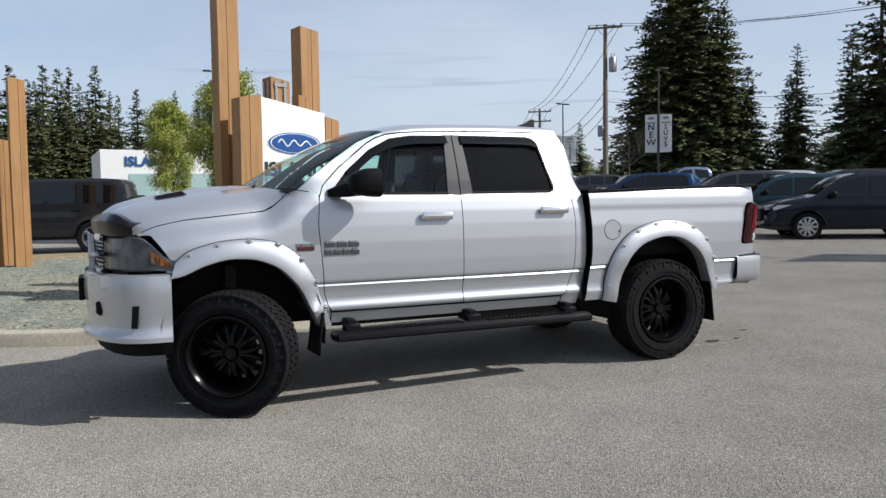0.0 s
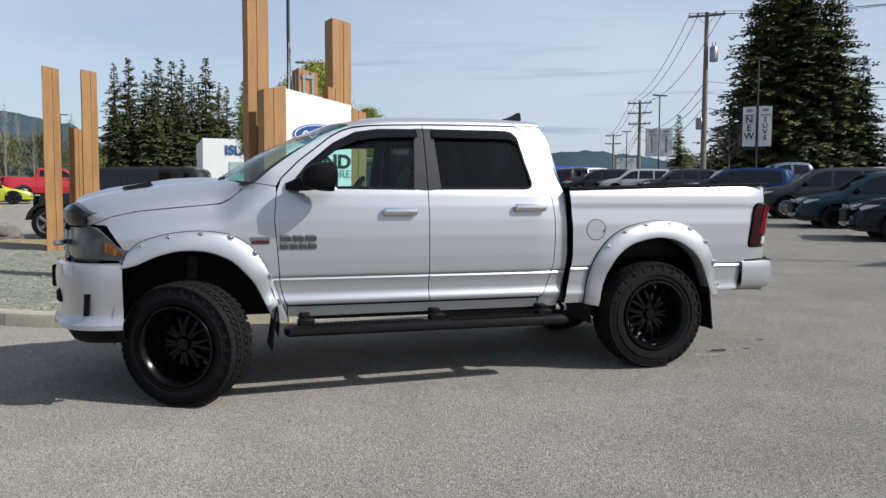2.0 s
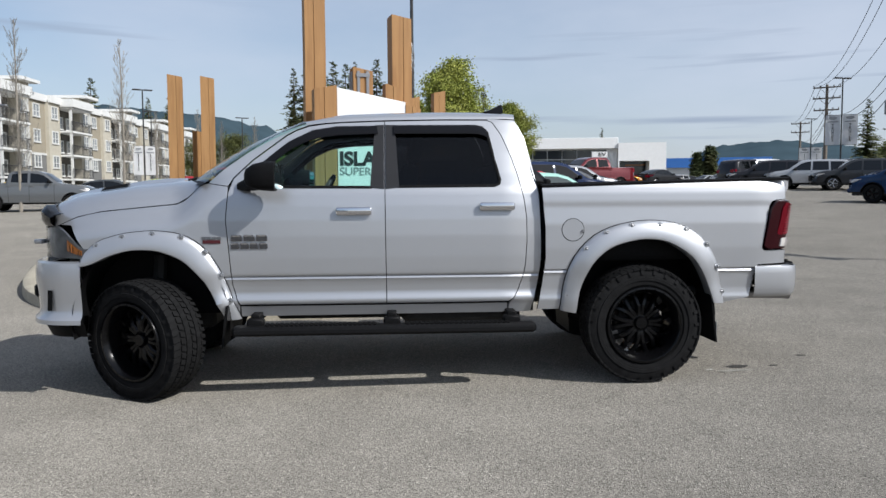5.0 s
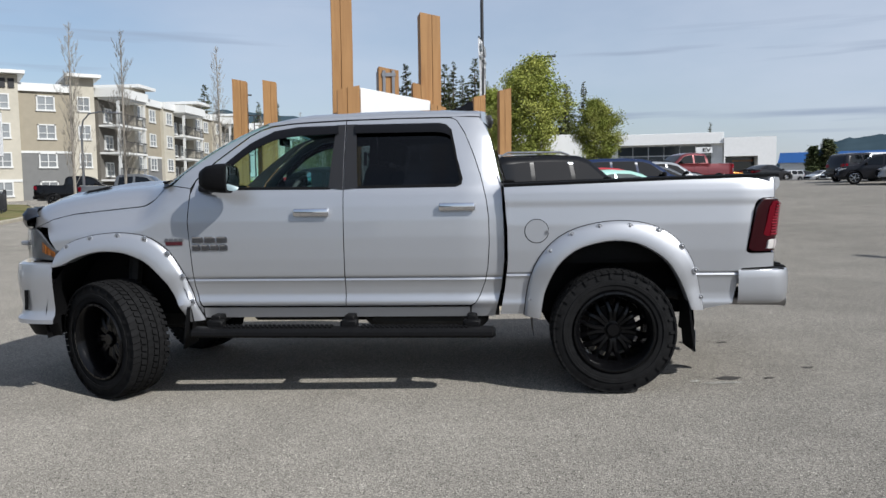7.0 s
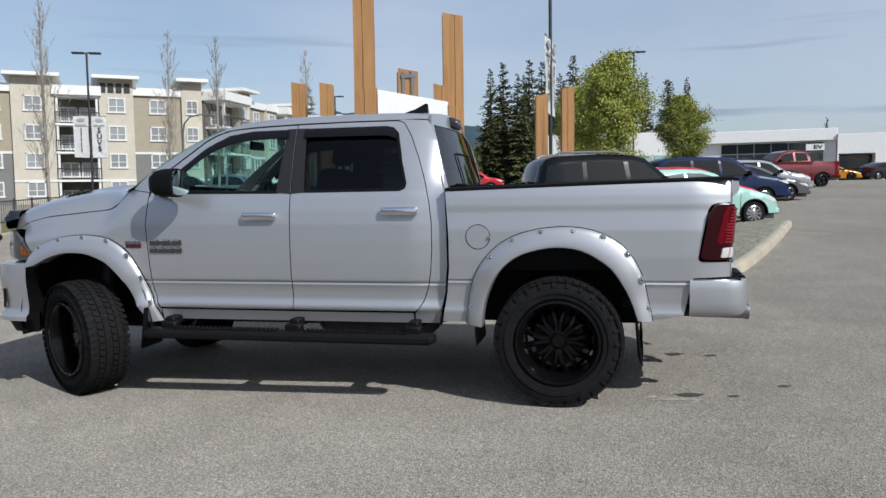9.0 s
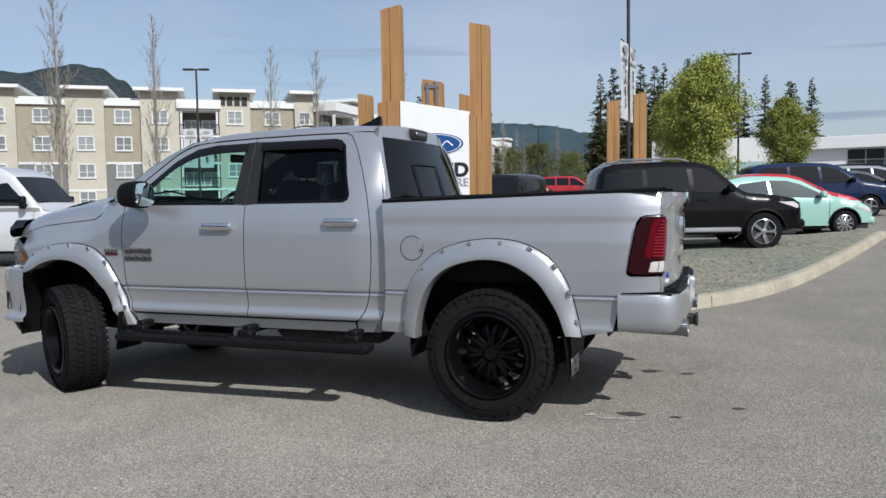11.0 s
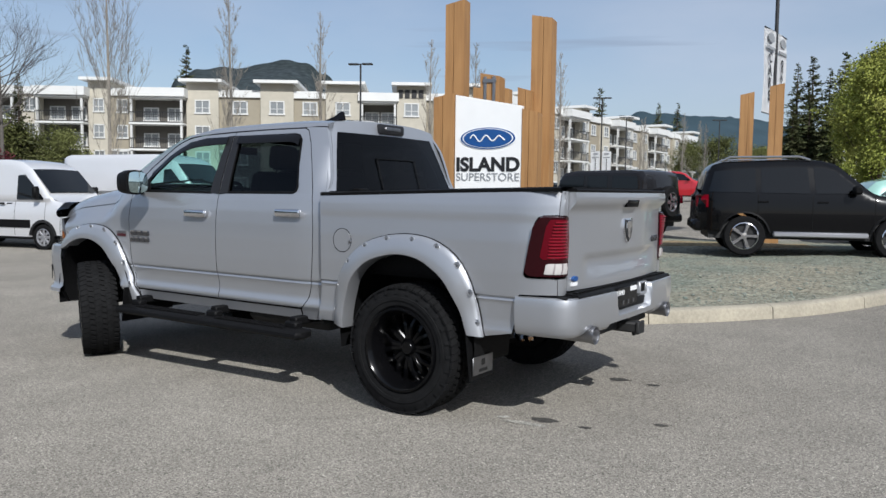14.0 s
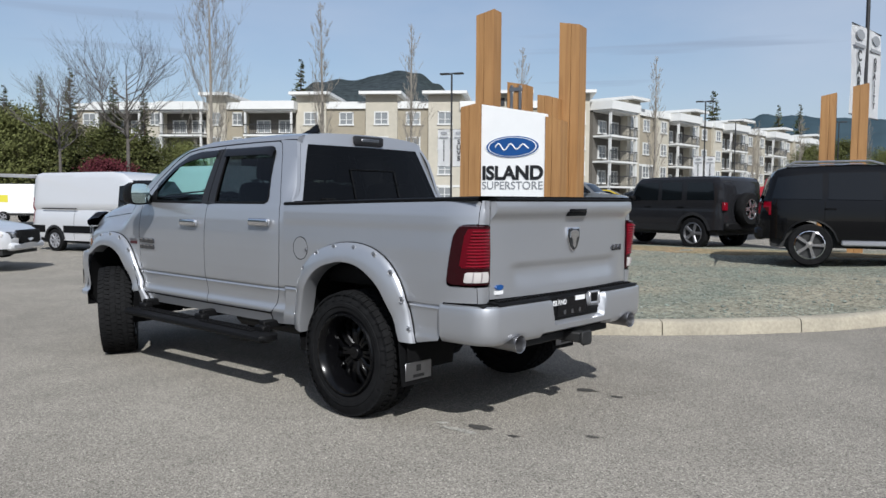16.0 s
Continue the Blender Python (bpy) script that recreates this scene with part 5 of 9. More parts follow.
def truck_side(s):
    sheet("front_fender", FENDER, cab_w, s)
    door = sheet("front_door", FRONT_DOOR, cab_w, s, hole=GLASS_F)
    door2 = sheet("rear_door", REAR_DOOR, cab_w, s, hole=GLASS_R)
    sheet("cab_quarter", QUARTER, cab_w, s, rim=SILVER)
    sheet("rocker_panel", ROCKER, cab_w, s)
    sheet("windscreen_pillar", PILLAR_A, cab_w, s)
    sheet("bed_side", BED_SIDE, bed_w, s)
    for name, poly, hole, owner in (("door_card", FRONT_DOOR, GLASS_F, door), ("door_card", REAR_DOOR, GLASS_R, door2), ("inner_trim", QUARTER, None, None), ("inner_trim", PILLAR_A, None, None)):
        sheet(name, poly, cab_w, s, INTERIOR, hole=hole, gap=0.004, thick=0, lift=-0.034, parent=owner)
    for d, g, mat in ((door, GLASS_F, CLEAR_GLASS), (door2, GLASS_R, TINT_GLASS)):
        ob = sheet("window_glass", inset(g, -0.006), cab_w, s, mat, gap=0, thick=0, lift=-0.012, parent=d)
        ob.visible_shadow = mat is TINT_GLASS
        ring_bm = bmesh.new()
        loop = [Vector(p) for p in inset(g, -0.004)]
        strip(ring_bm, loop + loop[:2], cab_w, s, 0.011, 0.0, 0.006)
        part("window_seal", ring_bm, BLACK_PLASTIC, d)
    # black appliques on the middle pillar
    for d, poly in ((door, [(-0.118, 1.450), (-0.081, 1.905), (-0.016, 1.907), (-0.016, 1.440)]), (door2, [(-0.006, 1.440), (-0.006, 1.907), (0.064, 1.907), (0.091, 1.450)])):
        sheet("pillar_trim", poly, cab_w, s, PILLAR, gap=0, thick=0.01, lift=0.007, parent=d)
    sheet("sail_trim", [(-1.03, 1.468), (-0.93, 1.585), (-0.90, 1.468)], cab_w, s, BLACK_PLASTIC, gap=0, thick=0.01, lift=0.004, parent=door)
    # smoked rain visors
    for d, pts in ((door, [(-0.90, 1.622), (-0.70, 1.788), (-0.53, 1.868), (-0.36, 1.892), (-0.068, 1.902)]), (door2, [(0.05, 1.902), (0.64, 1.902), (0.70, 1.895), (0.735, 1.872)])):
        bm = bmesh.new()
        ps = soft(pts, 18, 1)
        rows = []
        for p in ps:
            rows.append([bm.verts.new((p.x, s * (cab_w(p.x, p.y) + 0.004), p.y)), bm.verts.new((p.x + 0.002, s * (cab_w(p.x, p.y) + 0.024), p.y - 0.012)), bm.verts.new((p.x + 0.01, s * (cab_w(p.x, p.y - 0.05) + 0.030), p.y - 0.062)), bm.verts.new((p.x + 0.01, s * (cab_w(p.x, p.y - 0.05) + 0.024), p.y - 0.064))])
        skin(bm, rows, closed=False)
        bmesh.ops.recalc_face_normals(bm, faces=bm.faces)
        part("rain_visor", bm, BLACK_GLOSS, d, "smoked black rain visor")
    # mirror: a broad arm that swells into a rounded shell with the glass at its back
    def bar(bm, stations):
        rings = []
        for x, y, z, a, b in stations:
            row = []
            for k in range(16):
                t = math.tau * k / 16
                c, q = math.cos(t), math.sin(t)
                row.append(bm.verts.new((x, s * (y + math.copysign(abs(c) ** 0.6, c) * a), z + math.copysign(abs(q) ** 0.6, q) * b)))
            rings.append(row)
        skin(bm, rings, True, (True, True))
        bmesh.ops.recalc_face_normals(bm, faces=bm.faces)
    bm = bmesh.new()
    bar(bm, [(-1.055, 0.880, 1.462, 0.02, 0.022), (-1.02, 0.895, 1.465, 0.045, 0.034), (-0.97, 0.935, 1.476, 0.06, 0.048), (-0.92, 0.985, 1.486, 0.065, 0.056), (-0.86, 1.03, 1.494, 0.06, 0.058), (-0.82, 1.04, 1.50, 0.04, 0.04)])
    part("mirror_arm", bm, BLACK_PLASTIC, door)
    bm = bmesh.new()
    bar(bm, [(-0.965, 1.090, 1.520, 0.026, 0.030), (-0.950, 1.100, 1.522, 0.055, 0.058), (-0.90, 1.110, 1.525, 0.082, 0.086), (-0.84, 1.108, 1.528, 0.092, 0.098), (-0.79, 1.112, 1.527, 0.095, 0.101), (-0.752, 1.114, 1.526, 0.094, 0.101), (-0.748, 1.114, 1.526, 0.082, 0.090)])
    head = part("mirror_head", bm, BLACK_PLASTIC, door, "large black towing mirror")
    bm = bmesh.new()
    rings = []
    for q in (1.0, 0.75, 0.5, 0.25, 0.02):
        row = []
        for k in range(24):
            t = math.tau * k / 24
            c, e = math.cos(t), math.sin(t)
            u, v = math.copysign(abs(c) ** 0.6, c) * 0.078 * q, math.copysign(abs(e) ** 0.6, e) * 0.086 * q
            row.append(bm.verts.new((-0.722 - 0.30 * u - 0.9 * (u * u + v * v), s * (1.114 + u), 1.526 + v)))
        rings.append(row)
    rings.insert(0, [bm.verts.new((-0.765, p.co.y, p.co.z)) for p in rings[0]])
    skin(bm, rings, True, (False, True))
    bmesh.ops.recalc_face_normals(bm, faces=bm.faces)
    part("mirror_glass", bm, MIRROR, head, "domed mirror glass")
    # chrome handles over a shallow cup, its shade put into a dark colour
    for d, x0, x1, z in ((door, -0.362, -0.105, 1.280), (door2, 0.665, 0.922, 1.308)):
        bm = bmesh.new()
        w = cab_w((x0 + x1) / 2, z)
        box(bm, (x0, s * (w + 0.026) - 0.018, z - 0.028), (x1, s * (w + 0.026) + 0.018, z + 0.030), 0.015, seg=3)
        h = part("door_handle", bm, CHROME, d, "chrome door handle")
        bm = bmesh.new()
        xm = (x0 + x1) / 2
        rows = [ring(bm, (xm - 0.01, s * (w + q), z - 0.016), (1, 0, 0), (0, 0, 1), 0.112 * k, 22, 0.046 * k) for q, k in ((0.003, 1.0), (0.001, 0.94), (-0.010, 0.70))]
        skin(bm, rows, True, (False, True))
        part("handle_cup", bm, PILLAR, d)
        bm = bmesh.new()
        lathe(bm, [(0.008, 0), (0.008, 0.004), (0.0001, 0.004)], 10, "y")
        bm.transform(pose(x1 - 0.05, s * (w + 0.034), z) @ Matrix.Diagonal((1, s, 1, 1)))
        part("lock", bm, BLACK_PLASTIC, h)
    flare("front", s)
    flare("rear", s)
    # running board with tread pads and brackets
    bm = bmesh.new()
    prof = [(0.945, 0.478), (1.00, 0.486), (1.085, 0.482), (1.115, 0.462), (1.118, 0.440), (1.10, 0.422), (1.02, 0.415), (0.945, 0.43)]
    rings = []
    for x, k in ((-1.085, 0.6), (-1.06, 1.0), (-0.4, 1.0), (0.4, 1.0), (1.03, 1.0), (1.055, 0.6)):
        rings.append([bm.verts.new((x, s * (1.03 + (y - 1.03) * k), 0.45 + (z - 0.45) * k)) for y, z in prof])
    skin(bm, rings, True, (True, True))
    bmesh.ops.recalc_face_normals(bm, faces=bm.faces)
    board = part("running_board", bm, BLACK_PLASTIC, truck, "black side step bar with ribbed pads")
    for x0, x1 in ((-0.86, -0.10), (0.12, 0.86)):
        bm = bmesh.new()
        k = 0
        x = x0
        while x < x1:
            for q in range(4):
                box(bm, (x + (q % 2) * 0.012, s * (0.975 + q * 0.028) - 0.009, 0.482), (x + 0.02 + (q % 2) * 0.012, s * (0.975 + q * 0.028) + 0.009, 0.494))
            x += 0.034
        part("tread_pad", bm, BLACK_PLASTIC, board, smooth=False)
    for x in (-0.93, 0.03, 0.89):
        bm = bmesh.new()
        box(bm, (x - 0.06, s * 0.98 - 0.04, 0.47), (x + 0.06, s * 0.98 + 0.04, 0.53), 0.012)
        box(bm, (x - 0.035, min(s * 0.70, s * 0.99), 0.50), (x + 0.035, max(s * 0.70, s * 0.99), 0.56), 0.008)
        part("step_bracket", bm, BLACK_PLASTIC, board)
    # mud flaps
    for x, z0, z1, lean, y0 in ((-1.13, 0.33, 0.62, -0.05, 0.985), (2.36, 0.315, 0.66, 0.035, 0.99)):
        bm = bmesh.new()
        rows = []
        for k in range(6):
            f = k / 5
            z = z1 + (z0 - z1) * f
            xx = x + lean * f
            wv = 0.012 * math.sin(5 * f)
            rows.append([bm.verts.new((xx + a, s * yy, z + wv)) for a, yy in ((-0.006, 0.70), (-0.006 + 0.01 * f, y0), (0.006 + 0.01 * f, y0), (0.006, 0.70))])
        skin(bm, rows, True, (True, True))
        bmesh.ops.recalc_face_normals(bm, faces=bm.faces)
        fl = part("mud_flap", bm, BLACK_PLASTIC, truck, "hanging black mud flap")
        if x > 0:
            bm = bmesh.new()
            box(bm, (x + lean + 0.014, min(s * 0.73, s * 0.97), z0 + 0.02), (x + lean + 0.020, max(s * 0.73, s * 0.97), z0 + 0.135), 0.002)
            pl = part("flap_plate", bm, STEEL, fl, "brushed steel plate on the mud flap")
            bm = bmesh.new()
            for a, b, c, d in ((0.83, 0.87, 0.075, 0.115), (0.80, 0.90, 0.035, 0.055)):
                box(bm, (x + lean + 0.0205, min(s * a, s * b), z0 + c), (x + lean + 0.022, max(s * a, s * b), z0 + d))
            part("plate_mark", bm, BLACK_INK, pl, smooth=False)
    # inner wheel wells
    for cx, r, fn in ((-1.66, 0.55, cab_w), (1.86, 0.55, bed_w)):
        bm = bmesh.new()
        rows = []
        for k in range(19):
            a = math.pi * k / 18 * 1.12 - 0.19
            rows.append([bm.verts.new((cx - r * math.cos(a), s * y, 0.50 + (r + 0.03) * math.sin(a))) for y in (0.95, 0.9, 0.5)])
        skin(bm, rows, closed=False)
        part("wheel_well", bm, BLACK_PLASTIC, truck)
        bm = bmesh.new()
        box(bm, (cx - r, min(s * 0.44, s * 0.5), 0.5), (cx + r, max(s * 0.44, s * 0.5), 1.05))
        part("well_wall", bm, BLACK_PLASTIC, truck, smooth=False)
    # fuel door
    if s < 0:
        bm = bmesh.new()
        cw = bed_w(1.34, 1.136)
        lathe(bm, [(0.0835, -0.004), (0.0835, 0.0012), (0.0790, 0.0012), (0.0785, -0.004)], 36, "y")
        bm.transform(pose(1.34, s * cw, 1.136) @ Matrix.Diagonal((1, s, 1, 1)))
        part("fuel_door_gap", bm, BLACK_PLASTIC, truck)
        bm = bmesh.new()
        lathe(bm, [(0.079, -0.004), (0.079, 0.0005), (0.078, 0.0015), (0.0001, 0.0015)], 36, "y")
        bm.transform(pose(1.34, s * cw, 1.136) @ Matrix.Diagonal((1, s, 1, 1)))
        bmesh.ops.recalc_face_normals(bm, faces=bm.faces)
        fd = part("fuel_door", bm, SILVER, truck, "round silver fuel door")
        bm = bmesh.new()
        lathe(bm, [(0.012, 0), (0.010, 0.008), (0.0001, 0.008)], 12, "y")
        bm.transform(pose(1.412, s * (cw + 0.004), 1.128) @ Matrix.Diagonal((1, s, 1, 1)))
        part("fuel_door_lock", bm, STEEL, fd)
    # raised chrome marks on the door, drawn as plain blocks, and the small fender mark
    for x0, x1, z0, z1, d, mats in ((-1.105, -0.84, 1.075, 1.118, door, (DARK_CHROME, 3)), (-1.105, -0.84, 1.020, 1.062, door, (DARK_CHROME, 4)), (-1.305, -1.165, 1.085, 1.108, truck, (STEEL, 4)), (-1.305, -1.165, 1.058, 1.082, truck, (DEEP_RED_INK, 1))):
        mat, n = mats
        for k in range(n):
            a = x0 + (x1 - x0) * (k + 0.06) / n
            b = x0 + (x1 - x0) * (k + 0.94) / n
            w = cab_w((a + b) / 2, z0)
            bm = bmesh.new()
            t = (z1 - z0) * 0.26
            if n > 1 and mat is DARK_CHROME:
                prism(bm, [(a, z0), (b, z0), (b, z1 - t), (b - t, z1), (a, z1)], min(s * (w - 0.002), s * (w + 0.012)), max(s * (w - 0.002), s * (w + 0.012)), "y", 0.004)
                top_bm = bmesh.new()
                box(top_bm, (a + t * 0.4, s * (w + 0.011) - 0.003, z1 - t * 0.9), (b - t * 1.2, s * (w + 0.011) + 0.003, z1 - t * 0.25))
                part("badge_edge", top_bm, CHROME, d, smooth=False)
            else:
                box(bm, (a, s * (w + 0.004) - 0.004, z0), (b, s * (w + 0.004) + 0.004, z1), 0.002)
            part("badge_block", bm, mat, d, smooth=False)


truck_side(-1)
truck_side(1)


# roof, windscreen, rear window, hood
def mirror_rows(half):
    """Rows of points from the left edge to the middle, completed to the right edge."""
    return [row + [(x, -y, z) for x, y, z in reversed(row[:-1])] for row in half]


def loft(bm, rows):
    vs = [[bm.verts.new(p) for p in row] for row in rows]
    skin(bm, vs, closed=False)
    bmesh.ops.recalc_face_normals(bm, faces=bm.faces)
    if sum(f.normal.z * f.calc_area() for f in bm.faces) < 0:
        bmesh.ops.reverse_faces(bm, faces=bm.faces)
    return vs


def build_top():
    rail = [(-0.58, 1.905), (-0.44, 1.922), (-0.315, 1.931), (0.0, 1.943), (0.40, 1.950), (0.74, 1.950), (0.86, 1.955), (0.95, 1.950)]
    rows = []
    for x, z in [tuple(p) for p in resample(rail, 22)]:
        w = cab_w(x, z) + 0.002
        f = ease((x + 0.58) / 0.3) * (1 - 0.55 * ease((x - 0.6) / 0.4))
        row = []
        for q, dz in ((1.0, 0.0), (0.992, 0.018), (0.965, 0.034), (0.90, 0.050), (0.75, 0.066), (0.62, 0.076), (0.5, 0.082), (0.25, 0.088), (0.0, 0.090)):
            bow = (1 - q * q)
            row.append((x - 0.10 * bow * ease((-0.2 - x) / 0.38) + 0.045 * bow * ease((x - 0.7) / 0.25), -w * q, z + dz * (0.55 + 0.45 * f)))
        rows.append(row)
    bm = bmesh.new()
    loft(bm, mirror_rows(rows))
    part("roof", bm, SILVER, truck, "silver roof skin")
    bm = bmesh.new()
    loft(bm, mirror_rows([[(x, y * 0.965, z - 0.03) for x, y, z in row] for row in rows]))
    part("headliner", bm, INTERIOR, truck)
    front, back = rows[0], rows[-1]
    # windscreen
    g = []
    for k in range(9):
        f = k / 8
        row = []
        for i, q in enumerate((1.0, 0.992, 0.965, 0.90, 0.75, 0.62, 0.5, 0.25, 0.0)):
            bow = 1 - q * q
            b = Vector((-1.285 - 0.26 * bow, -0.875 * q, 1.480 + 0.025 * bow))
            t = Vector(front[i]) + Vector((0.004, 0, 0.002))
            t.y = -0.735 * q
            p = b.lerp(t, f) + Vector((-0.02, 0, 0.03)) * math.sin(f * math.pi)
            row.append(tuple(p))
        g.append(row)
    bm = bmesh.new()
    loft(bm, mirror_rows(g))
    ws = part("windscreen", bm, CLEAR_GLASS, truck)
    ws.visible_shadow = False
    bm = bmesh.new()
    part_rows = [[(x - 0.03, y, z - 0.012) for x, y, z in g[0]], [(x + 0.015, y, z + 0.012) for x, y, z in g[0]]]
    loft(bm, mirror_rows(part_rows))
    part("cowl", bm, BLACK_PLASTIC, truck)
    for s in (-1, 1):
        bm = bmesh.new()
        tube(bm, [(-1.50, s * 0.45, 1.512), (-1.44, s * 0.2, 1.545), (-1.40, s * -0.1, 1.575)], [0.012, 0.009, 0.007], 5)
        part("wiper", bm, BLACK_PLASTIC, truck)
    # rear window wall
    ps = (1.0, 0.992, 0.965, 0.90, 0.75, 0.62, 0.5, 0.25, 0.0)
    def wall(z, q):
        f = (z - 0.95) / 1.0
        bow = 1 - q * q
        if z > 1.45:
            k = (z - 1.45) / 0.49
            x0, w = 1.098 + (0.955 - 1.098) * k, cab_w(1.05, z) + 0.002
        else:
            x0, w = 1.105, cab_w(1.1, z)
        return (x0 + 0.05 * bow, -w * q, z)
    zs = [0.56, 0.9, 1.2, 1.42]
    bm = bmesh.new()
    loft(bm, mirror_rows([[wall(z, q) for q in ps] for z in zs]))
    part("cab_back", bm, SILVER, truck)
    # frame of the rear window: a strip at each side, one under and one over
    top = [(back[i][0], back[i][1], back[i][2]) for i in range(len(ps))]
    bm = bmesh.new()
    rows2 = [[wall(1.42, q) for q in ps], [wall(1.468, q) for q in ps]]
    loft(bm, mirror_rows(rows2))
    vs = []
    def lift_to(z):
        return [Vector(wall(z, q)) for q in ps]
    levels = [lift_to(z) for z in (1.468, 1.56, 1.66, 1.76, 1.86, 1.915)]
    for s in (1, -1):
        strips = [[(p[0].x, p[0].y * s, p[0].z), (p[1].x, p[1].y * s, p[1].z), (p[2].x, p[2].y * s, p[2].z), (p[3].x + 0.001, p[3].y * s * 0.99, p[3].z)] for p in levels]
        strips.append([(top[i][0], top[i][1] * s, top[i][2]) for i in range(4)])
        v = [[bm.verts.new(p) for p in row] for row in strips]
        skin(bm, v, closed=False)
    last = [levels[-1], [Vector(p) for p in top]]
    loft(bm, mirror_rows([[tuple(p) for p in row] for row in last]))
    bmesh.ops.recalc_face_normals(bm, faces=bm.faces)
    part("rear_window_frame", bm, SILVER, truck)
    bm = bmesh.new()
    gl = [[(p[i].x - 0.004, p[i].y * (0.99 if i == 3 else 1), p[i].z) for i in range(3, 9)] for p in levels]
    loft(bm, mirror_rows(gl))
    rg = part("rear_window", bm, TINT_GLASS, truck, "dark tinted sliding rear window")
    for y in (-0.245, 0.245):
        bm = bmesh.new()
        q = abs(y) / 0.85
        tube(bm, [tuple(Vector(wall(z, q)) + Vector((0.004, 0, 0))) [:1] + (y, z) for z in (1.475, 1.6, 1.72)], 0.005, 5)
        part("slider_rail", bm, BLACK_PLASTIC, rg)
    bm = bmesh.new()
    tube(bm, [tuple(Vector(wall(1.725, abs(y) / 0.85)) + Vector((0.004, 0, 0)))[:1] + (y, 1.725) for y in (-0.25, 0.0, 0.25)], 0.005, 5)
    part("slider_rail", bm, BLACK_PLASTIC, rg)
    # high brake lamp and antenna
    bm = bmesh.new()
    box(bm, (0.93, -0.16, 1.925), (1.035, 0.16, 2.008), 0.02, seg=2)
    lamp = part("high_brake_lamp", bm, PILLAR, truck, "dark high brake lamp housing on the roof edge")
    bm = bmesh.new()
    box(bm, (1.02, -0.10, 1.955), (1.042, 0.10, 1.985), 0.006)
    part("lamp_lens", bm, STEEL, lamp)
    bm = bmesh.new()
    prof = [(0.72, 0.0), (0.80, 0.025), (0.87, 0.062), (0.885, 0.066), (0.895, 0.06), (0.90, 0.0)]
    rows3 = [[bm.verts.new((x, -0.44 + s * 0.022 * (1 - z / 0.09), 2.018 + z)) for s in (-1, 1)] for x, z in prof]
    for k in range(len(prof) - 1):
        a, b = rows3[k], rows3[k + 1]
        bm.faces.new((a[0], a[1], b[1], b[0]))
    bm.faces.new([r[0] for r in rows3])
    bm.faces.new([r[1] for r in reversed(rows3)])
    bmesh.ops.recalc_face_normals(bm, faces=bm.faces)
    part("antenna_fin", bm, BLACK_GLOSS, truck, "black shark-fin antenna")
    # hood with a raised middle
    crown = [(-2.52, 1.34), (-2.44, 1.392), (-2.285, 1.435), (-2.09, 1.466), (-1.856, 1.505), (-1.578, 1.524), (-1.40, 1.520)]
    rows = []
    n = 26
    for k in range(n + 1):
        f = k / n
        row = []
        xe = -2.36 + (-1.335 + 2.36) * f
        ze = blend(HOOD_EDGE, xe) + 0.004
        ye = cab_w(xe, ze) - 0.004
        for q, h in ((1.0, 0.0), (0.985, 0.10), (0.95, 0.26), (0.90, 0.40), (0.82, 0.57), (0.72, 0.71), (0.62, 0.80), (0.54, 0.85), (0.48, 0.88), (0.42, 0.97), (0.37, 1.05), (0.30, 1.08), (0.2, 1.09), (0.0, 1.10)):
            x = xe - (1 - q * q) * (0.19 * (1 - f) + 0.215 * f)
            zc = blend(crown, x)
            row.append((x, -ye * q, ze + (zc - ze) * h - (0.03 * (1 - q) if k == 0 else 0)))
        rows.append(row)
    lip = [[(x - 0.012, y, z - 0.05) for x, y, z in rows[0]]]
    bm = bmesh.new()
    loft(bm, mirror_rows(lip + rows))
    tree = BVHTree.FromBMesh(bm)
    hood = part("hood", bm, SILVER, truck, "silver hood with raised middle and two black vents")
    for s in (-1, 1):
        bm = bmesh.new()
        pts = [(-2.185, 0.335), (-2.165, 0.435), (-1.965, 0.425), (-1.985, 0.315)]

        def down(x, y, lift):
            hit = tree.ray_cast(Vector((x, s * y, 3.0)), Vector((0, 0, -1)))[0]
            return (x, s * y, hit.z + lift)
        rim = [bm.verts.new(down(x, y, 0.004)) for x, y in pts]
        lip = [bm.verts.new(down(x, y, 0.013)) for x, y in inset(pts, 0.012)]
        deep = [bm.verts.new(down(x, y, 0.003)) for x, y in inset(pts, 0.022)]
        skin(bm, [rim, lip, deep], True, (False, True))
        bmesh.ops.recalc_face_normals(bm, faces=bm.faces)
        part("hood_vent", bm, BLACK_PLASTIC, hood)


build_top()


# front end: grille, lamps, bumper, stone guard
NOSE = [(-2.10, 0.925), (-2.24, 0.895), (-2.34, 0.845), (-2.42, 0.765), (-2.475, 0.66), (-2.53, 0.47), (-2.56, 0.25), (-2.57, 0.0)]
BUMPER = [(-2.135, 0.955), (-2.28, 0.945), (-2.39, 0.905), (-2.475, 0.82), (-2.555, 0.67), (-2.62, 0.43), (-2.655, 0.20), (-2.66, 0.0)]


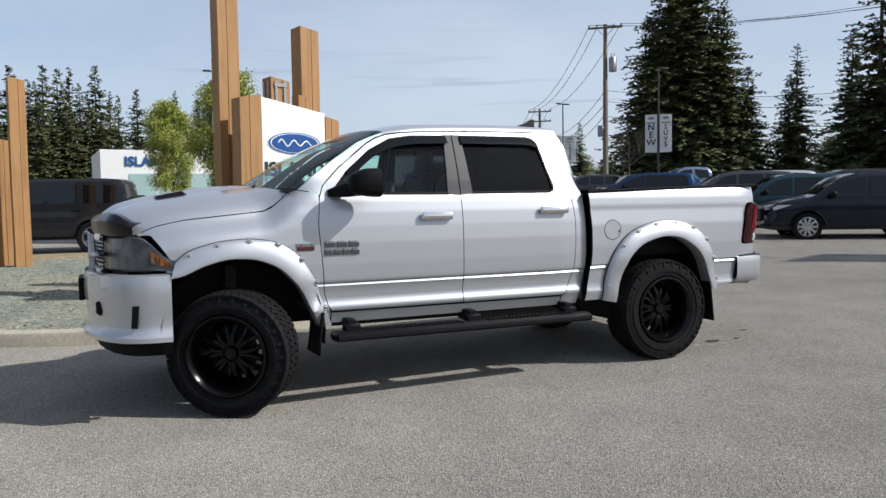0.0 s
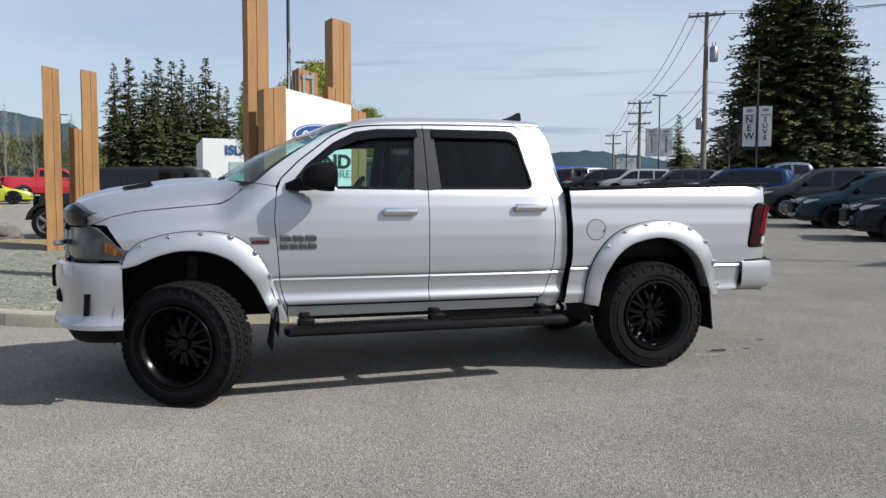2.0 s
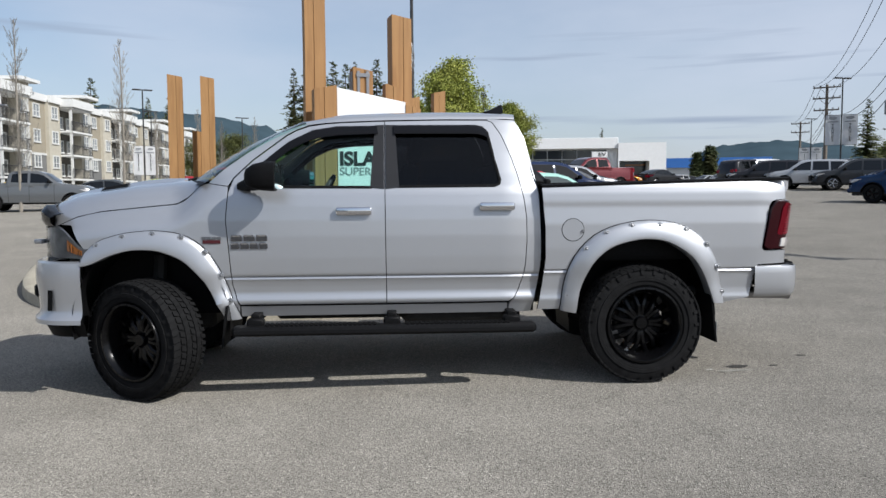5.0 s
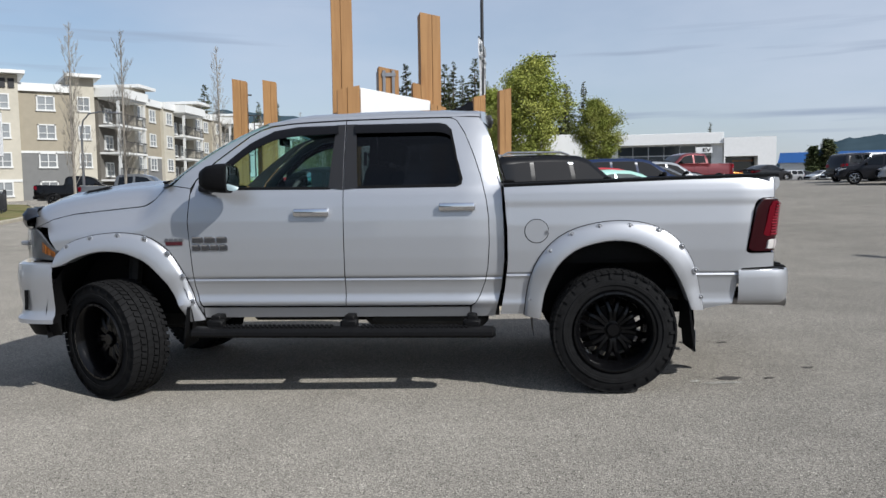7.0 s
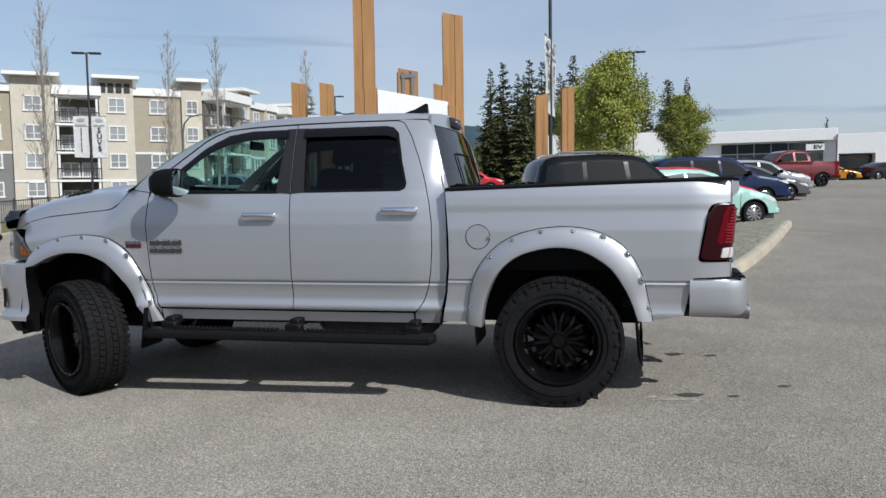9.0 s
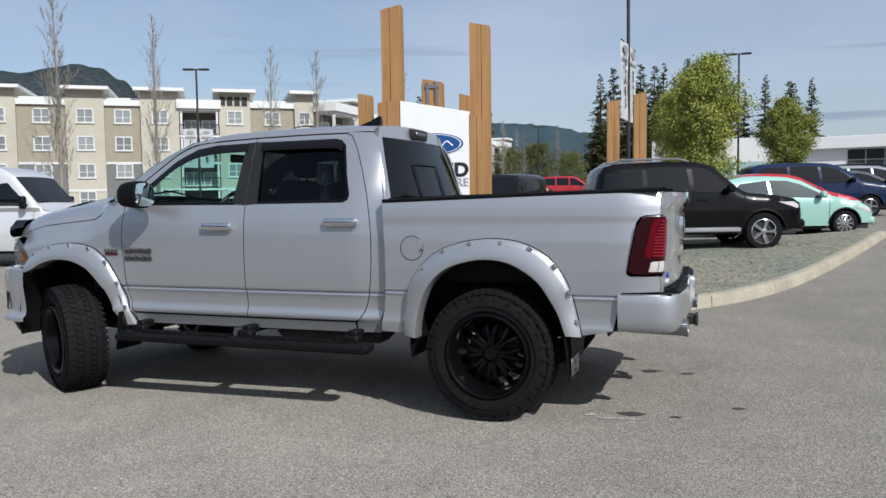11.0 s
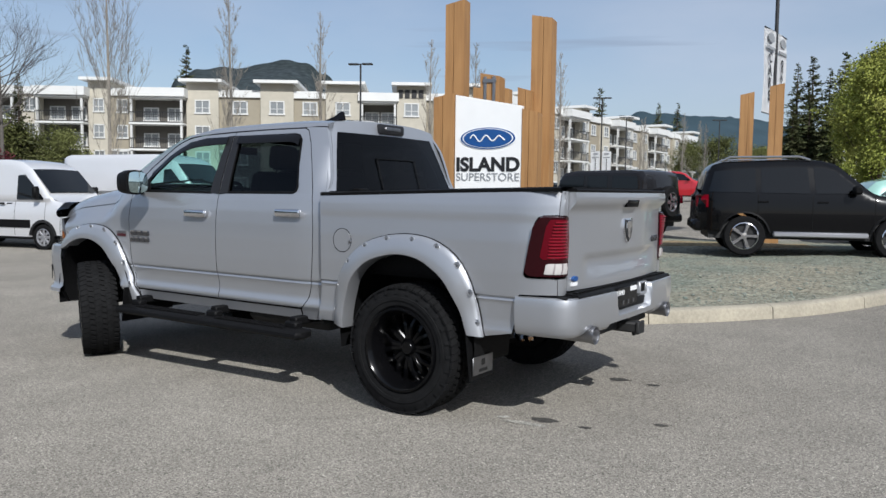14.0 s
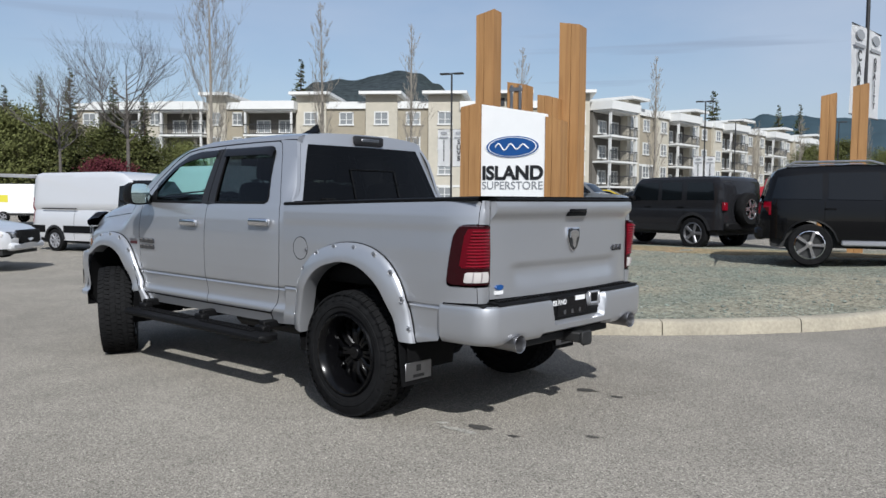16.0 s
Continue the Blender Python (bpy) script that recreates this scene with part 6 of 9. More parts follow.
def rail_loft(bm, curve, levels, a=0.0, b=1.0, n=22, both=True):
    """A band that follows a plan curve: levels are (z, outward offset); a..b is the stretch of the curve, from the side to the middle."""
    pts = soft(curve, 60, 1)
    pick = [pts[int(round((a + (b - a) * i / (n - 1)) * 59))] for i in range(n)]
    rows = []
    for z, off in levels:
        row = []
        for i, p in enumerate(pick):
            d = (pick[min(i + 1, n - 1)] - pick[max(i - 1, 0)]).normalized()
            nrm = Vector((d.y, -d.x))
            if nrm.x > 0.0 and i > n // 2 or nrm.y < 0:
                nrm = -nrm
            q = p + nrm * off
            row.append((q.x, -q.y, z))
        rows.append(row)
    if both:
        rows = mirror_rows(rows)
    vs = [[bm.verts.new(p) for p in row] for row in rows]
    skin(bm, vs, closed=False)
    bmesh.ops.recalc_face_normals(bm, faces=bm.faces)
    if sum(f.normal.x * f.calc_area() for f in bm.faces) > 0:
        bmesh.ops.reverse_faces(bm, faces=bm.faces)


def build_front():
    bm = bmesh.new()
    rail_loft(bm, BUMPER, [(0.93, -0.10), (0.942, -0.03), (0.93, 0.0), (0.86, 0.012), (0.80, 0.012), (0.66, -0.004), (0.60, -0.010), (0.555, 0.0), (0.53, 0.026), (0.50, 0.028), (0.488, -0.02)])
    bump = part("front_bumper", bm, SILVER, truck, "silver front bumper with a lower lip")
    bm = bmesh.new()
    rail_loft(bm, BUMPER, [(0.50, -0.03), (0.44, -0.055), (0.40, -0.075), (0.40, -0.14)], 0.0, 1.0)
    part("air_dam", bm, BLACK_PLASTIC, bump)
    for s in (-1, 1):
        bm = bmesh.new()
        rail_loft(bm, BUMPER, [(0.745, -0.02), (0.74, 0.015), (0.66, 0.008), (0.60, 0.006), (0.59, -0.02)], 0.17, 0.21, 4, False)
        for v in bm.verts:
            v.co.x += 0.10 * (v.co.z - 0.66)
        if s > 0:
            bm.transform(Matrix.Diagonal((1, -1, 1, 1)))
            bmesh.ops.reverse_faces(bm, faces=bm.faces)
        part("bumper_slot", bm, BLACK_PLASTIC, bump)
        bm = bmesh.new()
        box(bm, (-2.592, min(s * 0.50, s * 0.66), 0.66), (-2.53, max(s * 0.50, s * 0.66), 0.76), 0.02)
        part("fog_lamp", bm, BLACK_PLASTIC, bump)
    bm = bmesh.new()
    box(bm, (-2.70, -0.18, 0.72), (-2.66, 0.18, 0.88), 0.008)
    part("plate_holder", bm, BLACK_PLASTIC, bump)
    # headlamps: dark bowl, bright reflectors, clear lens
    for s in (-1, 1):
        def hb(levels, a, b, mat, name, parent, label=""):
            bm = bmesh.new()
            rail_loft(bm, NOSE, levels, a, b, 16, False)
            if s > 0:
                bm.transform(Matrix.Diagonal((1, -1, 1, 1)))
                bmesh.ops.reverse_faces(bm, faces=bm.faces)
            for v in bm.verts:
                # the lamp narrows to a point towards the wheel
                k = ease((v.co.x + 2.33) / 0.22)
                v.co.z = v.co.z + ((0.955 + 0.05 * k) - v.co.z) * 0.0 + (-0.16 * k * (v.co.z - 0.95) / 0.24 if v.co.z > 0.96 else 0.01 * k)
            return part(name, bm, mat, parent, label)
        lamp = hb([(1.185, -0.03), (1.175, -0.015), (0.97, -0.015), (0.955, -0.03)], 0.0, 0.56, LAMP_BACK, "headlamp", truck, "dark headlamp with amber corner")
        lens = hb([(1.19, -0.01), (1.175, 0.004), (1.06, 0.010), (0.965, 0.004), (0.952, -0.01)], 0.0, 0.56, LAMP_GLASS, "lens", lamp)
        lens.visible_shadow = False
        bm = bmesh.new()
        lathe(bm, [(0.0001, 0.02), (0.045, 0.012), (0.066, -0.02), (0.070, -0.03)], 18, "x", (-2.315, s * 0.745, 1.065))
        part("reflector", bm, LAMP_BOWL, lamp)
        bm = bmesh.new()
        lathe(bm, [(0.0001, 0.02), (0.035, 0.012), (0.056, -0.02), (0.060, -0.03)], 18, "x", (-2.395, s * 0.60, 1.065))
        part("reflector", bm, LAMP_BOWL, lamp)
        hb([(1.13, -0.010), (1.03, -0.008)], 0.03, 0.13, AMBER, "amber_reflector", lamp)
    # grille: chrome-grey surround with bars in four openings
    bm = bmesh.new()
    rail_loft(bm, NOSE, [(1.20, -0.03), (1.20, 0.02), (1.16, 0.03), (1.15, 0.01)], 0.57, 1.0)
    rail_loft(bm, NOSE, [(0.97, 0.01), (0.96, 0.03), (0.93, 0.02), (0.92, -0.03)], 0.57, 1.0)
    gr = part("grille_surround", bm, SILVER, truck, "silver grille surround with dark bars")
    for k in range(7):
        bm = bmesh.new()
        z = 0.985 + k * 0.026
        rail_loft(bm, NOSE, [(z + 0.010, -0.02), (z + 0.010, 0.008), (z, 0.012), (z - 0.004, -0.02)], 0.58, 1.0)
        part("grille_bar", bm, STEEL, gr)
    bm = bmesh.new()
    rail_loft(bm, NOSE, [(1.19, -0.04), (0.93, -0.04)], 0.56, 1.0)
    part("grille_back", bm, BLACK_PLASTIC, gr)
    bm = bmesh.new()
    box(bm, (-2.63, -0.045, 0.93), (-2.58, 0.045, 1.19), 0.01)
    box(bm, (-2.625, -0.55, 1.045), (-2.555, 0.55, 1.08), 0.01)
    part("grille_cross", bm, SILVER, gr)
    # smoked stone guard along the hood's front edge
    bm = bmesh.new()
    rail_loft(bm, NOSE, [(1.19, 0.012), (1.23, 0.032), (1.29, 0.036), (1.345, 0.004), (1.385, -0.06), (1.38, -0.065), (1.34, -0.004), (1.29, 0.028), (1.23, 0.024)], 0.22, 1.0)
    for v in bm.verts:
        k = ease((v.co.x + 2.48) / 0.16)
        v.co.z -= k * 0.55 * max(0.0, v.co.z - 1.19)
        v.co.z -= 0.4 * ease((0.78 - abs(v.co.y)) / 0.25) * max(0.0, v.co.z - 1.29)
    part("stone_guard", bm, BLACK_GLOSS, truck, "smoked black stone guard on the hood edge")


build_front()


# rear end: tailgate, lamps, bumper, tonneau
def build_rear():
    bm = bmesh.new()

    def face(y, z):
        x = 2.958 - 0.050 * (abs(y) / 0.81) ** 2.2
        x += 0.046 * ease((z - 1.362) / 0.068) - 0.006 * ease((z - 1.45) / 0.035)
        # crease across the lower third: rolls in sharply, comes back slowly
        fade = ease((0.68 - abs(y)) / 0.16)
        x -= 0.022 * fade * ease((1.105 - z) / 0.035) * (1 - ease((1.06 - z) / 0.15))
        return (x, y, z)
    panel(bm, inset([(-0.812, 0.892), (0.812, 0.892), (0.812, 1.485), (-0.812, 1.485)], 0.003), face, 0.05, 0.02, None, (-1, 0, 0))
    gate = part("tailgate", bm, SILVER, truck, "silver tailgate with a ducktail lip and a black handle")
    bm = bmesh.new()
    rows = []
    for k in range(19):
        y = -0.80 + 1.60 * k / 18
        x = face(y, 1.48)[0]
        rows.append([bm.verts.new(p) for p in ((x - 0.08, y, 1.484), (x + 0.002, y, 1.484), (x + 0.004, y, 1.496), (x - 0.004, y, 1.503), (x - 0.08, y, 1.503))])
    skin(bm, rows, True, (True, True))
    bmesh.ops.recalc_face_normals(bm, faces=bm.faces)
    part("tailgate_cap", bm, BLACK_PLASTIC, gate)
    bm = bmesh.new()
    prism(bm, [(-0.128, 1.442), (0.128, 1.442), (0.104, 1.388), (-0.104, 1.388)], 2.960, 3.000, "x", 0.004)
    part("handle_recess", bm, BLACK_PLASTIC, gate)
    bm = bmesh.new()
    prism(bm, [(-0.105, 1.436), (0.105, 1.436), (0.095, 1.412), (-0.095, 1.412)], 2.998, 3.008, "x", 0.004)
    part("tailgate_handle", bm, BLACK_GLOSS, gate)
    bm = bmesh.new()
    prism(bm, [(-0.072, 1.312), (0.072, 1.312), (0.074, 1.235), (0.045, 1.175), (0.0, 1.150), (-0.045, 1.175), (-0.074, 1.235)], 2.955, 2.972, "x", 0.004)
    em = part("emblem", bm, CHROME, gate, "chrome shield emblem")
    bm = bmesh.new()
    prism(bm, [(-0.060, 1.302), (0.060, 1.302), (0.061, 1.240), (0.037, 1.185), (0.0, 1.162), (-0.037, 1.185), (-0.061, 1.240)], 2.972, 2.976, "x")
    part("emblem_field", bm, BLACK_INK, em, smooth=False)
    bm = bmesh.new()
    prism(bm, [(-0.050, 1.284), (-0.020, 1.296), (0.020, 1.296), (0.050, 1.284), (0.053, 1.240), (0.036, 1.256), (0.020, 1.224), (0.018, 1.190), (0.0, 1.176), (-0.018, 1.190), (-0.020, 1.224), (-0.036, 1.256), (-0.053, 1.240)], 2.974, 2.981, "x", 0.002)
    part("emblem_shape", bm, CHROME, em, smooth=False)
    words("4X4", 0.062, DARK_CHROME, gate, pose(2.932, 0.615, 1.150, 90, 0, 94), "badge_letters", 0.010, 1.1, 1.5, 0.15)
    bm = bmesh.new()
    rows = [ring(bm, (2.905 + q, -0.735, 0.965), (0, 1, 0), (0, 0, 1), 0.036, 16, 0.016) for q in (0.0, 0.022)]
    skin(bm, rows, True, (False, True))
    part("dealer_sticker", bm, BLUE_INK, gate, "small blue oval sticker")
    bm = bmesh.new()
    box(bm, (2.905, -0.77, 0.922), (2.924, -0.70, 0.945))
    part("dealer_sticker", bm, WHITE_INK, gate, smooth=False)
    # rear corner panels above and under the lamps
    for s in (-1, 1):
        for z0, z1 in ((1.345, 1.486), (0.875, 0.972)):
            bm = bmesh.new()
            rows = []
            for k in range(7):
                z = z0 + (z1 - z0) * k / 6
                w = bed_w(2.897, z)
                rows.append([bm.verts.new((x, s * y, z)) for x, y in ((2.897, w - 0.002), (2.905, w - 0.025), (2.910, 0.86), (2.908, 0.817), (2.86, 0.817))])
            skin(bm, rows, closed=False)
            bmesh.ops.recalc_face_normals(bm, faces=bm.faces)
            if sum(f.normal.x for f in bm.faces) < 0:
                bmesh.ops.reverse_faces(bm, faces=bm.faces)
            part("corner_panel", bm, SILVER, truck)
    # tail lamps wrap from the bed side round to the rear face
    wrap = [(2.752, 0.972), (2.80, 0.967), (2.85, 0.950), (2.885, 0.920), (2.902, 0.885), (2.908, 0.85), (2.909, 0.815)]
    for s in (-1, 1):
        def band(z0, z1, lift, a, b, name, mat, parent, label="", bow=0.0):
            a0 = a
            bm = bmesh.new()
            pts = soft(wrap, 40, 1)
            pick = [pts[int(round((a + (b - a) * i / 15) * 39))] for i in range(16)]
            rows = []
            for f, off in ((0.0, lift - 0.02), (0.02, lift), (0.5, lift + 0.004), (0.98, lift), (1.0, lift - 0.02)):
                row = []
                for i, p in enumerate(pick):
                    d = (pick[min(i + 1, 15)] - pick[max(i - 1, 0)]).normalized()
                    nrm = Vector((-d.y, d.x))
                    nrm = nrm if nrm.y >= 0 or nrm.x > 0 else -nrm
                    if nrm.x < -0.2:
                        nrm = -nrm
                    q = p + nrm * off
                    # the front corners are rounded off
                    run = 0.30 * (a + (b - a) * i / 15 - a0)
                    top = z1 - (bow - math.sqrt(bow * bow - max(0.0, bow - run) ** 2)) if bow else z1
                    foot = z0 + (bow - math.sqrt(bow * bow - max(0.0, bow - run) ** 2)) * 0.4 if bow else z0
                    z = foot + (top - foot) * f
                    lean = 0.055 * (z - 0.98) / 0.36 * (1 - i / 15)
                    row.append(bm.verts.new((q.x + lean, s * q.y, z)))
                rows.append(row)
            skin(bm, rows, closed=False)
            # close the two ends
            for i in (0, 15):
                bm.faces.new([r[i] for r in rows])
            bmesh.ops.recalc_face_normals(bm, faces=bm.faces)
            return part(name, bm, mat, parent, label)
        lamp = band(0.980, 1.342, 0.003, 0.0, 1.0, "tail_lamp", DARK_RED, truck, "red wrap-around tail lamp with a clear lower window", 0.06)
        band(1.082, 1.325, 0.0065, 0.22, 0.97, "red_lens", MID_RED, lamp, "", 0.04)
        band(1.000, 1.066, 0.008, 0.36, 0.93, "reverse_lens", WHITE_LENS, lamp, "frosted clear reversing window", 0.008)
        for u in (0.52, 0.70):
            band(1.002, 1.064, 0.0095, u, u + 0.03, "lens_divider", LENS_GREY, lamp)
        for k in range(12):
            z = 1.092 + k * 0.0188
            band(z, z + 0.0125, 0.0085, 0.34 + 0.006 * abs(k - 5), 0.95, "lens_rib", RED_LENS, lamp)
    # bumper: painted bar with a black step pad and a plate bay
    plan = [(2.695, 0.963), (2.80, 0.962), (2.90, 0.953), (2.965, 0.920), (3.000, 0.86), (3.018, 0.70), (3.030, 0.45), (3.035, 0.0)]

    def rear_band(levels, n):
        bm = bmesh.new()
        pick = soft(plan, n, 2)
        rows = []
        for z, off in levels:
            row = []
            for i, p in enumerate(pick):
                d = (pick[min(i + 1, n - 1)] - pick[max(i - 1, 0)]).normalized()
                nrm = Vector((-d.y, d.x))
                if nrm.x < -0.01:
                    nrm = -nrm
                q = p + nrm * off
                q.y = max(q.y, 0) if i == n - 1 else q.y
                row.append((q.x, -q.y, z))
            rows.append(row)
        vs = [[bm.verts.new(p) for p in row] for row in mirror_rows(rows)]
        skin(bm, vs, closed=False)
        bmesh.ops.recalc_face_normals(bm, faces=bm.faces)
        if sum(f.normal.x * f.calc_area() for f in bm.faces) < 0:
            bmesh.ops.reverse_faces(bm, faces=bm.faces)
        return bm
    bm = rear_band([(0.855, -0.06), (0.864, -0.02), (0.855, 0.0), (0.835, 0.005), (0.80, 0.006), (0.76, 0.006), (0.735, 0.005), (0.715, 0.004), (0.695, 0.002), (0.66, -0.004), (0.640, -0.016), (0.628, -0.03), (0.62, -0.09)], n=64)
    for v in bm.verts:
        if abs(v.co.y) < 0.42 and v.co.z < 0.65:
            v.co.z += 0.018
        # a recess for plate and socket, narrower at the foot
        side = 0.335 - 0.22 * max(0.0, 0.86 - v.co.z)
        v.co.x -= 0.046 * ease((side - abs(v.co.y)) / 0.03) * ease((v.co.z - 0.695) / 0.022)
        # the corners sweep up round the exhaust tips
        v.co.z += 0.028 * ease(1 - abs(abs(v.co.y) - 0.665) / 0.12) * ease((0.69 - v.co.z) / 0.05)
    bump = part("rear_bumper", bm, SILVER, truck, "silver rear step bumper with black pad")
    bm = bmesh.new()
    rows = []
    for k in range(25):
        y = -0.83 + 1.66 * k / 24
        x = 3.026 - 0.030 * (abs(y) / 0.83) ** 2.5 - 0.046 * ease((0.325 - abs(y)) / 0.03)
        rows.append([bm.verts.new(p) for p in ((2.90, y, 0.84), (x - 0.004, y, 0.84), (x, y, 0.866), (x - 0.012, y, 0.878), (2.90, y, 0.884))])
    skin(bm, rows, True, (True, True))
    n = 44
    for k in range(n):
        y = -0.80 + 1.60 * k / n
        box(bm, (2.935, y, 0.876), (2.972, y + 0.018, 0.891))
    bmesh.ops.recalc_face_normals(bm, faces=bm.faces)
    part("step_pad", bm, BLACK_PLASTIC, bump, "ribbed black step pad")
    for s in (-1, 1):
        bm = bmesh.new()
        box(bm, (2.80, min(s * 0.82, s * 0.925), 0.850), (2.955, max(s * 0.82, s * 0.925), 0.869), 0.005)
        part("corner_pad", bm, BLACK_PLASTIC, bump)
    bm = bmesh.new()
    prism(bm, [(-0.320, 0.868), (0.115, 0.868), (0.150, 0.775), (0.295, 0.768), (0.280, 0.716), (-0.280, 0.716)], 2.980, 2.997, "x", 0.003)
    bay = part("plate_bay", bm, BLACK_PLASTIC, bump, "black plate recess")
    bm = bmesh.new()
    box(bm, (2.996, -0.225, 0.735), (3.004, 0.115, 0.862), 0.003)
    plate = part("dealer_plate", bm, BLACK_GLOSS, bay, "black dealer plate with white lettering")
    words("ISLAND", 0.046, WHITE_INK, plate, pose(3.005, -0.205, 0.828, 90, 0, 90), spacing=1.0, thick=0.002)
    bm = bmesh.new()
    box(bm, (3.003, -0.02, 0.829), (3.007, 0.095, 0.859))
    part("plate_bar", bm, WHITE_INK, plate, smooth=False)
    for k in (-0.09, 0.0, 0.09):
        bm = bmesh.new()
        box(bm, (3.002, -0.055 + k - 0.012, 0.748), (3.007, -0.055 + k + 0.012, 0.775))
        part("plate_slot", bm, STEEL, plate, smooth=False)
    bm = bmesh.new()
    for lo, hi in (((2.985, 0.150, 0.782), (3.012, 0.290, 0.800)), ((2.985, 0.150, 0.858), (3.012, 0.290, 0.874)), ((2.985, 0.150, 0.782), (3.012, 0.172, 0.874)), ((2.985, 0.268, 0.782), (3.012, 0.290, 0.874))):
        box(bm, lo, hi, 0.006)
    part("socket_frame", bm, SILVER, bump)
    bm = bmesh.new()
    box(bm, (2.985, 0.172, 0.800), (3.002, 0.268, 0.858), 0.004)
    part("tow_socket", bm, BLACK_PLASTIC, bump)
    # hitch and exhaust tips
    bm = bmesh.new()
    box(bm, (2.80, -0.02, 0.545), (3.055, 0.08, 0.615), 0.012)
    box(bm, (3.05, -0.03, 0.538), (3.072, 0.09, 0.622), 0.006)
    box(bm, (2.85, -0.5, 0.56), (2.92, 0.55, 0.62), 0.01)
    box(bm, (2.97, 0.12, 0.50), (2.99, 0.22, 0.60), 0.006)
    part("tow_hitch", bm, DARK_STEEL, truck)
    for s in (-1, 1):
        bm = bmesh.new()
        y = s * 0.675
        lathe(bm, [(0.044, -0.30), (0.047, -0.16), (0.050, -0.02), (0.056, 0.006), (0.055, 0.016), (0.050, 0.014), (0.045, 0.0), (0.043, -0.14), (0.0001, -0.141)], 24, "x")
        bm.transform(pose(3.025, y, 0.625, 0, 0, 0))
        part("exhaust_tip", bm, STEEL, truck, "polished steel exhaust tip")
        bm = bmesh.new()
        tube(bm, [(2.78, y, 0.625), (2.5, y * 0.9, 0.61), (2.3, y * 0.8, 0.66)], 0.04, 10)
        part("exhaust_pipe", bm, DARK_STEEL, truck)
    # bed: floor, inner walls, rail caps and a flat black cover
    bm = bmesh.new()
    box(bm, (1.16, -0.80, 0.90), (2.88, 0.80, 0.95))
    part("bed_floor", bm, BLACK_PLASTIC, truck, smooth=False)
    for s in (-1, 1):
        bm = bmesh.new()
        rows = []
        for x, z in ((1.118, 1.446), (1.53, 1.457), (2.2, 1.476), (2.88, 1.492), (2.908, 1.492)):
            w = bed_w(min(x, 2.7), z)
            rows.append([bm.verts.new((x, s * (w + a), z + b)) for a, b in ((0.004, -0.006), (0.006, 0.012), (-0.01, 0.020), (-0.16, 0.020), (-0.16, -0.02))])
        skin(bm, rows, closed=False)
        bmesh.ops.recalc_face_normals(bm, faces=bm.faces)
        part("bed_rail_cap", bm, BLACK_PLASTIC, truck, "black bed rail cap")
        bm = bmesh.new()
        box(bm, (1.16, min(s * 0.80, s * 0.84), 0.93), (2.90, max(s * 0.80, s * 0.84), 1.45))
        part("bed_wall", bm, BLACK_PLASTIC, truck, smooth=False)
    bm = bmesh.new()
    box(bm, (1.16, -0.84, 0.93), (1.20, 0.84, 1.44))
    part("bed_front", bm, SILVER, truck, smooth=False)
    bm = bmesh.new()
    vs = [bm.verts.new(p) for p in ((1.13, -0.86, 1.455), (1.13, 0.86, 1.455), (2.88, 0.84, 1.496), (2.88, -0.84, 1.496))]
    ws2 = [bm.verts.new(v.co + Vector((0, 0, 0.018))) for v in vs]
    skin(bm, [vs, ws2], True, (True, True))
    bmesh.ops.recalc_face_normals(bm, faces=bm.faces)
    part("tonneau_cover", bm, BLACK_PLASTIC, truck, "flat black bed cover", smooth=False)
    for y in (-0.55, 0.55):
        bm = bmesh.new()
        box(bm, (1.12, y - 0.05, 1.472), (1.20, y + 0.05, 1.495), 0.008)
        part("cover_latch", bm, BLACK_PLASTIC, truck)


build_rear()


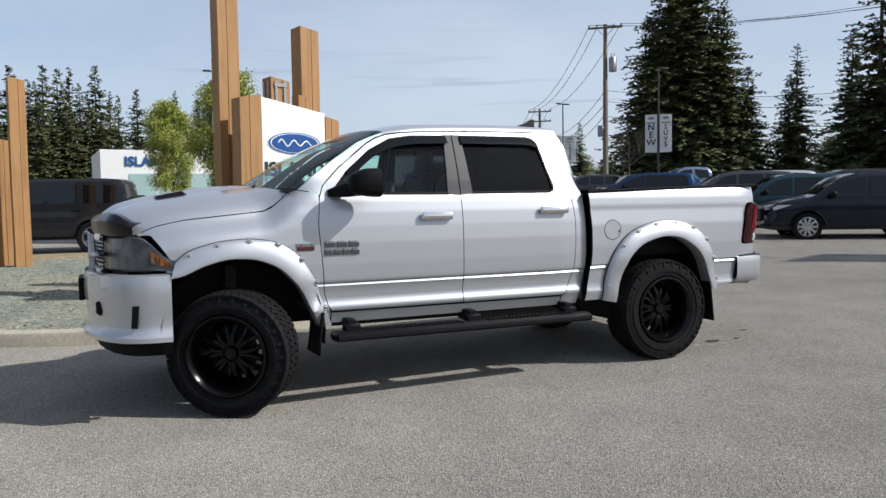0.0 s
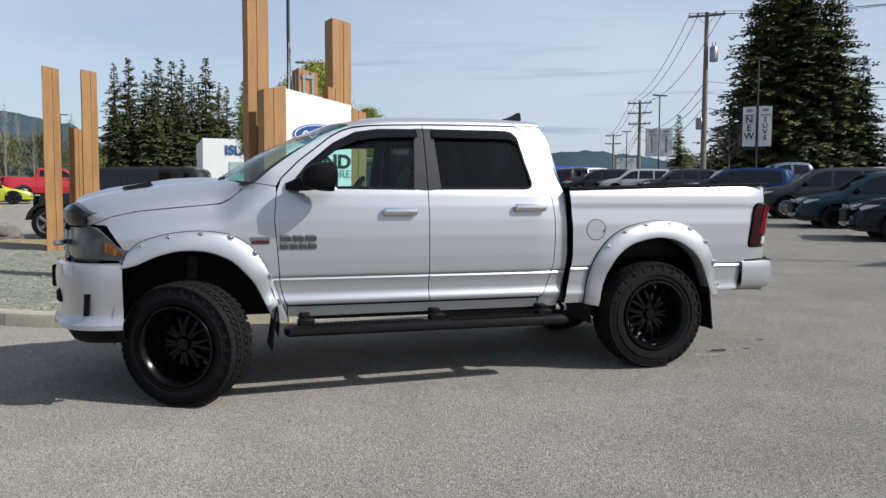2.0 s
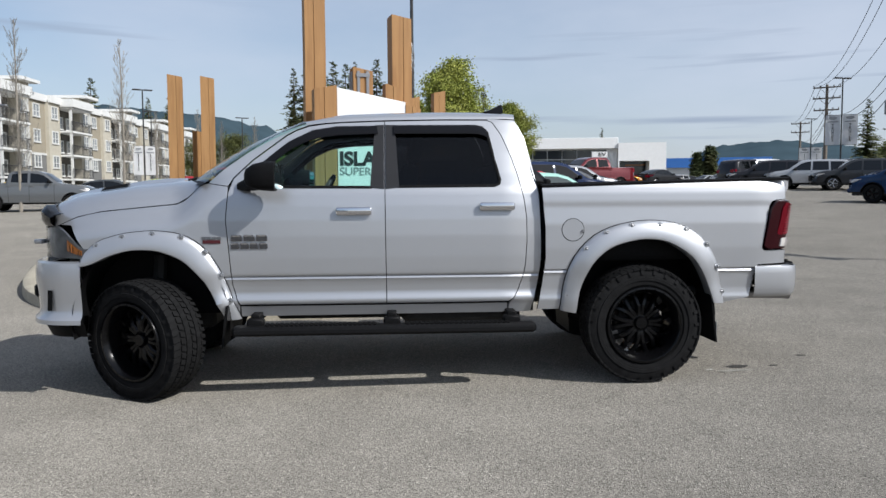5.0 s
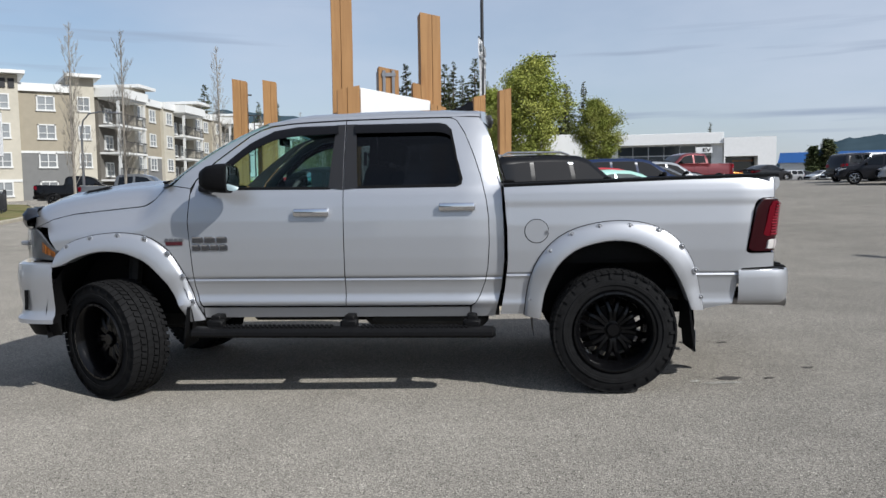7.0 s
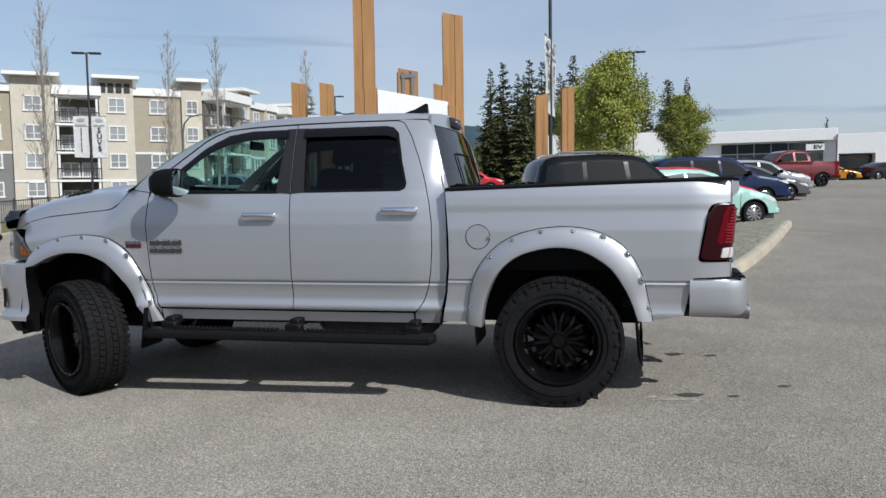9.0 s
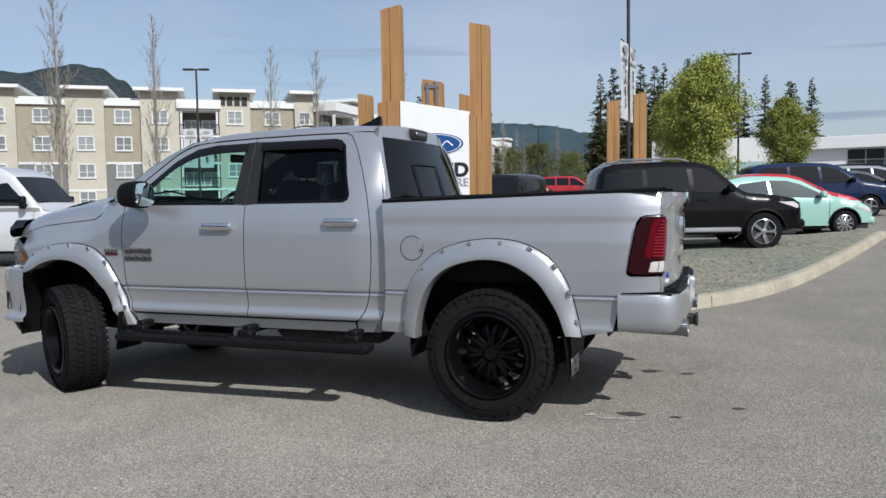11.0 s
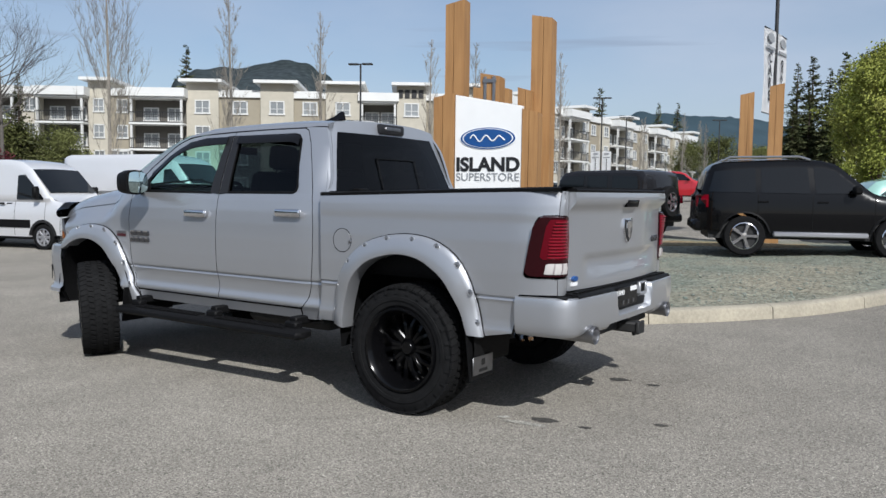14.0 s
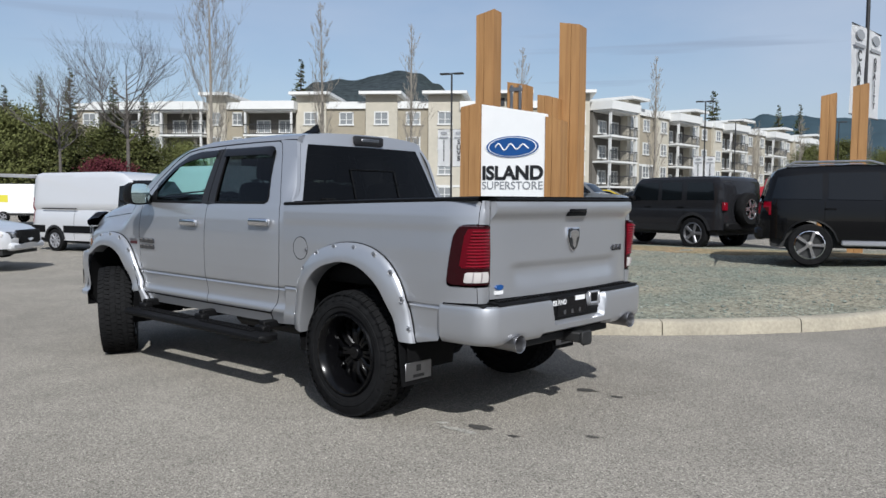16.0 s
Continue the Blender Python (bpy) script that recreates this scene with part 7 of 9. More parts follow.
# wheels, chassis, cabin
def wheel(x, y, z, yaw, s, lean=0.0):
    """s: -1 on the left. Built facing -y, then turned."""
    r_out, r_rim, half = 0.431, 0.274, 0.150
    tyre = bmesh.new()
    lathe(tyre, [(r_rim, -half + 0.03), (r_rim + 0.02, -half + 0.004), (r_rim + 0.07, -half - 0.002), (r_out - 0.055, -half + 0.004), (r_out - 0.022, -half + 0.014), (r_out - 0.012, -half + 0.035), (r_out - 0.012, half - 0.035), (r_out - 0.022, half - 0.014), (r_out - 0.055, half - 0.004), (r_rim + 0.07, half + 0.002), (r_rim + 0.02, half - 0.004), (r_rim, half - 0.03)], 72)
    # all-terrain tread: staggered blocks and shoulder lugs
    n = 54
    for k in range(n):
        for row, (y0, y1) in enumerate(((-0.150, -0.098), (-0.090, -0.048), (-0.040, 0.004), (0.012, 0.048), (0.056, 0.092), (0.100, 0.150))):
            a = math.tau * (k + (0.5 if row % 2 else 0.0)) / n
            da = math.tau / n * (0.36 if row in (0, 5) else 0.40)
            skew = 0.022 * (1 if row % 2 else -1)
            vs = []
            for rr in (r_out - 0.016, r_out if row not in (0, 5) else r_out - 0.003):
                for aa, yy in ((a - da + skew, y0), (a + da + skew * 0.2, y0), (a + da - skew, y1), (a - da - skew * 0.2, y1)):
                    q = rr
                    if row == 0 and yy == y0 or row == 5 and yy == y1:
                        q = rr - 0.010
                    vs.append(tyre.verts.new((q * math.cos(aa), yy, q * math.sin(aa))))
            b, t = vs[:4], vs[4:]
            skin(tyre, [b, t], True, (False, True))
        if k % 2 == 0:
            for e in (-1, 1):
                a = math.tau * k / n
                vs = []
                for rr, yy in ((r_out - 0.014, e * (half - 0.008)), (r_out - 0.060, e * (half + 0.006))):
                    for da in (-0.030, 0.030):
                        vs.append(tyre.verts.new((rr * math.cos(a + da), yy, rr * math.sin(a + da))))
                tyre.faces.new((vs[0], vs[1], vs[3], vs[2]))
    # raised ring on the sidewall
    lathe(tyre, [(0.325, -half - 0.001), (0.327, -half - 0.006), (0.350, -half - 0.006), (0.352, -half - 0.001)], 60)
    bmesh.ops.recalc_face_normals(tyre, faces=tyre.faces)
    w = new("wheel")
    w.parent = truck
    w.matrix_basis = pose(x, y, z, lean, 0, yaw + (180 if s > 0 else 0))
    tagged(w, "deep-dish black wheel with all-terrain tyre")
    part("tyre", tyre, TYRE, w, "black all-terrain tyre with blocky tread")
    rim = bmesh.new()
    lathe(rim, [(r_rim + 0.012, -half + 0.010), (r_rim + 0.004, -half - 0.006), (r_rim - 0.010, -half - 0.008), (r_rim - 0.020, -half + 0.004), (r_rim - 0.040, -half + 0.05), (r_rim - 0.050, -half + 0.11), (r_rim - 0.050, half), (r_rim, half)], 48)
    part("rim", rim, BLACK_RIM, w, "gloss black deep-dish rim")
    face_y = -half + 0.128
    for k in range(8):
        bm = bmesh.new()
        for e in (-1, 1):
            pts = []
            for rr, aa, yy in ((0.060, 0.16, face_y - 0.012), (0.12, 0.12, face_y - 0.022), (0.17, 0.17, face_y - 0.010), (0.232, 0.24, face_y + 0.018)):
                pts.append((rr, e * aa, yy))
            rings = []
            for rr, aa, yy in pts:
                c = Vector((math.cos(aa), 0, math.sin(aa))) * rr
                t = Vector((-math.sin(aa), 0, math.cos(aa)))
                hw = 0.019
                rings.append([bm.verts.new(c + t * u * hw + Vector((0, yy + v, 0))) for u, v in ((-1, 0.0), (-0.5, -0.012), (0.5, -0.012), (1, 0.0), (1, 0.03), (-1, 0.03))])
            skin(bm, rings, True, (True, True))
        bmesh.ops.recalc_face_normals(bm, faces=bm.faces)
        bm.transform(Matrix.Rotation(math.tau * k / 8, 4, "Y"))
        part("spoke", bm, BLACK_RIM, w)
    bm = bmesh.new()
    lathe(bm, [(0.085, face_y + 0.03), (0.085, face_y - 0.002), (0.078, face_y - 0.010), (0.050, face_y - 0.014), (0.046, face_y - 0.040), (0.040, face_y - 0.046), (0.0001, face_y - 0.046)], 28)
    part("hub_cap", bm, BLACK_RIM, w)
    for k in range(5):
        bm = bmesh.new()
        a = math.tau * (k + 0.5) / 5
        lathe(bm, [(0.012, face_y - 0.008), (0.012, face_y - 0.022), (0.008, face_y - 0.027), (0.0001, face_y - 0.027)], 6, "y", (0.066 * math.cos(a), 0, 0.066 * math.sin(a)))
        part("lug_nut", bm, BLACK_RIM, w)
    for k in range(24):
        bm = bmesh.new()
        a = math.tau * k / 24
        lathe(bm, [(0.006, -half - 0.006), (0.006, -half - 0.012), (0.0001, -half - 0.013)], 6, "y", ((r_rim - 0.004) * math.cos(a), 0, (r_rim - 0.004) * math.sin(a)))
        part("rim_bolt", bm, BLACK_RIM, w)
    bm = bmesh.new()
    lathe(bm, [(0.17, -0.01), (0.17, 0.02), (0.06, 0.02)], 24)
    part("brake_disc", bm, DARK_STEEL, w)


STEER = -29.5
for x, y, z, s, yaw in ((-1.735, -0.85, 0.377, -1, STEER), (-1.735, 0.85, 0.395, 1, STEER), (1.866, -0.855, 0.440, -1, 0.0), (1.866, 0.872, 0.459, 1, 0.0)):
    wheel(x, y, z, yaw, s, 2.5 if yaw and s < 0 else 0.0)


def build_chassis():
    for s in (-1, 1):
        bm = bmesh.new()
        tube(bm, [(-2.4, s * 0.40, 0.60), (-1.2, s * 0.40, 0.62), (1.1, s * 0.42, 0.60), (1.85, s * 0.42, 0.72), (2.8, s * 0.42, 0.66)], 0.065, 8)
        part("frame_rail", bm, DARK_STEEL, truck)
        bm = bmesh.new()
        tube(bm, [(1.87, s * 0.60, 0.42), (1.92, s * 0.55, 0.85)], 0.035, 8)
        part("shock_absorber", bm, DARK_STEEL, truck)
        bm = bmesh.new()
        tube(bm, [(-1.72, s * 0.62, 0.42), (-1.70, s * 0.55, 0.95)], 0.05, 8)
        part("shock_absorber", bm, DARK_STEEL, truck)
    bm = bmesh.new()
    tube(bm, [(1.842, -0.80, 0.432), (1.842, 0.80, 0.432)], 0.055, 10)
    lathe(bm, [(0.0001, -0.16), (0.10, -0.13), (0.15, -0.05), (0.15, 0.05), (0.10, 0.13), (0.0001, 0.16)], 14, "y", (1.842, 0.05, 0.432))
    part("rear_axle", bm, DARK_STEEL, truck)
    bm = bmesh.new()
    tube(bm, [(-1.73, -0.78, 0.432), (-1.73, -0.3, 0.47), (-1.73, 0.3, 0.47), (-1.73, 0.78, 0.432)], 0.045, 8)
    box(bm, (-1.95, -0.35, 0.36), (-1.35, 0.35, 0.52), 0.03)
    part("front_axle", bm, DARK_STEEL, truck)
    bm = bmesh.new()
    box(bm, (-1.1, -0.80, 0.53), (1.08, 0.80, 0.60))
    box(bm, (-0.9, -0.25, 0.40), (0.6, 0.2, 0.54), 0.03)
    box(bm, (-2.35, -0.40, 0.58), (-1.0, 0.40, 1.15), 0.03)
    part("floor_pan", bm, DARK_STEEL, truck, smooth=False)
    bm = bmesh.new()
    box(bm, (0.1, -0.72, 0.42), (1.0, -0.45, 0.55), 0.05)
    part("fuel_tank", bm, DARK_STEEL, truck)
    bm = bmesh.new()
    tube(bm, [(0.9, 0.40, 0.50), (1.7, 0.5, 0.52), (2.3, 0.55, 0.58)], 0.045, 8)
    part("exhaust_pipe", bm, DARK_STEEL, truck)
    # cabin: floor tub, seats, dashboard, steering wheel
    bm = bmesh.new()
    box(bm, (-1.2, -0.80, 0.62), (1.06, 0.80, 0.66))
    for s in (-1, 1):
        box(bm, (-1.1, min(s * 0.78, s * 0.82), 0.62), (1.0, max(s * 0.78, s * 0.82), 1.42))
    box(bm, (1.02, -0.79, 0.62), (1.06, 0.79, 1.42))
    part("cabin_trim", bm, INTERIOR, truck, smooth=False)
    bm = bmesh.new()
    prism(bm, [(-1.30, 1.0), (-0.62, 1.0), (-0.60, 1.25), (-0.66, 1.40), (-0.80, 1.445), (-1.32, 1.46)], -0.78, 0.78, "y", 0.03)
    part("dashboard", bm, INTERIOR, truck)
    bm = bmesh.new()
    n = 24
    rings = [ring(bm, (0.19 * math.cos(math.tau * k / n), 0.19 * math.sin(math.tau * k / n), 0), (math.cos(math.tau * k / n), math.sin(math.tau * k / n), 0), (0, 0, 1), 0.016, 8) for k in range(n)]
    skin(bm, rings + rings[:1])
    box(bm, (-0.18, -0.02, -0.012), (0.18, 0.02, 0.012), 0.006)
    bm.transform(pose(-0.50, -0.40, 1.37, 0, -62, 0))
    part("steering_wheel", bm, INTERIOR, truck)
    bm = bmesh.new()
    tube(bm, [(-0.50, -0.40, 1.37), (-0.72, -0.40, 1.26)], 0.04, 8)
    part("steering_column", bm, INTERIOR, truck)
    for x, name in ((-0.02, "front_seat"), (0.66, "rear_seat")):
        for y in (-0.42, 0.42):
            bm = bmesh.new()
            box(bm, (x - 0.42, y - 0.26, 0.90), (x + 0.10, y + 0.26, 1.08), 0.05, seg=2)
            box(bm, (-0.07, -0.26, 0.0), (0.07, 0.26, 0.62), 0.06, pose(x + 0.06, y, 1.02, 0, 14, 0), seg=2)
            seat = part(name, bm, SEAT, truck)
            bm = bmesh.new()
            box(bm, (-0.05, -0.13, 0.0), (0.05, 0.13, 0.20), 0.04, pose(x + 0.235, y, 1.64, 0, 8, 0), seg=2)
            tube(bm, [(x + 0.21, y - 0.06, 1.56), (x + 0.235, y - 0.06, 1.68)], 0.008, 5)
            tube(bm, [(x + 0.21, y + 0.06, 1.56), (x + 0.235, y + 0.06, 1.68)], 0.008, 5)
            part("headrest", bm, SEAT, seat)
    bm = bmesh.new()
    box(bm, (-0.68, -0.12, 1.80), (-0.65, 0.12, 1.87), 0.01)
    part("inside_mirror", bm, BLACK_PLASTIC, truck)


build_chassis()

# the rear face stands a little further back than the bed side's outline
for ob in truck.children_recursive:
    if ob.type == "MESH" and not ob.parent.name.startswith("wheel"):
        for v in ob.data.vertices:
            v.co.x += 0.055 * ease((v.co.x - 2.74) / 0.2)

# ---- parked vehicles ----
def S(points, sx, sz):
    return [(x * sx, z * sz) for x, z in points]


# side outlines for a nominal length and height; x runs to the nose
CAR_KINDS = {
    "suv": dict(L=4.5, H=1.70, top=[(-2.20, 0.42), (-2.26, 0.55), (-2.25, 0.80), (-2.20, 1.02), (-2.08, 1.40), (-1.98, 1.58), (-1.80, 1.655), (-1.2, 1.695), (-0.4, 1.70), (0.15, 1.675), (0.45, 1.60), (0.80, 1.38), (1.12, 1.14), (1.30, 1.09), (1.75, 1.03), (2.05, 0.94), (2.18, 0.84), (2.24, 0.66), (2.22, 0.42)],
                rear=-1.33, front=1.32, wheel=0.355, belt=1.06, glass=[[(-1.92, 1.12), (-1.82, 1.50), (-1.68, 1.56), (-1.02, 1.585), (-1.02, 1.09)], [(-0.93, 1.09), (-0.93, 1.59), (-0.14, 1.59), (-0.10, 1.08)], [(-0.01, 1.08), (-0.05, 1.585), (0.14, 1.565), (0.42, 1.49), (0.95, 1.10), (0.9, 1.08)]],
                screen=((0.45, 1.60), (1.12, 1.14)), back=((-2.18, 1.10), (-2.0, 1.55))),
    "boxsuv": dict(L=4.40, H=1.74, top=[(-2.14, 0.45), (-2.20, 0.60), (-2.19, 0.95), (-2.13, 1.10), (-2.01, 1.50), (-1.92, 1.64), (-1.72, 1.70), (-0.6, 1.74), (0.05, 1.72), (0.30, 1.65), (0.88, 1.17), (1.00, 1.11), (1.6, 1.06), (2.00, 0.99), (2.13, 0.90), (2.19, 0.70), (2.17, 0.45)],
                   rear=-1.32, front=1.34, wheel=0.36, belt=1.10, glass=[[(-1.99, 1.15), (-1.89, 1.52), (-1.14, 1.585), (-1.14, 1.14)], [(-1.04, 1.14), (-1.04, 1.59), (-0.22, 1.60), (-0.17, 1.13)], [(-0.07, 1.13), (-0.11, 1.60), (0.10, 1.585), (0.27, 1.53), (0.74, 1.14)]],
                   screen=((0.30, 1.65), (0.88, 1.17)), back=((-2.12, 1.16), (-2.0, 1.55))),
    "hatch": dict(L=4.05, H=1.48, top=[(-1.95, 0.36), (-2.0, 0.55), (-1.97, 0.88), (-1.80, 1.15), (-1.55, 1.38), (-1.2, 1.46), (-0.6, 1.48), (-0.1, 1.45), (0.25, 1.36), (0.95, 0.98), (1.2, 0.92), (1.65, 0.80), (1.92, 0.68), (2.0, 0.52), (1.97, 0.32)],
                  rear=-1.25, front=1.24, wheel=0.31, belt=0.92, glass=[[(-1.55, 1.05), (-1.25, 1.30), (-0.62, 1.37), (-0.58, 0.98)], [(-0.5, 0.97), (-0.54, 1.375), (-0.12, 1.36), (0.18, 1.28), (0.82, 0.96), (0.78, 0.93)]],
                  screen=((0.25, 1.36), (0.95, 0.98)), back=((-1.85, 1.08), (-1.5, 1.39))),
    "sedan": dict(L=4.8, H=1.46, top=[(-2.35, 0.38), (-2.40, 0.60), (-2.36, 0.95), (-2.2, 1.06), (-1.75, 1.10), (-1.1, 1.36), (-0.6, 1.45), (0.0, 1.45), (0.35, 1.38), (1.15, 0.98), (1.4, 0.92), (2.0, 0.80), (2.3, 0.66), (2.38, 0.50), (2.34, 0.30)],
                  rear=-1.42, front=1.42, wheel=0.325, belt=0.94, glass=[[(-1.6, 1.06), (-1.05, 1.30), (-0.45, 1.36), (-0.42, 0.98)], [(-0.34, 0.98), (-0.38, 1.365), (0.02, 1.355), (0.30, 1.28), (1.0, 0.96), (0.95, 0.94)]],
                  screen=((0.35, 1.38), (1.15, 0.98)), back=((-1.75, 1.10), (-1.1, 1.36))),
    "van": dict(L=5.9, H=2.5, top=[(-2.88, 0.48), (-2.94, 0.62), (-2.94, 2.30), (-2.86, 2.44), (-2.6, 2.49), (0.6, 2.50), (1.1, 2.44), (1.45, 2.26), (2.12, 1.52), (2.3, 1.40), (2.72, 1.22), (2.86, 1.05), (2.93, 0.72), (2.90, 0.42)],
                rear=-1.80, front=1.95, wheel=0.355, belt=1.40, glass=[[(1.05, 1.36), (1.05, 2.06), (1.30, 2.08), (1.98, 1.44), (1.98, 1.36)]],
                screen=((1.42, 2.24), (2.12, 1.52)), back=None),
    "jeep": dict(L=4.45, H=1.84, top=[(-2.18, 0.50), (-2.20, 0.75), (-2.18, 1.15), (-2.10, 1.70), (-2.02, 1.80), (-1.6, 1.83), (0.0, 1.82), (0.38, 1.77), (0.52, 1.66), (0.72, 1.22), (0.80, 1.18), (1.75, 1.12), (1.93, 1.05), (1.95, 0.60), (1.93, 0.52)],
                 rear=-1.38, front=1.56, wheel=0.40, belt=1.18, glass=[[(-1.98, 1.24), (-1.92, 1.66), (-1.18, 1.68), (-1.18, 1.24)], [(-1.02, 1.24), (-1.02, 1.68), (-0.40, 1.68), (-0.40, 1.22)], [(-0.28, 1.22), (-0.28, 1.68), (0.40, 1.66), (0.62, 1.22)]],
                 screen=((0.52, 1.66), (0.72, 1.22)), back=((-2.17, 1.25), (-2.10, 1.68))),
    "pickup": dict(L=5.8, H=1.92, top=[(-2.82, 0.60), (-2.88, 0.75), (-2.88, 1.30), (-2.80, 1.36), (-1.10, 1.33), (-1.05, 1.40), (-0.98, 1.75), (-0.85, 1.88), (-0.3, 1.92), (0.3, 1.90), (0.62, 1.80), (1.20, 1.36), (1.4, 1.30), (2.4, 1.20), (2.65, 1.08), (2.76, 0.80), (2.74, 0.52)],
                   rear=-1.70, front=1.85, wheel=0.40, belt=1.30, glass=[[(-0.85, 1.38), (-0.80, 1.76), (-0.12, 1.80), (-0.12, 1.35)], [(0.0, 1.35), (0.0, 1.80), (0.35, 1.77), (0.58, 1.70), (1.02, 1.36), (1.0, 1.34)]],
                   screen=((0.62, 1.80), (1.20, 1.36)), back=((-1.05, 1.40), (-0.95, 1.78))),
}
CAR_MATS = {}


def car_paint(color, flake=0.3):
    key = tuple(color)
    if key not in CAR_MATS:
        CAR_MATS[key] = paint("car_paint", color, flake, 0.3)
    return CAR_MATS[key]


CAR_GLASS = material("car_window_glass", (0.003, 0.004, 0.005), 0.03, spec=0.5)
PALE_CAR_GLASS = material("pale_car_glass", (0.05, 0.065, 0.068), 0.05, spec=0.5)
ALLOY = material("alloy_wheel", (0.55, 0.55, 0.56), 0.22, 0.9)
DULL_ALLOY = material("dull_grey_alloy", (0.20, 0.20, 0.21), 0.4, 0.7)
GREY_CLAD = material("grey_cladding", (0.018, 0.018, 0.019), 0.6, spec=0.2)


def car_wheel(car, x, y, r, side, rim_mat, spokes=5):
    w = new("wheel")
    w.parent = car
    w.matrix_basis = pose(x, y, r, 0, 0, 0 if side < 0 else 180)
    bm = bmesh.new()
    hw = 0.11
    lathe(bm, [(r * 0.66, -hw + 0.02), (r * 0.70, -hw), (r * 0.93, -hw), (r, -hw + 0.03), (r, hw - 0.03), (r * 0.93, hw), (r * 0.66, hw)], 28)
    part("tyre", bm, TYRE, w)
    bm = bmesh.new()
    lathe(bm, [(r * 0.68, -hw + 0.006), (r * 0.64, -hw + 0.0), (r * 0.60, -hw + 0.03), (r * 0.60, hw)], 28)
    for k in range(spokes):
        a = math.tau * k / spokes
        d, t = Vector((math.cos(a), 0, math.sin(a))), Vector((-math.sin(a), 0, math.cos(a)))
        rings = [[bm.verts.new(d * q + t * u * h + Vector((0, yy, 0))) for u, yy in ((-1, -hw + 0.035), (-0.6, -hw + 0.012), (0.6, -hw + 0.012), (1, -hw + 0.035))] for q, h in ((r * 0.10, r * 0.09), (r * 0.62, r * 0.12))]
        skin(bm, rings, True)
    lathe(bm, [(r * 0.18, -hw + 0.03), (r * 0.16, -hw + 0.004), (0.001, -hw + 0.002)], 16)
    bmesh.ops.recalc_face_normals(bm, faces=bm.faces)
    part("rim", bm, rim_mat, w)
    bm = bmesh.new()
    lathe(bm, [(r * 0.60, -hw + 0.06), (0.001, -hw + 0.06)], 20)
    part("brake_disc", bm, DARK_STEEL, w)


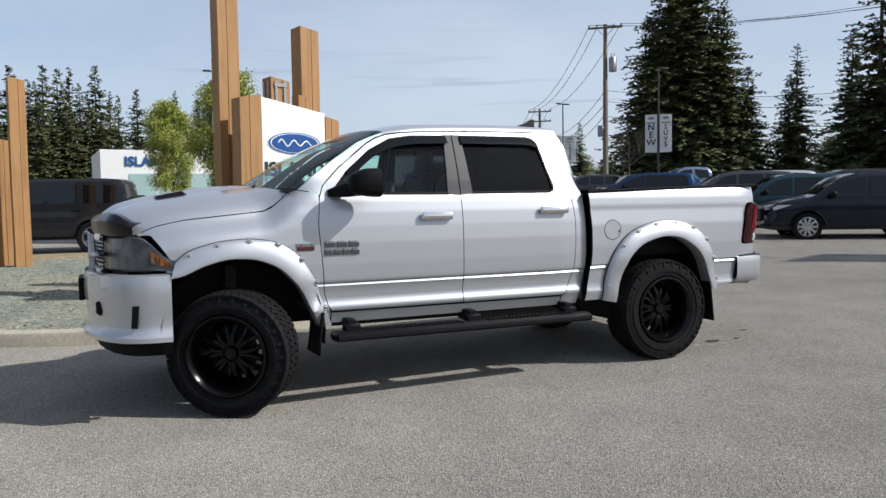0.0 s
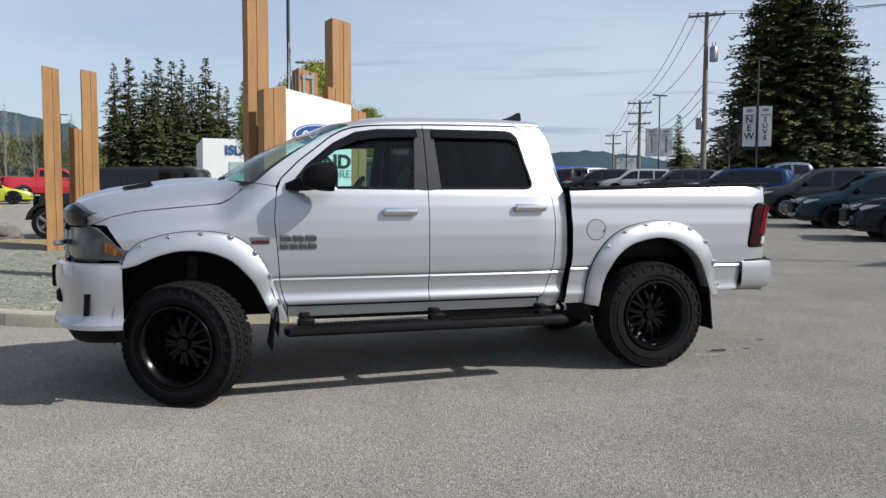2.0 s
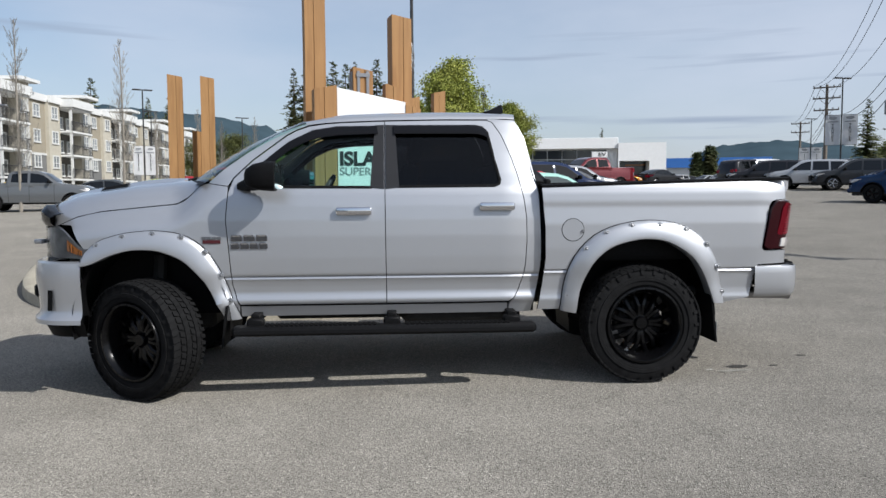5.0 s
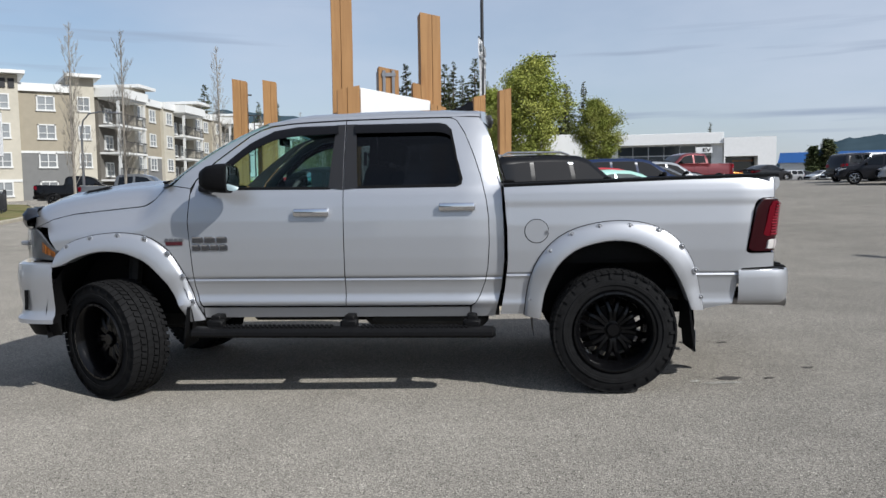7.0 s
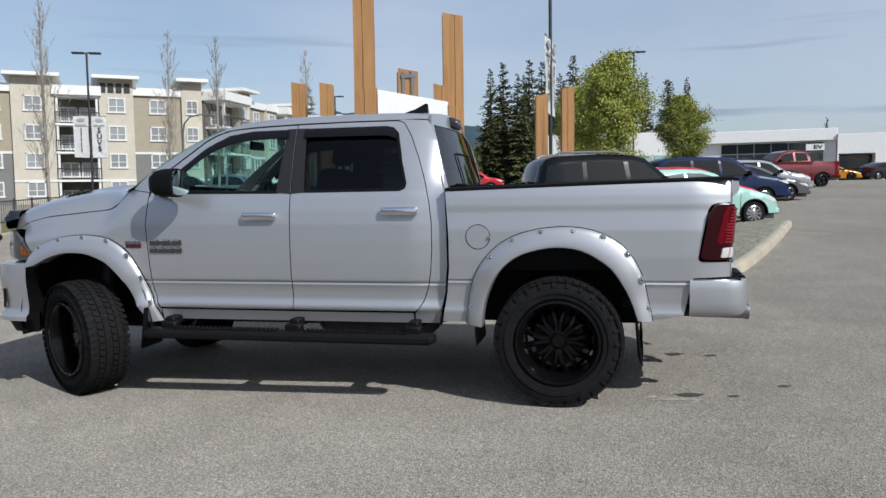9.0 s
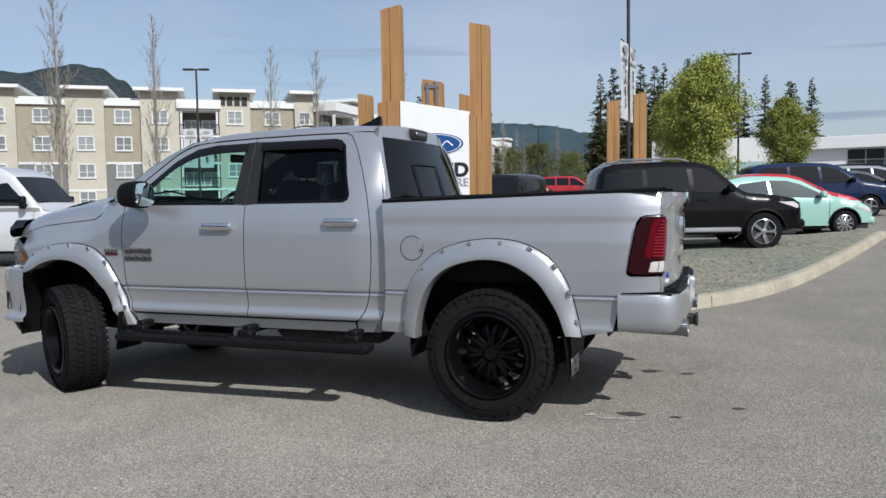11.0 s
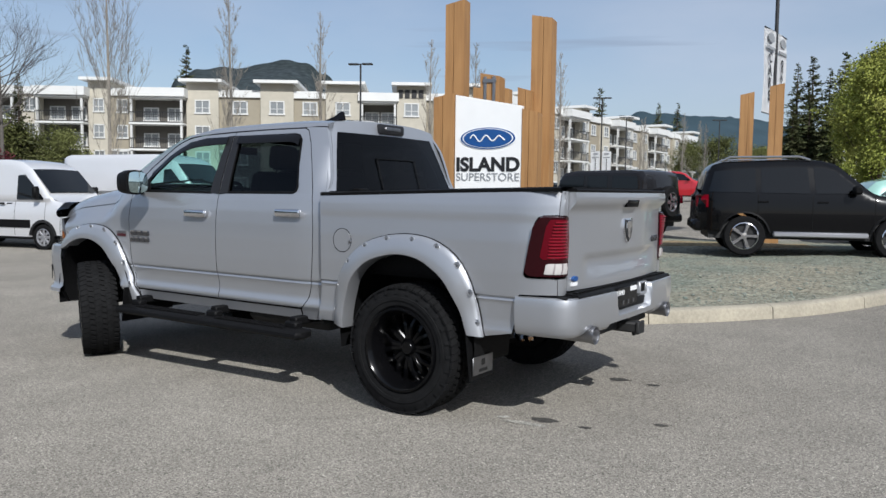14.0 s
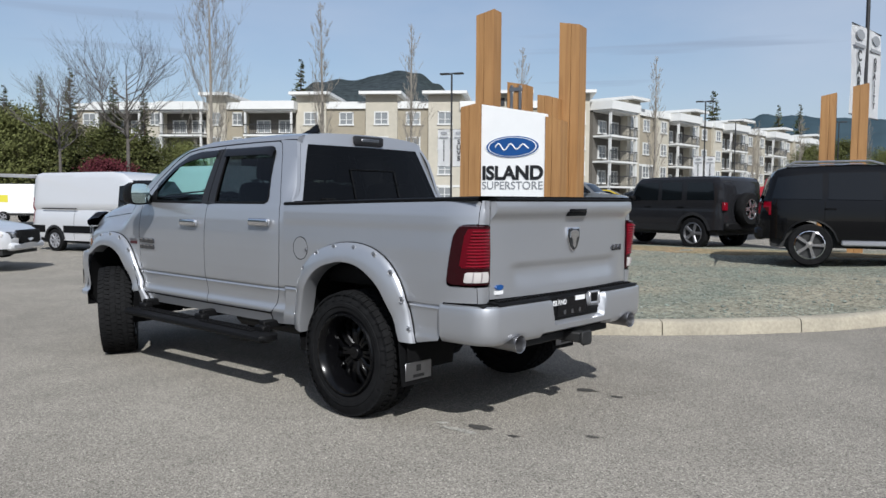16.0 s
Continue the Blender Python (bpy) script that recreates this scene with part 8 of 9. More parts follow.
def vehicle(kind, color, label, at, turn, name, size=None, rim=ALLOY, spokes=5, clad=False, cabin=CAR_GLASS, category="car", flake=0.3, wide=1.84, rack=False, steps=False, z=None):
    k = CAR_KINDS[kind]
    sx = (size[0] / k["L"]) if size else 1.0
    sz = (size[1] / k["H"]) if size else 1.0
    top = S(k["top"], sx, sz)
    xr, xf, r, belt = k["rear"] * sx, k["front"] * sx, k["wheel"], k["belt"] * sz
    half = wide / 2
    zt = max(p[1] for p in top)
    x0, x1 = top[0][0], top[-1][0]
    boxy = kind in ("van", "jeep")
    mat = car_paint(color, flake)

    def wid(x, zz):
        w = half
        if zz > belt:
            w -= (0.13 if kind == "van" else 0.05 if boxy else 0.20) * (zz - belt) / max(0.01, zt - belt) + 0.015
        elif zz < 0.55:
            w -= 0.03 * (0.55 - zz) / 0.25
        else:
            w -= 0.02 * ((zz - 0.75) / 0.3) ** 2
        edge = 0.55 if not boxy else 0.35
        for e in (x0 - 0.06, x1 + 0.06):
            d = abs(x - e)
            if d < edge:
                w -= (0.16 if not boxy else 0.07) * ((edge - d) / edge) ** 2.2
        # rounded shoulder at the top line
        t = blend(sorted(top), x) if x0 < x < x1 else zz
        w -= 0.07 * max(0.0, 1 - (t - zz) / 0.09) ** 2 if t - zz < 0.09 else 0.0
        return w
    zb = min(top[0][1], top[-1][1])

    def arch(cx, rr, a0=0.0, a1=math.pi):
        return [(cx + rr * math.cos(a0 + (a1 - a0) * i / 12), max(zb, r + rr * math.sin(a0 + (a1 - a0) * i / 12))) for i in range(13)]
    sill = zb + (-0.1 if kind == "pickup" else -0.06)
    ra = r + 0.065
    outline = list(top)
    bottom = [(xf + ra, zb)] + arch(xf, ra) + [(xf - ra, sill), (xr + ra, sill)] + arch(xr, ra) + [(xr - ra, zb)]
    outline = outline + bottom
    gz0 = ground_z(at[0], at[1]) if z is None else z
    car = thing(name, label, category, (at[0], at[1], gz0), turn)
    bm = bmesh.new()
    for s in (-1, 1):
        panel(bm, outline, lambda x, zz: (x, s * wid(x, zz), zz), 0.03, 0.11, None, (0, -s, 0))
    rows = []
    fine = resample(top, 54)
    for p in fine:
        w = wid(p.x, p.y)
        row = []
        for q in (-1, -0.92, -0.7, -0.35, 0, 0.35, 0.7, 0.92, 1):
            bow = 1 - q * q
            nose = 0.10 * bow * ease((p.x - x1 + 0.5) / 0.5) - 0.06 * bow * ease((x0 + 0.4 - p.x) / 0.4)
            row.append(bm.verts.new((p.x + nose, w * q, p.y + (0.025 * bow if p.y > 0.85 else 0))))
        rows.append(row)
    skin(bm, rows, closed=False)
    bmesh.ops.recalc_face_normals(bm, faces=bm.faces)
    part("body", bm, mat, car)
    bm = bmesh.new()
    box(bm, (x0 + 0.15, -half + 0.12, sill - 0.08), (x1 - 0.12, half - 0.12, sill + 0.25))
    part("underbody", bm, DARK_STEEL, car, smooth=False)
    for s in (-1, 1):
        for poly in k["glass"]:
            bm = bmesh.new()
            panel(bm, S(poly, sx, sz), lambda x, zz: (x, s * (wid(x, zz) + 0.006), zz), 0.01, 0.2, None, (0, -s, 0))
            part("side_window", bm, cabin, car)
        for cx in (xr, xf):
            bm = bmesh.new()
            rings = []
            for i in range(13):
                a = math.pi * i / 12
                c, sn = math.cos(a), math.sin(a)
                rings.append([bm.verts.new((cx + q * c, s * yy, max(zb - 0.02, r + q * sn))) for q, yy in ((ra + (0.07 if clad else 0.02), half + 0.002), (ra - 0.01, half + 0.012), (ra - 0.02, half - 0.25))])
            skin(bm, rings, closed=False)
            bmesh.ops.recalc_face_normals(bm, faces=bm.faces)
            part("wheel_arch", bm, GREY_CLAD if clad else BLACK_PLASTIC, car)
            car_wheel(car, cx, s * (half - 0.115), r, s, rim, spokes)
        if kind != "jeep":
            # headlamp and tail lamp, wrapped on the corners
            hz = 0.50 * zt if kind != "van" else 1.08
            hx = x1 - (0.10 if kind != "van" else 0.12)
            ztop = blend(sorted(top), hx - 0.1)
            hz = min(hz, ztop - 0.10)
            bm = bmesh.new()
            panel(bm, [(hx - 0.42, hz + 0.06), (hx - 0.02, hz - 0.07), (hx + 0.02, hz - 0.01), (hx - 0.1, hz + 0.06)], lambda x, zz: (x, s * (wid(x, zz) + 0.008), zz), 0.02, 0.08, None, (0, -s, 0))
            part("headlamp", bm, WHITE_LENS, car)
            bm = bmesh.new()
            box(bm, (x1 - 0.10, s * (half - 0.46) - 0.16, hz - 0.07), (x1 + 0.05, s * (half - 0.46) + 0.16, hz + 0.05), 0.02)
            part("headlamp", bm, LAMP_BOWL, car)
            tz = belt - 0.10 if kind != "van" else 1.35
            tl = 0.16 if kind != "van" else 0.08
            th = 0.13 if kind != "van" else 0.45
            xa = x0 - 0.02
            bm = bmesh.new()
            panel(bm, [(xa + tl, tz - th), (xa + 0.01, tz - th), (xa + 0.05, tz + th * 0.8), (xa + tl, tz + th * 0.8)], lambda x, zz: (x, s * (wid(x, zz) + 0.010), zz), 0.03, 0.1, None, (0, -s, 0))
            part("tail_lamp", bm, RED_LENS, car)
            bm = bmesh.new()
            box(bm, (xa - 0.045, s * (half - 0.34) - 0.13, tz - th), (xa + 0.10, s * (half - 0.34) + 0.13, tz + th * 0.7), 0.02)
            part("tail_lamp", bm, RED_LENS, car)
        # mirror and handles
        mx = k["glass"][-1][-1][0] * sx - 0.12
        bm = bmesh.new()
        box(bm, (mx - 0.08, s * (half + 0.10) - 0.10, belt + 0.02), (mx + 0.06, s * (half + 0.10) + 0.08, belt + (0.17 if kind != "van" else 0.36)), 0.035)
        part("side_mirror", bm, mat if kind == "hatch" else BLACK_PLASTIC, car)
        for hx in ([-1.0 * sx, 0.05 * sx] if kind in ("suv", "boxsuv", "jeep", "pickup") else [0.75 * sx] if kind == "van" else [-0.4 * sx]):
            bm = bmesh.new()
            box(bm, (hx - 0.09, s * (wid(hx, belt - 0.12) + 0.012) - 0.012, belt - 0.135), (hx + 0.09, s * (wid(hx, belt - 0.12) + 0.012) + 0.012, belt - 0.105), 0.006)
            part("door_handle", bm, BLACK_PLASTIC if kind in ("jeep", "van") else mat, car)
        # door seams
        seams = {"suv": [-0.97, -0.05, 1.0], "boxsuv": [-1.09, -0.12, 0.95], "jeep": [-1.10, -0.34, 0.66], "pickup": [-0.98, -0.06, 1.05], "van": [-0.9, 0.95, 2.02], "hatch": [-0.54, 0.86], "sedan": [-1.15, -0.38, 1.02]}[kind]
        for q in seams:
            bm = bmesh.new()
            q *= sx
            panel(bm, [(q - 0.006, sill + 0.03), (q + 0.006, sill + 0.03), (q + 0.006, belt), (q - 0.006, belt)], lambda x, zz: (x, s * (wid(x, zz) + 0.003), zz), 0, 0.12, None, (0, -s, 0))
            part("door_seam", bm, BLACK_PLASTIC, car)
        if clad and kind != "van":
            bm = bmesh.new()
            panel(bm, [(xr + ra, sill), (xf - ra, sill), (xf - ra, sill + 0.16), (xr + ra, sill + 0.16)], lambda x, zz: (x, s * (wid(x, zz) + 0.012), zz), 0.02, 0.2, None, (0, -s, 0))
            part("sill_cladding", bm, GREY_CLAD, car)
        if steps:
            bm = bmesh.new()
            box(bm, (xr + ra + 0.05, s * (half + 0.03) - 0.07, sill - 0.03), (xf - ra - 0.05, s * (half + 0.03) + 0.07, sill + 0.06), 0.02)
            part("side_step", bm, ALLOY_STEP, car)
        if rack:
            bm = bmesh.new()
            tube(bm, [(-1.75 * sx, s * (half - 0.26), zt - 0.03), (-1.6 * sx, s * (half - 0.26), zt + 0.04), (-0.35 * sx, s * (half - 0.26), zt + 0.05), (-0.15 * sx, s * (half - 0.26), zt - 0.01)], 0.022, 6)
            part("roof_rail", bm, ALLOY, car)
    for name2, span, lift in (("windscreen", k["screen"], 0.045 if kind == "van" else 0.012), ("rear_window", k["back"], 0.012)):
        if not span:
            continue
        (ax, az), (bx, bz) = S(span, sx, sz)
        bm = bmesh.new()
        rows = []
        nx, nz = abs(bz - az), abs(bx - ax)
        nl = math.hypot(nx, nz)
        sgn = 1 if name2 == "windscreen" else -1
        for i in range(6):
            f = 0.06 + 0.88 * i / 5
            x, zz = ax + (bx - ax) * f, az + (bz - az) * f
            w = (wid(x, zz) + 0.04) * (0.90 if kind != "jeep" else 0.86)
            rows.append([bm.verts.new((x + sgn * nx / nl * lift + (0.012 * (1 - q * q)) * sgn, w * q, zz + nz / nl * lift + 0.022 * (1 - q * q))) for q in (-1, -0.7, -0.35, 0, 0.35, 0.7, 1)])
        skin(bm, rows, closed=False)
        bmesh.ops.recalc_face_normals(bm, faces=bm.faces)
        part(name2, bm, cabin, car)
    # grille and number plates as plain bars
    bm = bmesh.new()
    gh = 0.16 if kind != "van" else 0.20
    zc = 0.62 * zt * 0.62 if kind not in ("van", "jeep", "pickup") else 0.85
    box(bm, (x1 - 0.02, -half * 0.52, zc - gh), (x1 + 0.125, half * 0.52, zc + gh), 0.03)
    for q in range(3):
        box(bm, (x1 + 0.12, -half * 0.48, zc - gh * 0.7 + q * gh * 0.6), (x1 + 0.135, half * 0.48, zc - gh * 0.7 + q * gh * 0.6 + 0.02))
    part("grille", bm, BLACK_PLASTIC, car)
    bm = bmesh.new()
    box(bm, (x1 - 0.10, -half * 0.82, sill + 0.02), (x1 + 0.10, half * 0.82, sill + 0.20), 0.05)
    part("front_bumper", bm, BLACK_PLASTIC if kind in ("van", "jeep") or clad else mat, car)
    bm = bmesh.new()
    box(bm, (x0 - 0.12, -half * 0.86, sill + 0.04), (x0 + 0.08, half * 0.86, sill + 0.26), 0.05)
    part("rear_bumper", bm, BLACK_PLASTIC if kind in ("van", "jeep") or clad else mat, car)
    bm = bmesh.new()
    box(bm, (x0 - 0.075, -0.15, 0.80), (x0 - 0.055, 0.15, 0.92), 0.004)
    part("rear_plate", bm, WHITE_INK, car, "plain white rear plate")
    return car


ALLOY_STEP = material("silver_side_step", (0.40, 0.40, 0.42), 0.35, 0.6)
BLACK_CAR, WHITE_CAR = (0.003, 0.003, 0.0035), (0.68, 0.68, 0.69)
vehicle("boxsuv", BLACK_CAR, "black compact SUV with chrome wheels parked on gravel", (2.45, 10.95), 20, "suv", (4.12, 1.74), CHROME, 5, clad=False, category="SUV", rack=True, steps=True, z=0.385)

jeep = vehicle("jeep", (0.014, 0.014, 0.016), "dark grey boxy off-road four-door with a spare wheel on its tail", (-3.8, 15.6), 168, "off_roader", None, DULL_ALLOY, 5, clad=True, category="SUV", flake=0.2, wide=1.86)
bm = bmesh.new()
lathe(bm, [(0.25, -0.12), (0.38, -0.12), (0.405, -0.08), (0.405, 0.06), (0.38, 0.10), (0.2, 0.10)], 28, "x", (-2.36, 0.08, 1.02))
spare = part("spare_tyre", bm, TYRE, jeep)
bm = bmesh.new()
for k in range(5):
    a = math.tau * k / 5
    d, t = Vector((0, math.cos(a), math.sin(a))), Vector((0, -math.sin(a), math.cos(a)))
    rings = [[bm.verts.new(Vector((-2.46, 0.08, 1.02)) + d * q + t * u * h) for u in (-1, 1)] for q, h in ((0.04, 0.04), (0.25, 0.05))]
    skin(bm, rings, closed=False)
lathe(bm, [(0.26, -0.115), (0.23, -0.11), (0.23, 0.0)], 24, "x", (-2.36, 0.08, 1.02))
part("spare_rim", bm, ALLOY, spare)
for s in (-1, 1):
    bm = bmesh.new()
    box(bm, (-2.25, s * 0.80 - 0.07, 0.98), (-2.17, s * 0.80 + 0.07, 1.18), 0.01)
    part("tail_lamp", bm, RED_LENS, jeep)
    bm = bmesh.new()
    lathe(bm, [(0.085, -0.02), (0.08, 0.05), (0.001, 0.06)], 16, "x", (1.97, s * 0.55, 0.95))
    part("headlamp", bm, WHITE_LENS, jeep)

vehicle("hatch", (0.36, 0.60, 0.52), "pale mint green hatchback parked in the lot", (4.45, 15.75), 20, "hatchback", None, ALLOY, 10, cabin=PALE_CAR_GLASS, z=0.42, flake=0.2)
vehicle("hatch", (0.50, 0.02, 0.03), "bright red small car parked in a row", (4.7, 19.2), 18, "hatchback", (4.1, 1.52), ALLOY)
vehicle("suv", (0.012, 0.022, 0.06), "dark blue large SUV parked in a row", (5.9, 23.2), 16, "suv", (4.95, 1.80), ALLOY, 5, category="SUV")
vehicle("sedan", (0.10, 0.105, 0.115), "dark grey sedan parked in a row", (7.6, 27.4), 14, "sedan", None, ALLOY)
vehicle("suv", (0.30, 0.31, 0.33), "silver grey crossover parked in a row", (8.6, 31.0), 14, "suv", (4.6, 1.62), ALLOY, category="SUV")
vehicle("pickup", (0.12, 0.006, 0.010), "dark red pickup truck with its tailgate to the lane", (12.0, 41.0), 200, "pickup", (5.8, 2.05), BLACK_RIM, category="pickup truck")
vehicle("suv", BLACK_CAR, "black SUV parked by the dealership", (9.5, 36.0), 14, "suv", None, ALLOY, category="SUV")
vehicle("sedan", (0.55, 0.22, 0.01), "orange-yellow low sports car by the service bay", (20.0, 63.0), 10, "sports_car", (4.6, 1.28), BLACK_RIM)
vehicle("sedan", (0.02, 0.02, 0.022), "black car beside the service bay", (24.5, 64.5), 30, "sedan")
vehicle("suv", WHITE_CAR, "white SUV far up the lot", (24.6, 43.5), 20, "suv", None, ALLOY, category="SUV")
vehicle("suv", (0.02, 0.02, 0.025), "dark SUV far up the lot", (23.2, 43.0), 20, "suv", None, ALLOY, category="SUV")
# row that faces the lane on the other side
vehicle("suv", (0.008, 0.010, 0.018), "blue-black compact SUV with bright alloy wheels", (15.2, 7.8), 146, "suv", (4.5, 1.69), ALLOY, 10, category="SUV", z=0.30)
vehicle("suv", (0.010, 0.030, 0.042), "dark teal crossover SUV facing the lane", (16.9, 11.6), 148, "suv", (4.55, 1.68), BLACK_RIM, 10, category="SUV", z=0.42)
vehicle("suv", (0.035, 0.035, 0.04), "charcoal grey crossover SUV facing the lane", (18.6, 15.6), 150, "suv", (4.6, 1.70), ALLOY, 10, category="SUV")
vehicle("suv", (0.008, 0.034, 0.095), "bright blue compact SUV parked nose-out", (19.6, 21.5), 128, "suv", (4.5, 1.68), BLACK_RIM, 5, category="SUV")
vehicle("pickup", (0.10, 0.13, 0.20), "blue-grey pickup facing the lane", (25.0, 25.2), 160, "pickup", (5.8, 1.95), ALLOY, category="pickup truck")
vehicle("suv", (0.36, 0.37, 0.39), "silver SUV in the far row", (24.4, 19.6), 150, "suv", None, ALLOY, category="SUV")
vehicle("suv", (0.02, 0.02, 0.022), "black SUV in the far row", (22.6, 14.2), 148, "suv", None, ALLOY, category="SUV")
for i, (x, y, c) in enumerate(((29.0, 42.5, (0.02, 0.02, 0.024)), (28.6, 48.0, (0.06, 0.06, 0.065)), (28.0, 53.5, (0.02, 0.03, 0.05)), (42.5, 98.0, (0.30, 0.31, 0.32)), (38.8, 100.0, (0.35, 0.35, 0.36)), (41.3, 102.0, (0.02, 0.02, 0.022)), (43.7, 96.0, (0.6, 0.6, 0.6)), (45.9, 97.0, (0.5, 0.5, 0.52)))):
    vehicle("sedan" if i % 2 else "suv", c, "parked car in the far row seen over the pickup's bed", (x, y), 200, "sedan" if i % 2 else "suv", (4.7, 1.5) if i % 2 else (4.5, 1.62), ALLOY, category="car")
for i, (x, y, c) in enumerate(((22.0, 38.4, (0.02, 0.02, 0.024)), (23.4, 36.4, (0.35, 0.36, 0.38)), (24.6, 33.6, (0.03, 0.032, 0.036)), (25.8, 30.6, (0.012, 0.018, 0.035)))):
    vehicle("suv", c, "parked crossover in the row beyond the pickup", (x, y), 158, "suv", (4.5, 1.64), ALLOY, category="car")
# beyond the island: coupe, yellow car, red pickup, grey pickup
vehicle("sedan", (0.05, 0.055, 0.06), "dark grey coupe with black wheels across the road", (-14.8, 36.2), 12, "coupe", (4.7, 1.38), BLACK_RIM)
vehicle("sedan", (0.45, 0.50, 0.02), "bright yellow-green sports car across the road", (-13.0, 39.5), 12, "sports_car", (4.6, 1.32), BLACK_RIM)
vehicle("pickup", (0.45, 0.012, 0.02), "bright red pickup across the road", (-10.5, 44.5), 12, "pickup", (5.6, 1.9), ALLOY, category="pickup truck")
vehicle("suv", (0.45, 0.012, 0.02), "bright red SUV across the road", (-7.0, 47.5), 12, "suv", None, ALLOY, category="SUV")
vehicle("pickup", (0.12, 0.125, 0.13), "grey pickup with black wheels across the road", (-17.0, 32.0), 10, "pickup", (5.6, 1.9), BLACK_RIM, category="pickup truck")
vehicle("pickup", BLACK_CAR, "black pickup parked before the apartments", (-26.3, 43.6), 20, "pickup", (5.8, 1.95), BLACK_RIM, category="pickup truck")
vehicle("sedan", (0.50, 0.36, 0.02), "yellow car parked before the apartments", (-25.5, 49.7), 20, "sedan", (4.6, 1.35), BLACK_RIM)
# white delivery vans and a white sedan
van_one = vehicle("van", WHITE_CAR, "long white delivery van with black lower trim", (-18.35, 7.15), 15.3, "delivery_van", None, ALLOY_STEP, 8, clad=True, category="van", flake=0.0, wide=2.0, z=-0.25)
vehicle("van", WHITE_CAR, "high-roofed white delivery van behind another", (-16.34, 10.47), 13.8, "delivery_van", (5.9, 2.66), ALLOY_STEP, 8, clad=True, category="van", flake=0.0, wide=2.0, z=-0.14)
vehicle("sedan", WHITE_CAR, "white sedan with a black grille", (-15.3, 0.95), 44, "sedan", (4.85, 1.47), ALLOY, 10, flake=0.0, z=0.0)

# ---- small things ----
DAMP = stony("damp_asphalt", (0.050, 0.048, 0.045), (0.070, 0.066, 0.060), 0.8, 120.0, 34.0, 0.4, 0.3, 0.1)
CHALKY = stony("pale_scuffed_asphalt", (0.34, 0.33, 0.30), (0.26, 0.25, 0.22), 3.0, 120.0, 30.0, 0.4, 0.4, 0.3)
SOIL = stony("dry_brown_soil", (0.26, 0.19, 0.115), (0.20, 0.17, 0.10), 0.9, 50.0, 9.0, 0.9, 0.3, 0.25)
PEBBLE = material("crushed_stone", (0.26, 0.27, 0.235), 0.9, piece=0.55, second=(0.20, 0.24, 0.205), second_scale=3.0, spec=0.2)
ORANGE = material("orange_cone_plastic", (0.70, 0.14, 0.02), 0.5)
ROCK = material("brown_boulder", (0.115, 0.095, 0.075), 0.9, vary=0.3, scale=5, bump=0.8, bump_scale=9.0, second=(0.16, 0.16, 0.145), second_scale=2.0)
YELLOW = material("yellow_panel", (0.62, 0.55, 0.05), 0.5)


def blot(name, x, y, rx, ry, turn, mat, label, seed):
    """A thin stain of uneven outline lying on the asphalt."""
    rng = random.Random(seed)
    bm = bmesh.new()
    mid = bm.verts.new((x, y, ground_z(x, y) + 0.004))
    c, s = math.cos(radians(turn)), math.sin(radians(turn))
    edge = []
    for i in range(22):
        a = math.tau * i / 22
        k = 1 + 0.22 * rng.uniform(-1, 1)
        u, v = rx * k * math.cos(a), ry * k * math.sin(a)
        px, py = x + u * c - v * s, y + u * s + v * c
        edge.append(bm.verts.new((px, py, ground_z(px, py) + 0.004)))
    for i in range(22):
        bm.faces.new((mid, edge[i], edge[(i + 1) % 22]))
    return tagged(link(name, bm, mat), label, "stain", "ground stains")


for i, (x, y, a, b) in enumerate(((2.735, -0.606, 0.085, 0.045), (3.017, -0.624, 0.045, 0.020), (2.743, 0.663, 0.080, 0.045), (3.029, 0.627, 0.050, 0.026), (3.40, -0.33, 0.05, 0.02))):
    blot("damp_spot", x, y, a, b, 8, DAMP, "dark damp spot dried into grey asphalt", i)
blot("pale_smear", 2.66, -0.735, 0.15, 0.030, 4, CHALKY, "pale dried smear on grey asphalt", 9)
blot("pale_smear", 2.48, -0.68, 0.05, 0.02, 30, CHALKY, "pale dried smear on grey asphalt", 11)


# bare soil and loose stones on the gravel bed
bed = bpy.data.objects["gravel_bed"]
bed_tree = BVHTree.FromPolygons([v.co for v in bed.data.vertices], [p.vertices for p in bed.data.polygons])


def bed_z(x, y):
    hit = bed_tree.ray_cast(Vector((x, y, 6.0)), Vector((0, 0, -1)))[0]
    return hit.z if hit else None


def soil_patch(cx, cy, rx, ry, turn, seed):
    rng = random.Random(seed)
    bm = bmesh.new()
    c, s = math.cos(radians(turn)), math.sin(radians(turn))
    rings = []
    wob = [rng.uniform(0.75, 1.15) for _ in range(26)]
    for f in (0.02, 0.35, 0.7, 0.92, 1.0):
        row = []
        for i in range(26):
            a = math.tau * i / 26
            u, v = rx * f * wob[i] * math.cos(a), ry * f * wob[i] * math.sin(a)
            x, y = cx + u * c - v * s, cy + u * s + v * c
            z = bed_z(x, y)
            z = ground_z(x, y) if z is None else z
            row.append(bm.verts.new((x, y, z + (0.016 if f < 0.95 else -0.02) + 0.012 * noise.noise((x * 3, y * 3, 1)))))
        rings.append(row)
    skin(bm, rings, True)
    bmesh.ops.recalc_face_normals(bm, faces=bm.faces)
    if sum(f.normal.z for f in bm.faces) < 0:
        bmesh.ops.reverse_faces(bm, faces=bm.faces)
    return tagged(link("soil_patch", bm, SOIL), "bare dry brown soil at the back of the gravel", "soil", kind="structure")


soil_patch(-4.2, 13.0, 3.0, 1.1, -4, 3)
soil_patch(0.2, 12.6, 2.6, 0.9, 6, 4)


